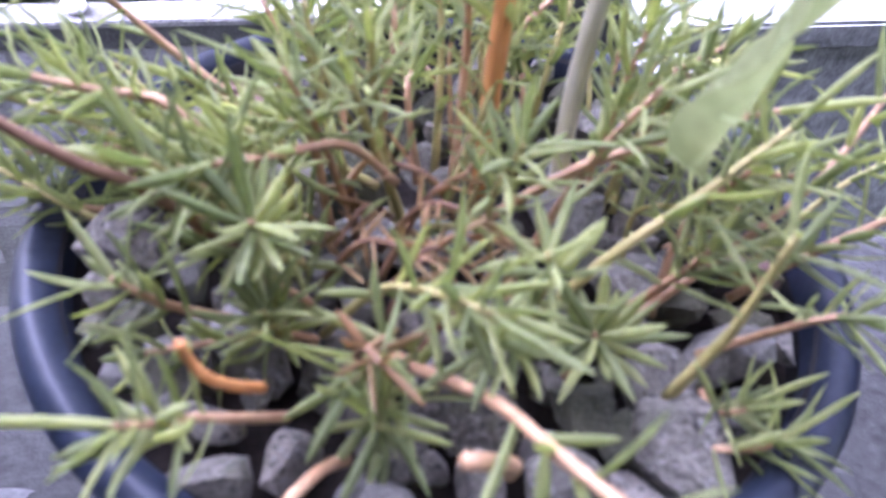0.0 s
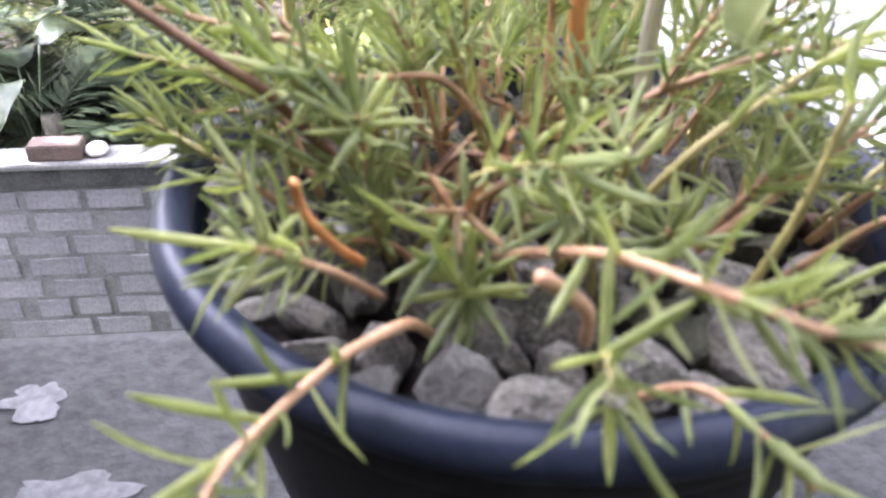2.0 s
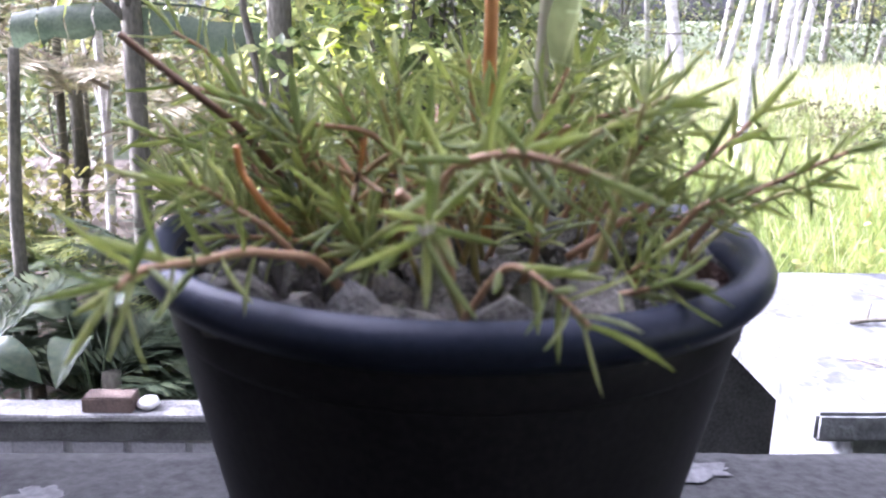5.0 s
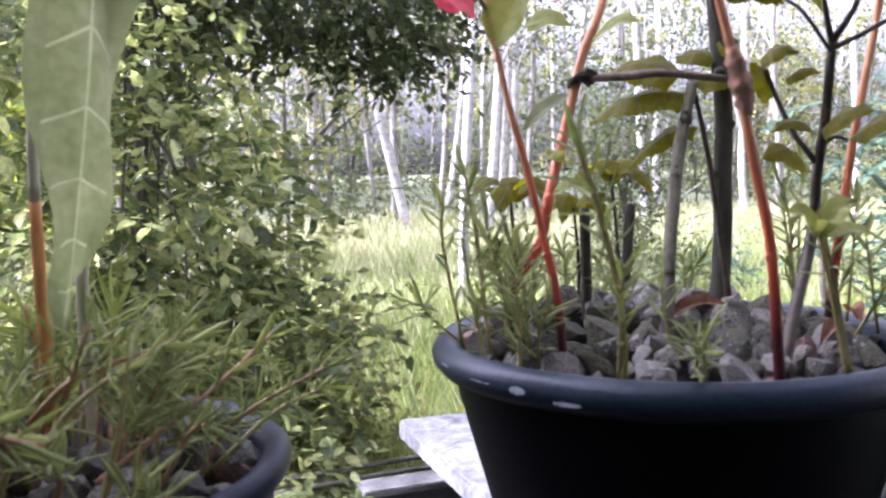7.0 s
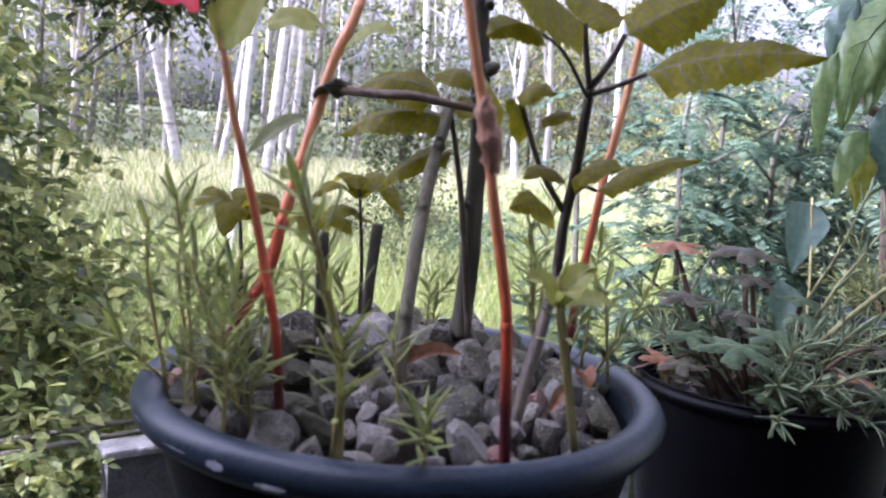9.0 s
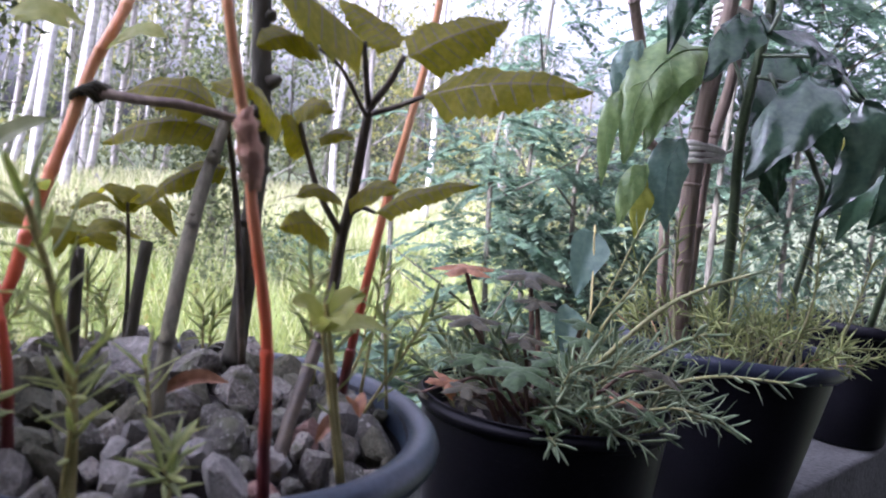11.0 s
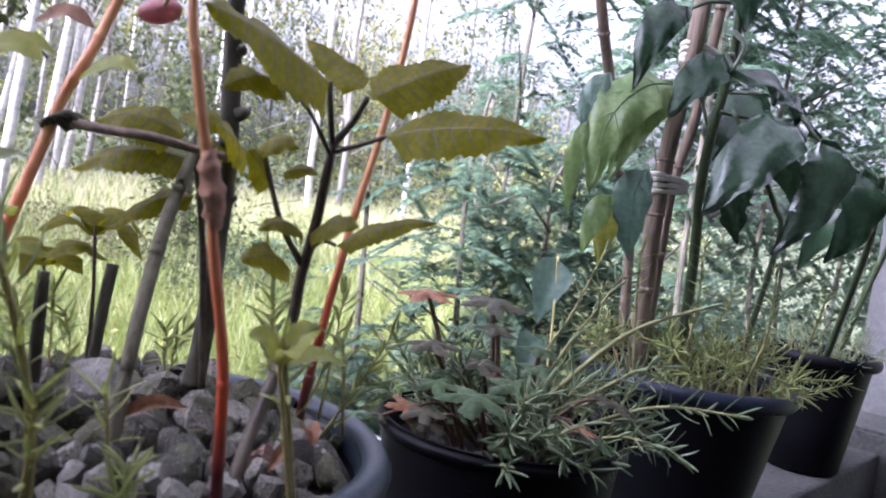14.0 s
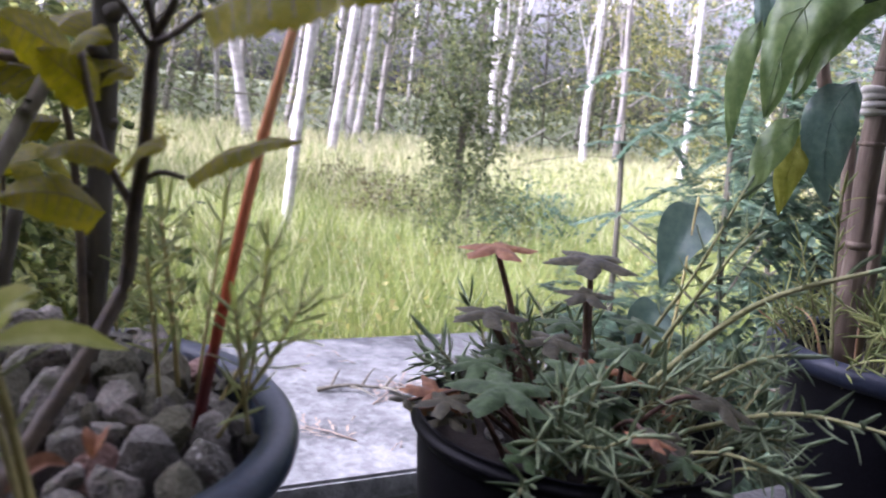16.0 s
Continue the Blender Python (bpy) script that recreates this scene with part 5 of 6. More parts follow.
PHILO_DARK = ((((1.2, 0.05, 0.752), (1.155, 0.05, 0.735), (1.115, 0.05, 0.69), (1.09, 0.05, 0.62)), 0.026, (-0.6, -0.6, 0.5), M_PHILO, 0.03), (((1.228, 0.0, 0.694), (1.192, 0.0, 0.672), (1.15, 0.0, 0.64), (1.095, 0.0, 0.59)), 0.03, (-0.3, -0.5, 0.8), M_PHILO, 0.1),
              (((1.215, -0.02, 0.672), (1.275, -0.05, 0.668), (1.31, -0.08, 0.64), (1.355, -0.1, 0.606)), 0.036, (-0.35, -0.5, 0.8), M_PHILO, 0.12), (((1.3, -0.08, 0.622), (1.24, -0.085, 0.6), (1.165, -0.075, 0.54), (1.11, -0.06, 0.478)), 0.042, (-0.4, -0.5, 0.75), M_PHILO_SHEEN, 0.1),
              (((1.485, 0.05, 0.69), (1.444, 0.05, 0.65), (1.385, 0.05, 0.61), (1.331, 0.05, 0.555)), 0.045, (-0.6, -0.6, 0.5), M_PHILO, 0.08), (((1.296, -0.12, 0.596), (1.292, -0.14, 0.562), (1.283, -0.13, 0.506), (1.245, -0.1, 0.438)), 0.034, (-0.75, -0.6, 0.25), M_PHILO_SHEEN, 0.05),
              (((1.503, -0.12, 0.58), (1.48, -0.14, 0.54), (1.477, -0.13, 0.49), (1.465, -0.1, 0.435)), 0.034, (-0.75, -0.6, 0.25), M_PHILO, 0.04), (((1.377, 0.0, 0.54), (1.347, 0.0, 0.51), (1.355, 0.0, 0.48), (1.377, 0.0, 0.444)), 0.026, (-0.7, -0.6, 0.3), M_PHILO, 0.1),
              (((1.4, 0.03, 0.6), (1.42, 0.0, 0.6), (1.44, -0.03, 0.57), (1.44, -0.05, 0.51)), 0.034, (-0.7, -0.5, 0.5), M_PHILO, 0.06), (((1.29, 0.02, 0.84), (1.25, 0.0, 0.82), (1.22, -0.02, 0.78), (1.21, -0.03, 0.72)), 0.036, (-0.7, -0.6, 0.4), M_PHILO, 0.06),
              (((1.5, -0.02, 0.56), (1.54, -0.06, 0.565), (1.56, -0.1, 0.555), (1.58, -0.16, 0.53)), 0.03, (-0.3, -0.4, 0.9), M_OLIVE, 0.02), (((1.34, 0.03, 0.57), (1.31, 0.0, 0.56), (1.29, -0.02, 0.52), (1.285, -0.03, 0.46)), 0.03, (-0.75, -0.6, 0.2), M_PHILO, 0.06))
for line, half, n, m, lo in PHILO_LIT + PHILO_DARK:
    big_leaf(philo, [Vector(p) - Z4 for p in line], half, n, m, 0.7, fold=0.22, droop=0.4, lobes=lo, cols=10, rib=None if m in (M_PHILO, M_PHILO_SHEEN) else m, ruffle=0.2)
hang = thing("vine", "thin vine with hanging blue-green leaves over a pot", "plant", (0.96, 0.03, 0.225))
ZH = Vector((0.96, 0.03, 0.225))
stem_of(hang, [(0.92, 0.0, 0.25), (0.96, 0.03, 0.33), (0.995, 0.06, 0.4), (0.992, 0.056, 0.395)], 0.0016, 0.001, M_STEM_GREEN, offset=ZH)
big_leaf(hang, [Vector(p) - ZH for p in ((0.995, 0.058, 0.396), (0.98, 0.054, 0.378), (0.966, 0.05, 0.358), (0.95, 0.045, 0.322))], 0.024, (-0.7, -0.7, 0.1), M_PHILO_BLUE, 0.7)
big_leaf(hang, [Vector(p) - ZH for p in ((0.95, 0.04, 0.305), (0.935, 0.035, 0.298), (0.92, 0.03, 0.283), (0.905, 0.02, 0.26))], 0.02, (-0.7, -0.7, 0.3), M_PHILO_BLUE, 0.7)

# ---- the fifth pot ----
moss5 = moss_rose(POT5, "low grey-green plants covering the soil of a pot", 44, 0.095, 0.22, (0.01, 0.07), (0.05, 0.12), 13, 0.022, 61, leaf=M_MOSS_BLUE, pink=0.0, stem=M_STEM_DULL)
tall = thing("broad_leaf_plant", "tall stems with long drooping dark leaves", "plant", (1.93, 0.0, 0.22))
Z5 = Vector((1.93, 0.0, 0.22))
for path in (((1.9, 0.0, 0.22), (1.78, -0.06, 0.38), (1.62, -0.12, 0.5), (1.5, -0.15, 0.575)), ((1.98, 0.0, 0.22), (1.97, -0.04, 0.4), (1.95, -0.08, 0.52), (1.9, -0.11, 0.6))):
    stem_of(tall, path, 0.007, 0.005, M_STEM_DARKGREEN, offset=Z5)
for line in (((1.9, -0.11, 0.6), (1.86, -0.15, 0.62), (1.83, -0.18, 0.58), (1.82, -0.2, 0.48)), ((1.96, -0.05, 0.5), (1.98, 0.02, 0.52), (2.0, 0.08, 0.48), (2.02, 0.12, 0.4))):
    big_leaf(tall, [Vector(p) - Z5 for p in line], 0.035, (-0.6, -0.5, 0.6), M_PHILO, 0.7, fold=0.25, lobes=0.05)

moss0 = moss_rose(POT0, "moss rose shoots in the pot at the end of the row", 22, 0.12, 0.26, (0.02, 0.08), (0.05, 0.14), 14, 0.024, 71)
gravel(POT0, 0.14, 0.275, 0.004, 60, 0.024, "grey gravel filling the end pot", 9)

# ---- the yard ----
def ground_z(y):
    return float(np.interp(y, [0, 3.16, 3.24, 6, 11, 25, 40, 70, 400], [-3.2, -3.1, -2.05, -2.0, -1.55, -1.1, -0.5, 1.0, 6.0]))


gy = [-300, -60, -12, -3.5, 0.3, 1, 2, 3, 3.16, 3.24, 4, 5, 6, 7, 8, 9.5, 11, 13, 15, 17.5, 20, 22.5, 25, 28, 32, 36, 40, 47, 55, 70, 100, 150, 250, 400]
gx = [-300, -120, -60, -30, -20, -15, -11, -8, -6, -4, -2, 0, 2, 4, 6, 8, 10, 12, 14, 16, 18, 20, 23, 26, 30, 37, 45, 70, 120, 300]
thing("ground", "grassy meadow ground rising towards the trees", "ground", kind="structure",
      geo=Geo().sheet([[(x, y, ground_z(y) + 0.15 * noise.noise(Vector((x * 0.3, y * 0.3, 0)))) for x in gx] for y in gy]), material=M_GROUND)

thing("leaf_litter", "brown leaf litter and bare soil under the grove", "ground", kind="structure",
      geo=Geo().sheet([[(x, y, ground_z(y) + 0.03 + 0.15 * noise.noise(Vector((x * 0.3, y * 0.3, 0))) + 0.03 * noise.noise(Vector((x * 2.5, y * 2.5, 4)))) for x in np.linspace(-12, 0.3, 42)] for y in np.linspace(3.3, 11, 30)]), material=M_LITTER)

# low wall of blocks
WALL_X0, WALL_X1, WALL_Y, WALL_TOP = -8.0, 0.62, 3.13, -1.405
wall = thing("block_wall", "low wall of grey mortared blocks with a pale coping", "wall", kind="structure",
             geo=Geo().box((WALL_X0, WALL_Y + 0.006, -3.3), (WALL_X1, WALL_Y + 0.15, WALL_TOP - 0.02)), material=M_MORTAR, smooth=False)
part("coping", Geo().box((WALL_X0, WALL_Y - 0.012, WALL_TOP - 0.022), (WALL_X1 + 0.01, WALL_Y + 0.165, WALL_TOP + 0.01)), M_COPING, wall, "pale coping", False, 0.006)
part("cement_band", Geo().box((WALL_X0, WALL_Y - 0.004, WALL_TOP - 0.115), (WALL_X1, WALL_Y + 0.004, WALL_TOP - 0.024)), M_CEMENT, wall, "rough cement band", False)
brick_meshes = []
for k in range(5):
    g, h = Geo(), 0.0535
    g.box((-0.138 + 0.012 * k % 0.02, -0.012, -h), (0.14 - 0.006 * (k % 3), 0.012, h - 0.002 * (k % 2)))
    brick_meshes.append(g.mesh("brick", M_BLOCK, False, 0.006))
rngw = random.Random(71)
for row in range(10):
    z = WALL_TOP - 0.115 - 0.124 * (row + 0.5)
    x = -3.35 + (0.145 if row % 2 else 0) + rngw.uniform(-0.04, 0.04)
    while x < WALL_X1 - 0.14:
        ob = new("brick", brick_meshes[rngw.randrange(5)])
        ob.parent = wall
        ob.location = (x, WALL_Y + rngw.uniform(0.012, 0.016), z + rngw.uniform(-0.004, 0.004))
        ob.rotation_euler = (rngw.uniform(-0.02, 0.02), rngw.uniform(-0.012, 0.012), rngw.uniform(-0.01, 0.01))
        ob.scale = (rngw.choice((1, 1, 0.92, 0.6)), 1, 1)
        x += 0.29 * ob.scale.x + 0.012
thing("loose_brick", "single red-brown clay brick lying on the coping", "brick", (-1.45, 3.2, WALL_TOP + 0.01),
      geo=Geo().box((-0.115, -0.055, 0), (0.115, 0.055, 0.075)), material=M_BRICK, smooth=False, bevel=0.006)
for x, s in ((-1.28, 0.055), (-0.8, 0.06)):
    pebble = thing("white_stone", "pale rounded stone resting on the wall coping", "stone", (x, 3.21, WALL_TOP + 0.01 + s * 0.42), "white stones on the wall",
                   Geo().lathe([(0, -s * 0.45), (s * 0.6, -s * 0.4), (s, -s * 0.05), (s * 0.8, s * 0.35), (0, s * 0.5)], 16, 0.12), M_WHITE)
far_wall = thing("yard_wall", "concrete yard wall, shade in its dark colour, pale top edge", "wall", kind="structure",
                 geo=Geo().box((1.02, 3.42, -3.3), (2.6, 3.56, -1.15)), material=M_SHADED_WALL, smooth=False)
part("coping", Geo().box((1.0, 3.4, -1.148), (2.62, 3.58, -1.11)), M_COPING, far_wall, "pale coping", False, 0.006)
for k in range(3):
    y = 3.7 + 0.09 * k
    thing("bamboo_pole", "grey bamboo pole lying behind the yard wall", "pole", (0.5 + 0.05 * k, y, -1.16 + 0.03 * (k % 2)), "bamboo poles",
          Geo().tube([(0, 0, 0), (0.8, 0.02, 0.02), (1.7, 0.0, 0.0)], 0.014, 8), M_BARK_DARK)

# slab
slab = thing("slab", "sunlit whitewashed concrete slab strewn with twigs", "slab", kind="structure",
             geo=Geo().box((1.22, 1.93, -0.9), (3.12, 3.52, -0.8)), material=M_SLAB, smooth=False, bevel=0.012)
thing("slab_wall", "flaking whitewashed wall under the slab", "wall", kind="structure",
      geo=Geo().box((1.4, 2.02, -3.3), (3.0, 2.6, -0.902)), material=M_SLAB, smooth=False)
rngs = random.Random(81)
for k in range(24):
    x, y, a = rngs.uniform(1.3, 3.0), rngs.uniform(2.05, 3.4), rngs.uniform(0, 3.1)
    big = k < 4
    n = rngs.uniform(0.18, 0.3) if big else rngs.uniform(0.04, 0.1)
    d = Vector((math.cos(a), math.sin(a), 0)) * n
    g = Geo().tube([-d * 0.5, Vector((0, 0, 0.01)), d * 0.5 + Vector((0, 0, 0.004))], [0.004, 0.003, 0.0015] if big else [0.002, 0.0025, 0.001], 5)
    if big:
        for s in range(7):
            p = d * (s / 7 - 0.4)
            e = Vector((math.cos(a + (0.8 if s % 2 else -0.8)), math.sin(a + (0.8 if s % 2 else -0.8)), 0.12)) * n * 0.36
            g.tube([p, p + e], [0.002, 0.001], 4)
            for q in (0.4, 0.7, 1.0):
                g.leaf(p + e * q, e + Vector((rngs.uniform(-1, 1), rngs.uniform(-1, 1), 0)) * n * 0.3, (0, 0, 1), 0.04, 0.012)
    thing("twig", "dry fallen twig lying on the slab", "twig", (x, y, -0.796), "twigs on the slab", g, M_TWIG)
fallen = thing("twig", "forked dry twig with side shoots lying on the slab", "twig", (1.93, 2.71, -0.79), "twigs on the slab")
part("stem", Geo().tube(smooth_path([(-0.19, 0.05, 0), (-0.06, 0.02, 0.02), (0.08, -0.02, 0.012), (0.19, -0.05, 0.006)], 4), taper(0.011, 0.004, 13), 6), M_BARK_DARK, fallen)
for k, (x, y, a, n) in enumerate(((-0.13, 0.038, 1.0, 0.2), (-0.05, 0.017, -1.3, 0.17), (0.0, 0.005, 0.9, 0.24), (0.08, -0.02, -1.2, 0.15), (0.1, -0.026, 0.8, 0.17))):
    d = Vector((math.cos(a), math.sin(a), 0.1)) * n
    part("side_shoot", Geo().tube([(x, y, 0.014), Vector((x, y, 0.02)) + d * 0.5, Vector((x, y, 0.006)) + d], [0.007, 0.005, 0.0025], 5), M_BARK_DARK, fallen)


# ---- foliage ----
def cloud(g, centre, radii, count, size, rng, shell=0.35, droop=0.5, narrow=0.5, broad=False):
    """Leaves in small sprays inside an ellipsoid, thicker towards its skin."""
    c = Vector(centre)
    n = 0
    while n < count:
        d = Vector((rng.gauss(0, 1), rng.gauss(0, 1), rng.gauss(0, 1))).normalized()
        q = shell + (1 - shell) * rng.random() ** 0.6
        p = c + Vector((d.x * radii[0], d.y * radii[1], d.z * radii[2])) * q
        way = (d + Vector((rng.gauss(0, 0.5), rng.gauss(0, 0.5), rng.gauss(-droop, 0.4)))).normalized()
        for k in range(rng.randint(4, 9)):
            s = size * rng.uniform(0.6, 1.2)
            side = Vector((rng.gauss(0, 1), rng.gauss(0, 1), rng.gauss(-droop * 0.6, 0.6)))
            (g.oval if broad else g.leaf)(p + way * (size * 0.55 * k), way * 0.6 + side, (rng.gauss(0, 0.5), rng.gauss(0, 0.5), 1), s, s * narrow)
            n += 1
    return g


def limb_points(a, b, rng, wob):
    a, b = Vector(a), Vector(b)
    return [a] + [a.lerp(b, t) + Vector((rng.uniform(-wob, wob), rng.uniform(-wob, wob), rng.uniform(-wob, wob))) for t in (0.3, 0.65)] + [b]


def tree(label, base, top, r0, r1, bark, crown, leaf_material, limbs, seed, group="", narrow=0.5, name="tree", droop=0.5, broad=False):
    """Tapered trunk, limbs reaching into the crown, and a crown of separate leaves."""
    rng = random.Random(seed)
    base = Vector(base)
    t = thing(name, label, "tree" if name == "tree" else "shrub", tuple(base), group)
    line = smooth_path(limb_points((0, 0, -0.15), Vector(top) - base, rng, r0 * 0.9), 4)
    part("trunk", Geo().tube(line, [r * (1 + 0.08 * noise.noise(Vector((i, seed, 0)))) for i, r in enumerate(taper(r0, r1, len(line)))], 10), bark, t)
    g = Geo()
    for centre, radii, count, size in crown:
        cloud(g, Vector(centre) - base, radii, count, size, rng, narrow=narrow, droop=droop, broad=broad)
    for k in range(limbs):
        centre, radii, _, _ = crown[k % len(crown)]
        a = line[rng.randrange(len(line) // 3, len(line))]
        b = Vector(centre) - base + Vector([rng.uniform(-0.75, 0.75) * r for r in radii])
        pts = smooth_path(limb_points(a, b, rng, 0.045 * (b - a).length), 3)
        part("limb", Geo().tube(pts, taper(r1 * 0.5, r1 * 0.1, len(pts)), 6), bark, t)
    if crown:
        part("crown", g, leaf_material, t)
    return t


rngt = random.Random(91)
# leafy citrus-like tree beyond the wall
tree("bushy dark green tree with drooping sprays of oval leaves", (-0.1, 5.3, -2.0), (0.2, 5.4, 2.6), 0.07, 0.03, M_BARK_DARK,
     [((0.05, 5.0, 0.3), (0.95, 0.8, 1.5), 3300, 0.135), ((0.35, 4.9, -0.7), (0.95, 0.7, 0.8), 2500, 0.125), ((-0.4, 5.3, 1.3), (0.9, 0.8, 1.0), 1700, 0.13)], M_LEAF_MID, 20, 1, narrow=0.6, broad=True)
tree("spreading dark tree with small leaves overhead", (-0.5, 6.6, -2.0), (0.3, 6.4, 2.5), 0.09, 0.04, M_BARK_DARK,
     [((0.9, 5.9, 2.1), (1.6, 0.9, 0.6), 5200, 0.105), ((-0.7, 6.2, 2.4), (1.5, 1.0, 0.8), 3600, 0.105), ((1.9, 6.3, 1.75), (0.8, 0.7, 0.4), 1800, 0.1)], M_LEAF, 16, 2, narrow=0.6, broad=True)
tree("yellow-green shrub with broad sunlit leaves", (0.75, 5.6, -2.0), (0.85, 5.6, -0.9), 0.03, 0.015, M_BARK_DARK,
     [((0.9, 5.5, -1.0), (0.8, 0.6, 0.6), 2200, 0.1), ((0.35, 4.6, -1.5), (0.7, 0.5, 0.35), 1500, 0.09), ((1.1, 4.7, -1.6), (0.6, 0.5, 0.3), 1400, 0.09)], M_LEAF_LIGHT, 8, 3, name="shrub")
tree("leafy dark green bush crowding the yard wall", (0.5, 3.85, -2.0), (0.55, 3.85, -1.4), 0.02, 0.012, M_BARK_DARK,
     [((0.6, 3.8, -1.25), (0.5, 0.22, 0.32), 700, 0.1), ((0.1, 3.85, -1.35), (0.45, 0.25, 0.3), 500, 0.1)], M_LEAF_MID, 6, 31, name="shrub", narrow=0.6, broad=True)
# unseen tree, added so its shade falls on the wall coping
tree("dense leafy tree added out of view to shade the wall", (-4.3, 3.9, -2.0), (-4.3, 3.95, 0.8), 0.07, 0.04, M_BARK_DARK,
     [((-4.3, 3.9, 0.9), (1.0, 0.75, 1.1), 2400, 0.13), ((-4.6, 3.6, 2.0), (0.9, 0.7, 0.7), 900, 0.13)], M_LEAF, 8, 32)
# trunks of the grove
tree("straight dark-barked tree with mossy trunk", (-0.74, 4.4, -2.0), (-0.77, 4.5, 2.4), 0.075, 0.062, M_BARK_DARK, [((-1.0, 4.7, 2.2), (0.9, 0.8, 0.5), 600, 0.09)], M_LEAF, 5, 4)
tree("slender dark-barked tree with bare twigs", (-1.66, 4.45, -2.0), (-1.72, 4.5, 2.2), 0.06, 0.055, M_BARK_DARK, [((-2.0, 4.7, 1.9), (1.0, 0.9, 0.6), 800, 0.09)], M_LEAF_LIGHT, 7, 5)
tree("thin grey tree deep in the grove", (-3.0, 7.5, -2.0), (-2.9, 7.5, 3.0), 0.045, 0.04, M_BARK_WHITE, [((-3.2, 7.6, 2.0), (1.2, 1.0, 1.0), 700, 0.1)], M_LEAF_LIGHT, 5, 6)
for k, (x, y, z, w, h, m, s) in enumerate(((-3.6, 8.5, -0.3, 1.8, 1.3, M_LEAF_BROWN, 0.11), (-1.6, 9.0, 0.4, 1.7, 1.7, M_LEAF, 0.11), (0.2, 9.5, 0.6, 1.6, 2.0, M_LEAF_MID, 0.11), (-4.6, 6.3, 0.2, 1.2, 1.5, M_LEAF_MID, 0.1), (-3.4, 5.6, -0.9, 0.8, 0.6, M_LEAF_LIGHT, 0.09), (-1.4, 6.6, -0.4, 0.8, 0.9, M_LEAF_LIGHT, 0.09), (-5.5, 8.0, 0.2, 1.9, 1.8, M_LEAF, 0.11),
                                          (-0.6, 7.6, -0.9, 1.1, 0.8, M_LEAF_MID, 0.09), (-3.0, 6.6, 1.3, 1.3, 0.9, M_LEAF_BROWN, 0.09), (-2.5, 10.5, 2.2, 2.6, 1.4, M_LEAF, 0.13), (-6.0, 12.0, 2.0, 3.0, 2.5, M_LEAF_LIGHT, 0.14), (2.2, 13.5, 2.2, 1.6, 1.8, M_LEAF_LIGHT, 0.13))):
    gz = ground_z(y)
    tree(("dense shrub with bright sunlit leaves" if m is M_LEAF_LIGHT else "dense dark green shrub of the grove"), (x, y, gz), (x + 0.1, y, z), 0.05, 0.025, M_BARK_DARK, [((x, y, z), (w, w * 0.7, h), 1500, s * 1.25)], m, 6, 100 + k, "grove shrubs", name="shrub")


def frond(g, base, way, length, leaflets, size, width, rng, sag=0.5, rise=0.35):
    """A pinnate leaf: a bent rib with paired leaflets."""
    base, way = Vector(base), Vector(way).normalized()
    side = way.cross(Vector((0, 0, 1))).normalized()
    pts = [base + way * (length * t) + Vector((0, 0, length * (rise * t - sag * t * t))) for t in (0, 0.25, 0.5, 0.75, 1.0)]
    g.tube(pts, [0.006 * length] * 4 + [0.002 * length], 4)
    line = smooth_path(pts, 3)
    for k in range(leaflets):
        t = 0.12 + 0.88 * k / leaflets
        f = t * (len(line) - 1)
        i = min(int(f), len(line) - 2)
        p, d = line[i].lerp(line[i + 1], f - i), (line[i + 1] - line[i]).normalized()
        s = size * (0.5 + math.sin(math.pi * min(1, t * 0.9 + 0.1)) * 0.6) * rng.uniform(0.85, 1.1)
        for sg in (1, -1):
            g.leaf(p, side * sg + d * 0.55 + Vector((0, 0, rng.uniform(-0.35, 0.1))), (0, 0, 1), s, width * rng.uniform(0.8, 1.2))
    return g


def fern(label, base, count, length, leaflets, size, width, material, seed, group, spread=(0, 6.283), stem=None):
    rng = random.Random(seed)
    t = thing("palm", label, "palm", base, group)
    for k in range(count):
        a = rng.uniform(*spread)
        el = rng.uniform(0.1, 0.9)
        g = frond(Geo(), (0, 0, 0), (math.cos(a), math.sin(a), el), length * rng.uniform(0.7, 1.15), leaflets, size, width, rng, rng.uniform(0.35, 0.8))
        part("frond", g, material, t)
    if stem:
        part("trunk", Geo().tube([(0, 0, -stem), (0, 0, 0.05)], [0.06, 0.05], 8), M_BARK_DARK, t)
    return t


for k, (x, y, z, n, L, m) in enumerate(((-2.1, 4.2, -1.75, 11, 1.0, M_FROND), (-1.2, 4.1, -1.8, 10, 0.85, M_FROND), (-3.0, 4.5, -1.6, 11, 1.1, M_FROND), (-0.5, 4.3, -1.85, 9, 0.75, M_FROND), (-1.7, 5.0, -1.5, 10, 1.1, M_LEAF_MID),
                                       (-2.5, 5.3, -1.4, 9, 1.0, M_LEAF_MID), (-4.0, 5.0, -1.5, 11, 1.2, M_FROND), (-3.3, 3.9, -1.7, 9, 0.8, M_LEAF_MID), (-1.65, 3.75, -1.5, 10, 0.8, M_FROND), (-0.95, 3.7, -1.55, 9, 0.7, M_FROND), (-2.4, 3.8, -1.45, 10, 0.85, M_FROND), (-0.3, 3.75, -1.6, 8, 0.6, M_LEAF_MID), (-1.3, 4.3, -1.2, 9, 0.9, M_FROND), (-2.6, 6.0, -0.2, 9, 1.2, M_DRY), (-1.5, 5.8, -0.6, 8, 1.0, M_DRY), (-3.6, 6.4, 0.2, 9, 1.3, M_DRY), (-0.2, 6.3, -0.3, 7, 0.9, M_DRY))):
    fern("young palm with arching glossy fronds behind the wall", (x, y, z), n + 3, L, 26, 0.26, 0.036, m, 200 + k, "palms behind the wall", spread=(0, 6.283) if y > 3.9 else (0.1, 3.04), stem=0.6)
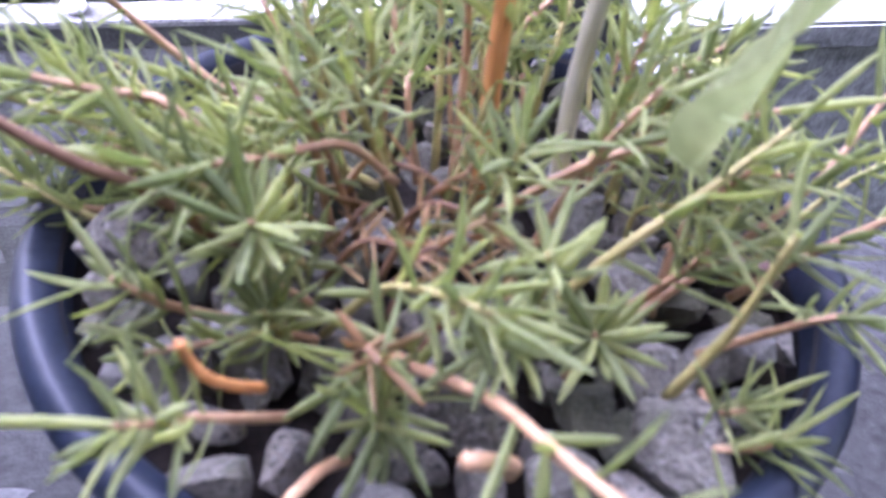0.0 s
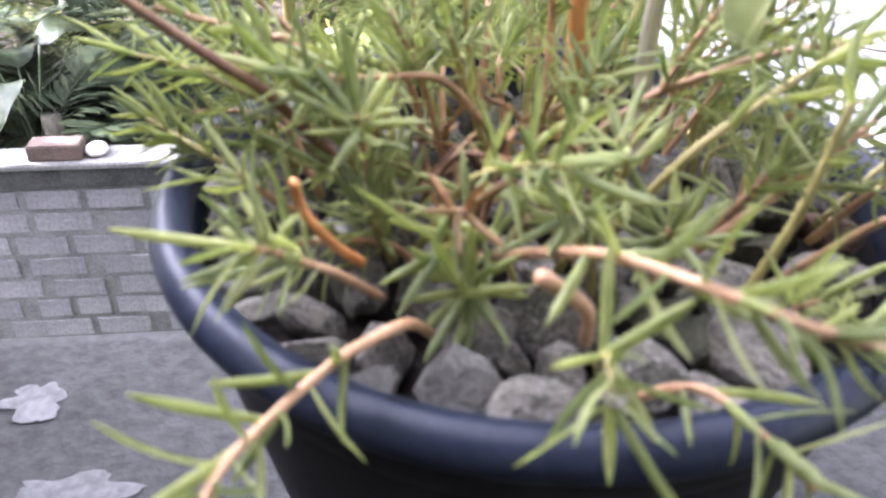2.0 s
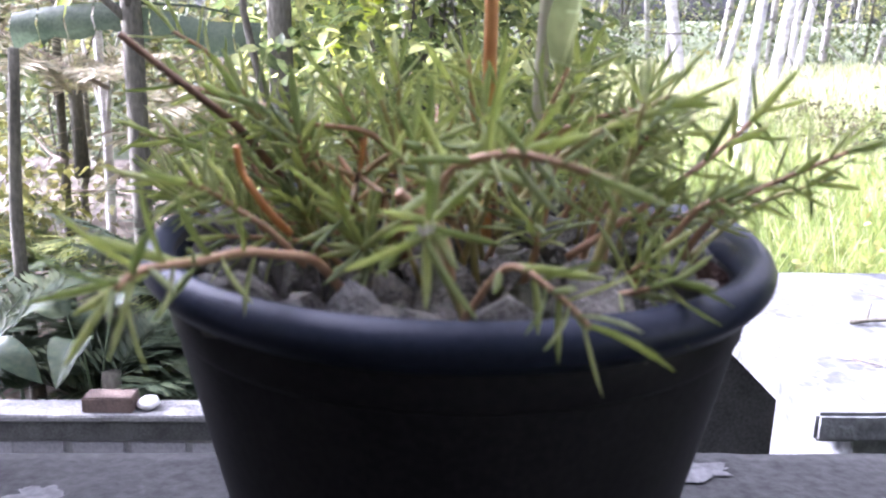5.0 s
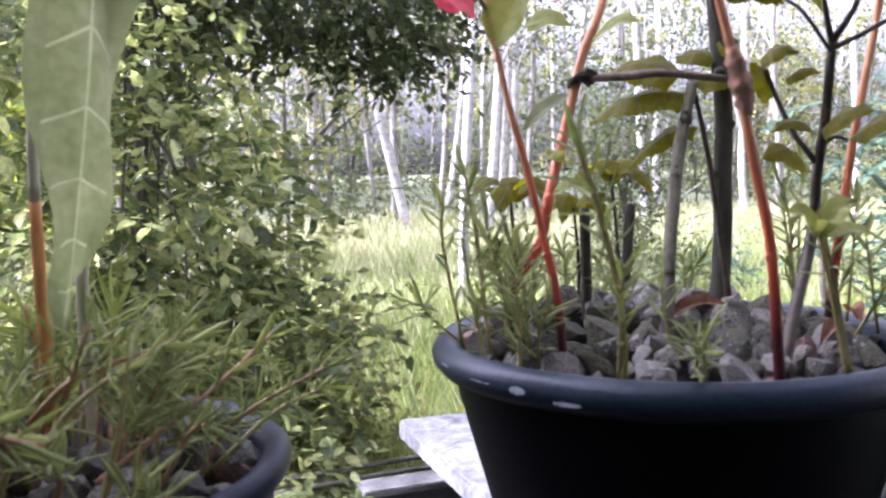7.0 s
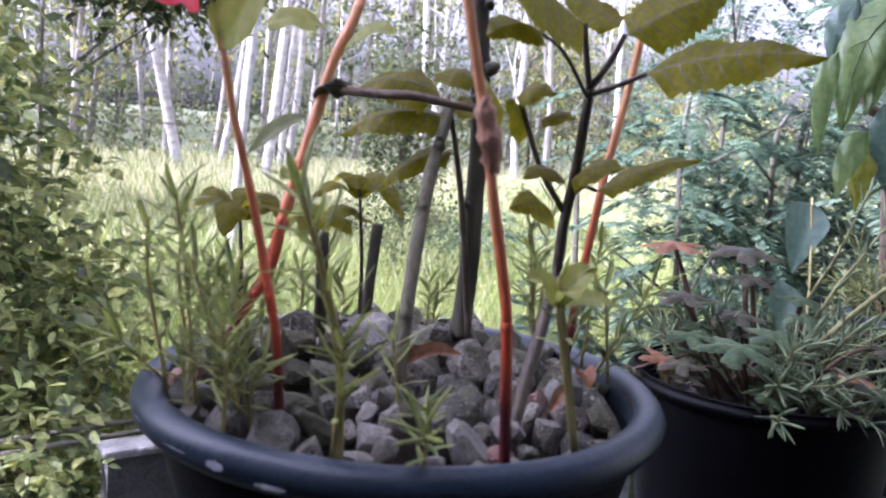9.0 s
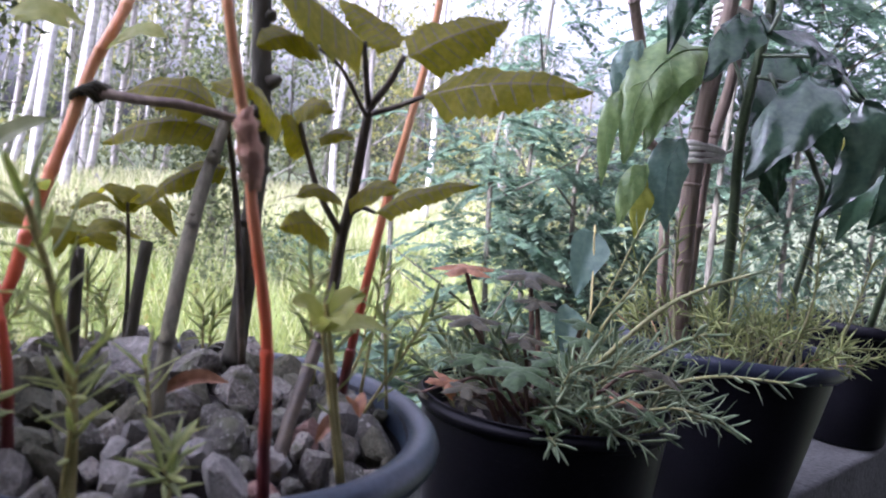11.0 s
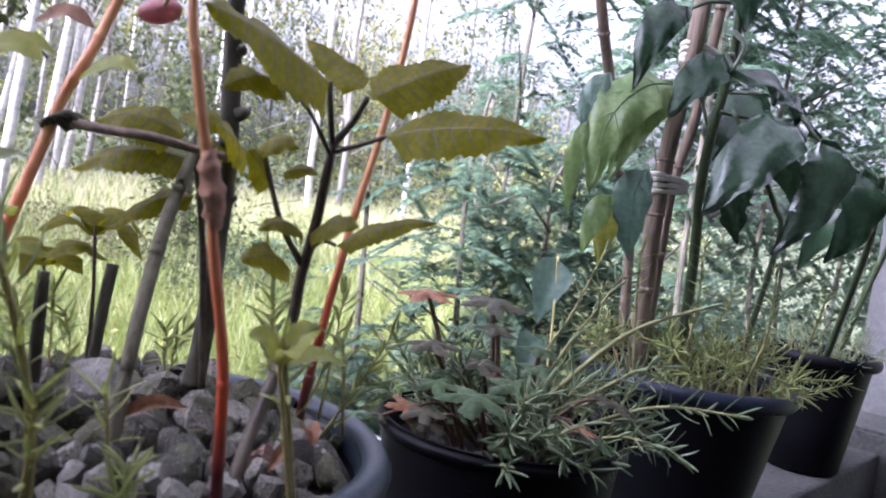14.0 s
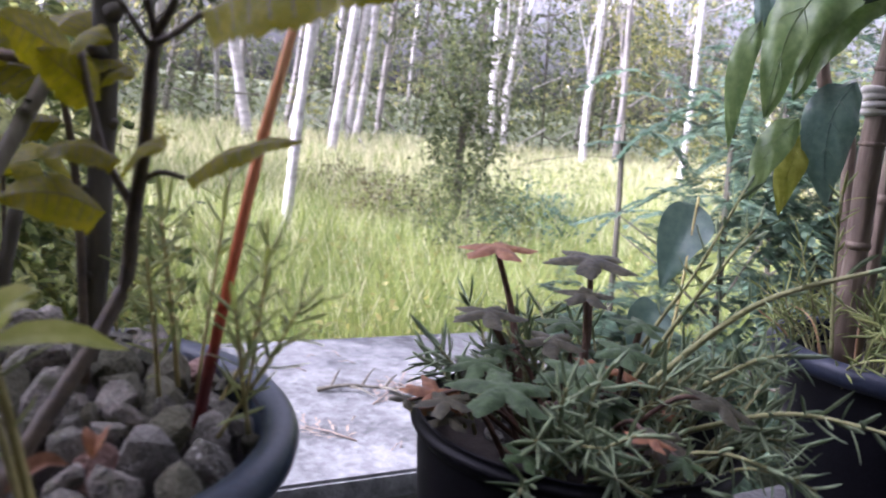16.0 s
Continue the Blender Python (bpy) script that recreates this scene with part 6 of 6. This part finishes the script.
# broad dark leaves by the wall
for k, (x, y, z) in enumerate(((-2.0, 3.55, -1.45), (-2.35, 3.6, -1.3), (-1.05, 3.6, -1.5), (-2.7, 3.7, -1.35), (-1.75, 3.75, -1.2), (-2.9, 3.5, -1.5))):
    rb = random.Random(300 + k)
    herb = thing("arum", "clump of broad glossy dark green leaves by the wall", "plant", (x, y, z - 0.5), "arum clumps")
    for q in range(4):
        a = rb.uniform(0, 6.28)
        d = Vector((math.cos(a), math.sin(a), 0))
        top = d * rb.uniform(0.1, 0.2) + Vector((0, 0, rb.uniform(0.4, 0.62)))
        stem_of(herb, [(0, 0, -0.1), top * 0.5, top], 0.008, 0.005, M_STEM_DARKGREEN)
        big_leaf(herb, [top, top + d * 0.12 + Vector((0, 0, 0.05)), top + d * 0.24, top + d * 0.36 - Vector((0, 0, 0.1))], 0.1, (-d.x * 0.2, -0.3, 1), M_FROND, 0.65, fold=0.15)
# banana leaves across the grove
banana = thing("banana_plant", "banana plant with a long torn arching leaf", "plant", (-2.4, 4.5, -1.9), "banana plants")
ZB = Vector((-2.4, 4.9, -1.9))
stem_of(banana, [(-2.4, 4.9, -2.05), (-2.42, 4.9, -0.9), (-2.3, 4.85, 0.2)], 0.05, 0.03, M_BARK_DARK, "stem", "", ZB)
rbn = random.Random(77)
for k in range(9):
    u0, u1 = k / 9, (k + 0.94) / 9
    rows = []
    for u in (u0, (u0 + u1) / 2, u1):
        x, z = -2.35 + 1.42 * u, 0.36 + 0.09 * math.sin(math.pi * min(1, u * 1.15 + 0.1))
        low = 0.2 * (0.8 + 0.3 * rbn.random()) * (0.75 if k in (3, 5) else 1.0)
        rows.append([(x + 2.4, -0.02 + 4.6 - 4.5, z + 1.9), (x + 2.4, -0.07 + 4.6 - 4.5, z + 1.9 - low * 0.45), (x + 2.4 + 0.01, -0.05 + 4.6 - 4.5, z + 1.9 - low)])
    part("leaf_strip", Geo().sheet(rows), M_BANANA, banana, "hanging torn strip of a leaf")
part("midrib", Geo().tube([(0.05, 0.1, 2.25), (0.4, 0.1, 2.34), (0.75, 0.1, 2.36), (1.1, 0.1, 2.345), (1.47, 0.1, 2.27)], [0.014, 0.012, 0.01, 0.008, 0.004], 6), M_BANANA, banana)
big_leaf(banana, [Vector(p) - ZB for p in ((-2.4, 4.9, 0.15), (-2.75, 4.8, 0.6), (-3.1, 4.7, 0.7), (-3.5, 4.6, 0.45))], 0.16, (0, -0.3, 1), M_BANANA, 0.8, serrate=0.1, fold=-0.5, rib=M_BANANA)
big_leaf(banana, [Vector(p) - ZB for p in ((-2.2, 4.95, 0.2), (-1.9, 5.1, 0.9), (-1.7, 5.2, 1.2), (-1.4, 5.3, 1.25))], 0.13, (-0.3, -0.5, 0.8), M_YELLOW, 0.8, serrate=0.1, fold=-0.4, rib=M_STEM_GREEN)
yellow = thing("banana_plant", "banana plant with yellow-green backlit leaves", "plant", (-0.6, 6.2, -1.95), "banana plants")
ZY = Vector((-0.6, 6.2, -1.95))
stem_of(yellow, [(-0.6, 6.2, -2.1), (-0.62, 6.2, -0.8), (-0.65, 6.1, 0.1)], 0.06, 0.03, M_STEM_GREEN, "stem", "", ZY)
for line in (((-0.65, 6.1, 0.1), (-0.72, 6.0, 0.6), (-0.75, 5.95, 0.9), (-0.7, 5.9, 1.2)), ((-0.65, 6.1, 0.1), (-0.45, 6.0, 0.5), (-0.35, 5.9, 0.6), (-0.25, 5.8, 0.45))):
    big_leaf(yellow, [Vector(p) - ZY for p in line], 0.12, (0.2, -1, 0.2), M_YELLOW, 0.8, serrate=0.08, fold=0.2, rib=M_STEM_GREEN)
# fallen and dead branches in the grove
for k in range(22):
    rb = random.Random(400 + k)
    p = Vector((rb.uniform(-3.2, 0.6), rb.uniform(4.8, 7.5), rb.uniform(-1.6, 0.3)))
    a = rb.uniform(0, 3.14)
    d = Vector((math.cos(a), math.sin(a) * 0.5, rb.uniform(-0.5, 0.5))) * rb.uniform(0.4, 1.2)
    g = Geo().tube(smooth_path([p - p, d * 0.5 + Vector((0, 0, rb.uniform(-0.08, 0.08))), d], 3), taper(rb.uniform(0.008, 0.018), 0.003, 7), 5)
    for s in range(4):
        q = d * rb.uniform(0.2, 0.9)
        g.tube([q, q + Vector((rb.gauss(0, 0.2), rb.gauss(0, 0.1), rb.gauss(0, 0.2)))], [0.005, 0.0015], 4)
    thing("dead_branch", "bare grey branch tangled in the grove", "branch", tuple(p), "dead branches", g, M_TWIG)

# feathery trees beside the balcony
for k, (x, y, zs, n, L) in enumerate(((4.7, 3.3, (-1.7, 0.9), 200, 0.75), (5.6, 3.2, (-1.7, 0.5), 200, 0.7), (6.7, 3.7, (-1.7, 0.9), 200, 0.8), (4.3, 3.9, (-1.8, -0.7), 110, 0.6), (5.6, 2.3, (-1.4, 3.0), 200, 0.85), (6.8, 2.6, (-1.2, 3.6), 190, 0.9), (5.9, 3.9, (-0.6, 3.2), 130, 0.8), (7.4, 1.2, (-1.4, 3.2), 170, 0.9), (6.3, 1.8, (0.6, 4.0), 140, 0.95), (5.0, 1.75, (1.2, 3.0), 70, 0.8), (8.6, 2.4, (0.0, 4.6), 140, 1.1), (7.6, 3.6, (0.6, 4.4), 120, 1.0))):
    rf = random.Random(500 + k)
    t = thing("tree", "feathery tree with fine pinnate blue-green leaves", "tree", (x, y, -2.0), "feathery trees")
    part("trunk", Geo().tube(smooth_path([(0, 0, -0.2), (0.06, 0, 1.2), (0, 0.05, 2.5), (0.05, 0, zs[1] + 2.3)], 4), taper(0.03, 0.012, 13), 8), M_BARK_DARK, t)
    g = Geo()
    for q in range(n):
        a, z = rf.uniform(0, 6.283), rf.uniform(zs[0], zs[1]) + 2.0
        r = rf.uniform(0.05, 0.85) * rf.uniform(0.3, 1)
        frond(g, (r * math.cos(a), r * math.sin(a), z), (math.cos(a + rf.gauss(0, 0.9)), math.sin(a + rf.gauss(0, 0.9)), rf.uniform(-0.6, 1.0)), L * rf.uniform(0.35, 0.8), 14, 0.105, 0.045, rf, rf.uniform(0.2, 0.9), 0.2)
    for q in range(9):
        a, z = rf.uniform(0, 6.283), rf.uniform(zs[0], zs[1]) + 1.8
        part("limb", Geo().tube([(0, 0, z), (0.4 * math.cos(a), 0.4 * math.sin(a), z + 0.25), (0.85 * math.cos(a), 0.85 * math.sin(a), z + rf.uniform(0.2, 0.6))], [0.012, 0.008, 0.003], 5), M_BARK_DARK, t)
    part("crown", g, M_LEAF_BLUE, t)

# meadow shrubs
tree("small dark green tree standing in the meadow", (7.9, 12.2, -1.5), (8.0, 12.2, 0.6), 0.1, 0.05, M_BARK_DARK,
     [((7.9, 12.1, 0.0), (0.55, 0.5, 0.7), 1300, 0.13), ((7.7, 12.1, 0.9), (0.65, 0.5, 0.6), 1000, 0.13), ((8.2, 12.2, -1.1), (0.7, 0.4, 0.4), 900, 0.12), ((8.1, 12.3, 1.9), (0.8, 0.5, 0.6), 900, 0.13)], M_LEAF, 8, 7)
for k, (x, y, w, h, m) in enumerate(((6.4, 11.7, 0.9, 0.35, M_LEAF_BROWN), (6.7, 14.2, 1.0, 0.4, M_LEAF_BROWN), (7.1, 10.4, 0.9, 0.8, M_LEAF), (6.5, 9.1, 0.75, 0.62, M_LEAF), (7.9, 9.8, 0.7, 0.6, M_LEAF_BLUE), (9.6, 12.5, 0.8, 0.3, M_LEAF_MID), (3.0, 17.0, 1.0, 0.7, M_LEAF_LIGHT), (12.5, 15, 1.1, 0.5, M_LEAF_MID))):
    gz = ground_z(y)
    tree("low twiggy shrub in the long grass", (x, y, gz), (x, y, gz + h), 0.03, 0.015, M_BARK_DARK, [((x, y, gz + h), (w, w * 0.6, h), 900, 0.1)], m, 6, 600 + k, "meadow shrubs", name="shrub")

NEAR_TREES = ((9.0, 4.2, -0.6, 1.4, 1.3, M_LEAF_MID),
        (11.0, 2.6, 0.2, 1.8, 2.0, M_LEAF_BLUE),
        (10.5, 6.3, 0.0, 1.7, 1.6, M_LEAF_MID),
        (13.0, 5.0, 1.0, 2.2, 2.6, M_LEAF),
        (8.6, 0.9, 0.3, 1.6, 2.2, M_LEAF_BLUE),
        (12.0, 9.0, 0.4, 1.8, 1.8, M_LEAF_LIGHT),
        (15.5, 8.0, 1.6, 2.4, 3.0, M_LEAF),
        (16.0, 12.5, 1.5, 2.0, 2.8, M_LEAF_BLUE),
        (11.5, 0.6, 2.0, 2.2, 2.6, M_LEAF_BLUE),
        (17.0, 4.0, 2.5, 3.0, 3.5, M_LEAF_MID),
        (20.0, 13.0, 2.0, 2.6, 3.0, M_LEAF),
        (7.4, 2.5, -1.1, 1.0, 0.7, M_LEAF_BLUE),
        (8.8, 3.0, -1.0, 1.2, 0.8, M_LEAF_BLUE),
        (10.2, 3.7, -0.9, 1.4, 0.9, M_LEAF_BLUE),)
EDGE_TREES = ((6.2, 1.6, -1.0, 0.9, 0.8, M_LEAF_BLUE),
        (9.6, 1.6, 1.6, 1.7, 1.6, M_LEAF_BLUE),
        (12.5, 2.0, 1.2, 2.0, 2.0, M_LEAF_BLUE),
        (10.5, 0.4, 0.2, 1.6, 1.8, M_LEAF_BLUE),)
for k, (x, y, z, w, h, m) in enumerate(NEAR_TREES + EDGE_TREES):
    gz = ground_z(y)
    tree("leafy young tree beside the meadow", (x, y, gz), (x + 0.1, y, z + h * 0.6), 0.05, 0.025, M_BARK_DARK, [((x, y, z), (w, w * 0.8, h), 2300, 0.105)], m, 6, 900 + k, "trees beside the meadow")

# rubber trees along the edge of the meadow
RUBBER = ((4.36, 10.9, 0.09, 0.05), (7.7, 24.2, 0.2, -0.24), (9.0, 21.1, 0.17, 0.1), (11.7, 26.3, 0.15, 0.06), (9.6, 26.4, 0.15, 0.16), (12.2, 26.9, 0.16, 0.05), (15.1, 22.5, 0.14, -0.03), (19.3, 22.9, 0.16, 0.0),
          (18.6, 27.0, 0.16, 0.03), (19.8, 18.7, 0.13, -0.04), (8.2, 27.5, 0.14, 0.02), (11.4, 32.0, 0.17, 0.1), (14.5, 30.0, 0.16, 0.05), (6.0, 30.0, 0.15, -0.05), (17.0, 31.0, 0.16, 0.08), (22.5, 25.0, 0.16, -0.05), (24.0, 19.0, 0.15, 0.03), (5.0, 26.0, 0.12, 0.06))
for k, (x, y, r, lean) in enumerate(RUBBER):
    r *= 0.85
    rr = random.Random(700 + k)
    z, h = ground_z(y), 9 + rr.uniform(-1, 2)
    tree("tall pale-barked rubber tree at the meadow's edge" if abs(lean) < 0.2 else "pale rubber tree leaning hard to one side", (x, y, z), (x + lean * h, y + rr.uniform(-0.5, 0.5), z + h), r, r * 0.7, M_BARK_WHITE if k < 10 else M_BARK_GREY,
         [((x + lean * 7, y, z + 7.5), (2.4, 2.0, 2.0), 420, 0.2)] if k else [((x + lean * 9, y, z + 9.5), (1.5, 1.5, 1.2), 200, 0.15)], M_LEAF if k % 3 else M_LEAF_LIGHT, 5, 700 + k, "rubber trees")

# the wood beyond
far_leaves, far_light, brush = Geo(), Geo(), Geo()
rw = random.Random(99)
for k in range(150):
    y = rw.uniform(28, 62)
    x = rw.uniform(-0.55, 1.35) * y
    if k < 26:
        y, x = rw.uniform(16, 30), 0
        x = rw.uniform(-0.7, 0.06) * y
    z, h, r = ground_z(y), rw.uniform(8, 13), rw.uniform(0.04, 0.14)
    lean = rw.gauss(0, 0.1)
    thing("tree", "thin pale trunk of a tree deep in the wood", "tree", group="trees of the wood", material=(M_BARK_WHITE, M_BARK_GREY, M_BARK_DARK, M_BARK_GREY, M_BARK_DARK)[k % 5], geo=Geo().tube([(x, y, z - 0.2), (x + lean * h * 0.5 + rw.uniform(-0.15, 0.15), y, z + h * 0.5), (x + lean * h, y, z + h)], [r, r * 0.85, r * 0.6], 7).tube([(x + lean * h * 0.35, y, z + h * 0.36), (x + lean * h * 0.5 + rw.uniform(-1.2, 1.2), y, z + h * 0.6), (x + lean * h + rw.uniform(-2, 2), y, z + h * 0.9)], [r * 0.6, r * 0.45, r * 0.3], 6))
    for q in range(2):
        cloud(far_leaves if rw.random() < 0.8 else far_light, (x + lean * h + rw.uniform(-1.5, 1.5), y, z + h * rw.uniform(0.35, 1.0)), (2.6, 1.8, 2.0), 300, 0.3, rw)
for k in range(170):
    y = rw.uniform(44, 75)
    x = rw.uniform(-0.75, 1.4) * y
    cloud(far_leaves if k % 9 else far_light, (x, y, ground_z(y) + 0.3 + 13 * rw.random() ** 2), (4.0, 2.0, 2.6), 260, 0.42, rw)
for k in range(190):
    y = rw.uniform(26, 44)
    x = rw.uniform(-0.5, 1.35) * y
    if k < 60:
        y = rw.uniform(11, 24)
        x = rw.uniform(-0.95, 0.0) * y
    z = ground_z(y)
    h = rw.uniform(0.8, 2.6)
    cloud(brush if k % 6 else far_light, (x, y, z + h * 0.5), (rw.uniform(1.0, 2.4), 1.0, h), 230, 0.24, rw)
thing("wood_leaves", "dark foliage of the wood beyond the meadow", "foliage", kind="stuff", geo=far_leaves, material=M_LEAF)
# paler sprays for sunlit leaves: the sun is put into their colour
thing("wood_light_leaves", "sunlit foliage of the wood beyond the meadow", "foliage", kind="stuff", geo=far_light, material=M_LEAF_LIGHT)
thing("underbrush", "dense dark underbrush below the trees", "undergrowth", kind="stuff", geo=brush, material=M_LEAF)

# bare branches tangled in the wood
pale_twigs, dark_twigs = Geo(), Geo()
rz = random.Random(444)
for k in range(900):
    y = rz.uniform(21, 46)
    x = rz.uniform(-0.35, 1.3) * y
    p = Vector((x, y, ground_z(y) + 9 * rz.random() ** 1.3))
    d = Vector((rz.gauss(0, 1), rz.gauss(0, 0.4), rz.gauss(0.35, 0.6))).normalized() * rz.uniform(0.8, 3.2)
    r = rz.uniform(0.012, 0.04)
    (pale_twigs if k % 3 == 0 else dark_twigs).tube([p, p + d * 0.5 + Vector((rz.gauss(0, 0.15), 0, rz.gauss(0, 0.15))), p + d], [r, r * 0.7, r * 0.3], 4, False)
thing("pale_branches", "pale bare branches tangled among the far trunks", "branches", kind="stuff", geo=pale_twigs, material=M_BARK_GREY)
thing("dark_branches", "dark bare branches tangled among the far trunks", "branches", kind="stuff", geo=dark_twigs, material=M_BARK_DARK)

# weeds
weeds = Geo()
rq = random.Random(321)
for k in range(110):
    y = rq.uniform(4.4, 9.5)
    x = rq.uniform(0.5, 1.1) * y + rq.uniform(-1.6, 1.2)
    cloud(weeds, (x, y, ground_z(y) + 0.22), (rq.uniform(0.2, 0.45), 0.3, rq.uniform(0.15, 0.32)), 60, rq.uniform(0.07, 0.12), rq)
thing("weeds", "broad-leaved green weeds among the near grass", "weeds", kind="stuff", geo=weeds, material=M_LEAF_LIGHT)

# grass
grass, glare_blades = Geo(), Geo()
rg = random.Random(123)
for k in range(85000):
    y = 4.2 + 24 * rg.random() ** 1.7
    x = rg.uniform(-0.02, 1.3) * y + rg.uniform(0.6, 3.2)
    if 1.0 < x < 3.3 and y < 4.2:
        continue
    z = ground_z(y) + 0.15 * noise.noise(Vector((x * 0.3, y * 0.3, 0)))
    tall = 0.55 + 0.45 * noise.noise(Vector((x * 0.5, y * 0.5, 5)))
    h = rg.uniform(0.3, 0.75) * (0.7 + 0.6 * tall)
    a = rg.uniform(0, 6.28)
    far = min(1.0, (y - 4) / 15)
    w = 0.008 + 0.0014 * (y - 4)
    # pale blades grow commoner with distance: sun glare given as colour
    (glare_blades if rg.random() < 0.06 + 0.62 * far ** 1.6 else grass).leaf((x, y, z - 0.03), (rg.uniform(0.1, 0.7) * math.cos(a), rg.uniform(0.1, 0.7) * math.sin(a), 1), (math.cos(a + 1.5), math.sin(a + 1.5), 0.2), h, w)
for k in range(5000):
    x, y = rg.uniform(-0.2, 2.5), rg.uniform(3.7, 9)
    if 0.7 < x and y < 4.0:
        continue
    a = rg.uniform(0, 6.28)
    grass.leaf((x, y, ground_z(y) - 0.03), (0.5 * math.cos(a), 0.5 * math.sin(a), 1), (math.cos(a + 1.5), math.sin(a + 1.5), 0.2), rg.uniform(0.15, 0.5), 0.014)
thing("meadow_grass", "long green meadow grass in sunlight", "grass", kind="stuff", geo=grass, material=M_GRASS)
thing("pale_grass", "pale grass blades with sun glare put into their colour", "grass", kind="stuff", geo=glare_blades, material=M_GLARE_GRASS)
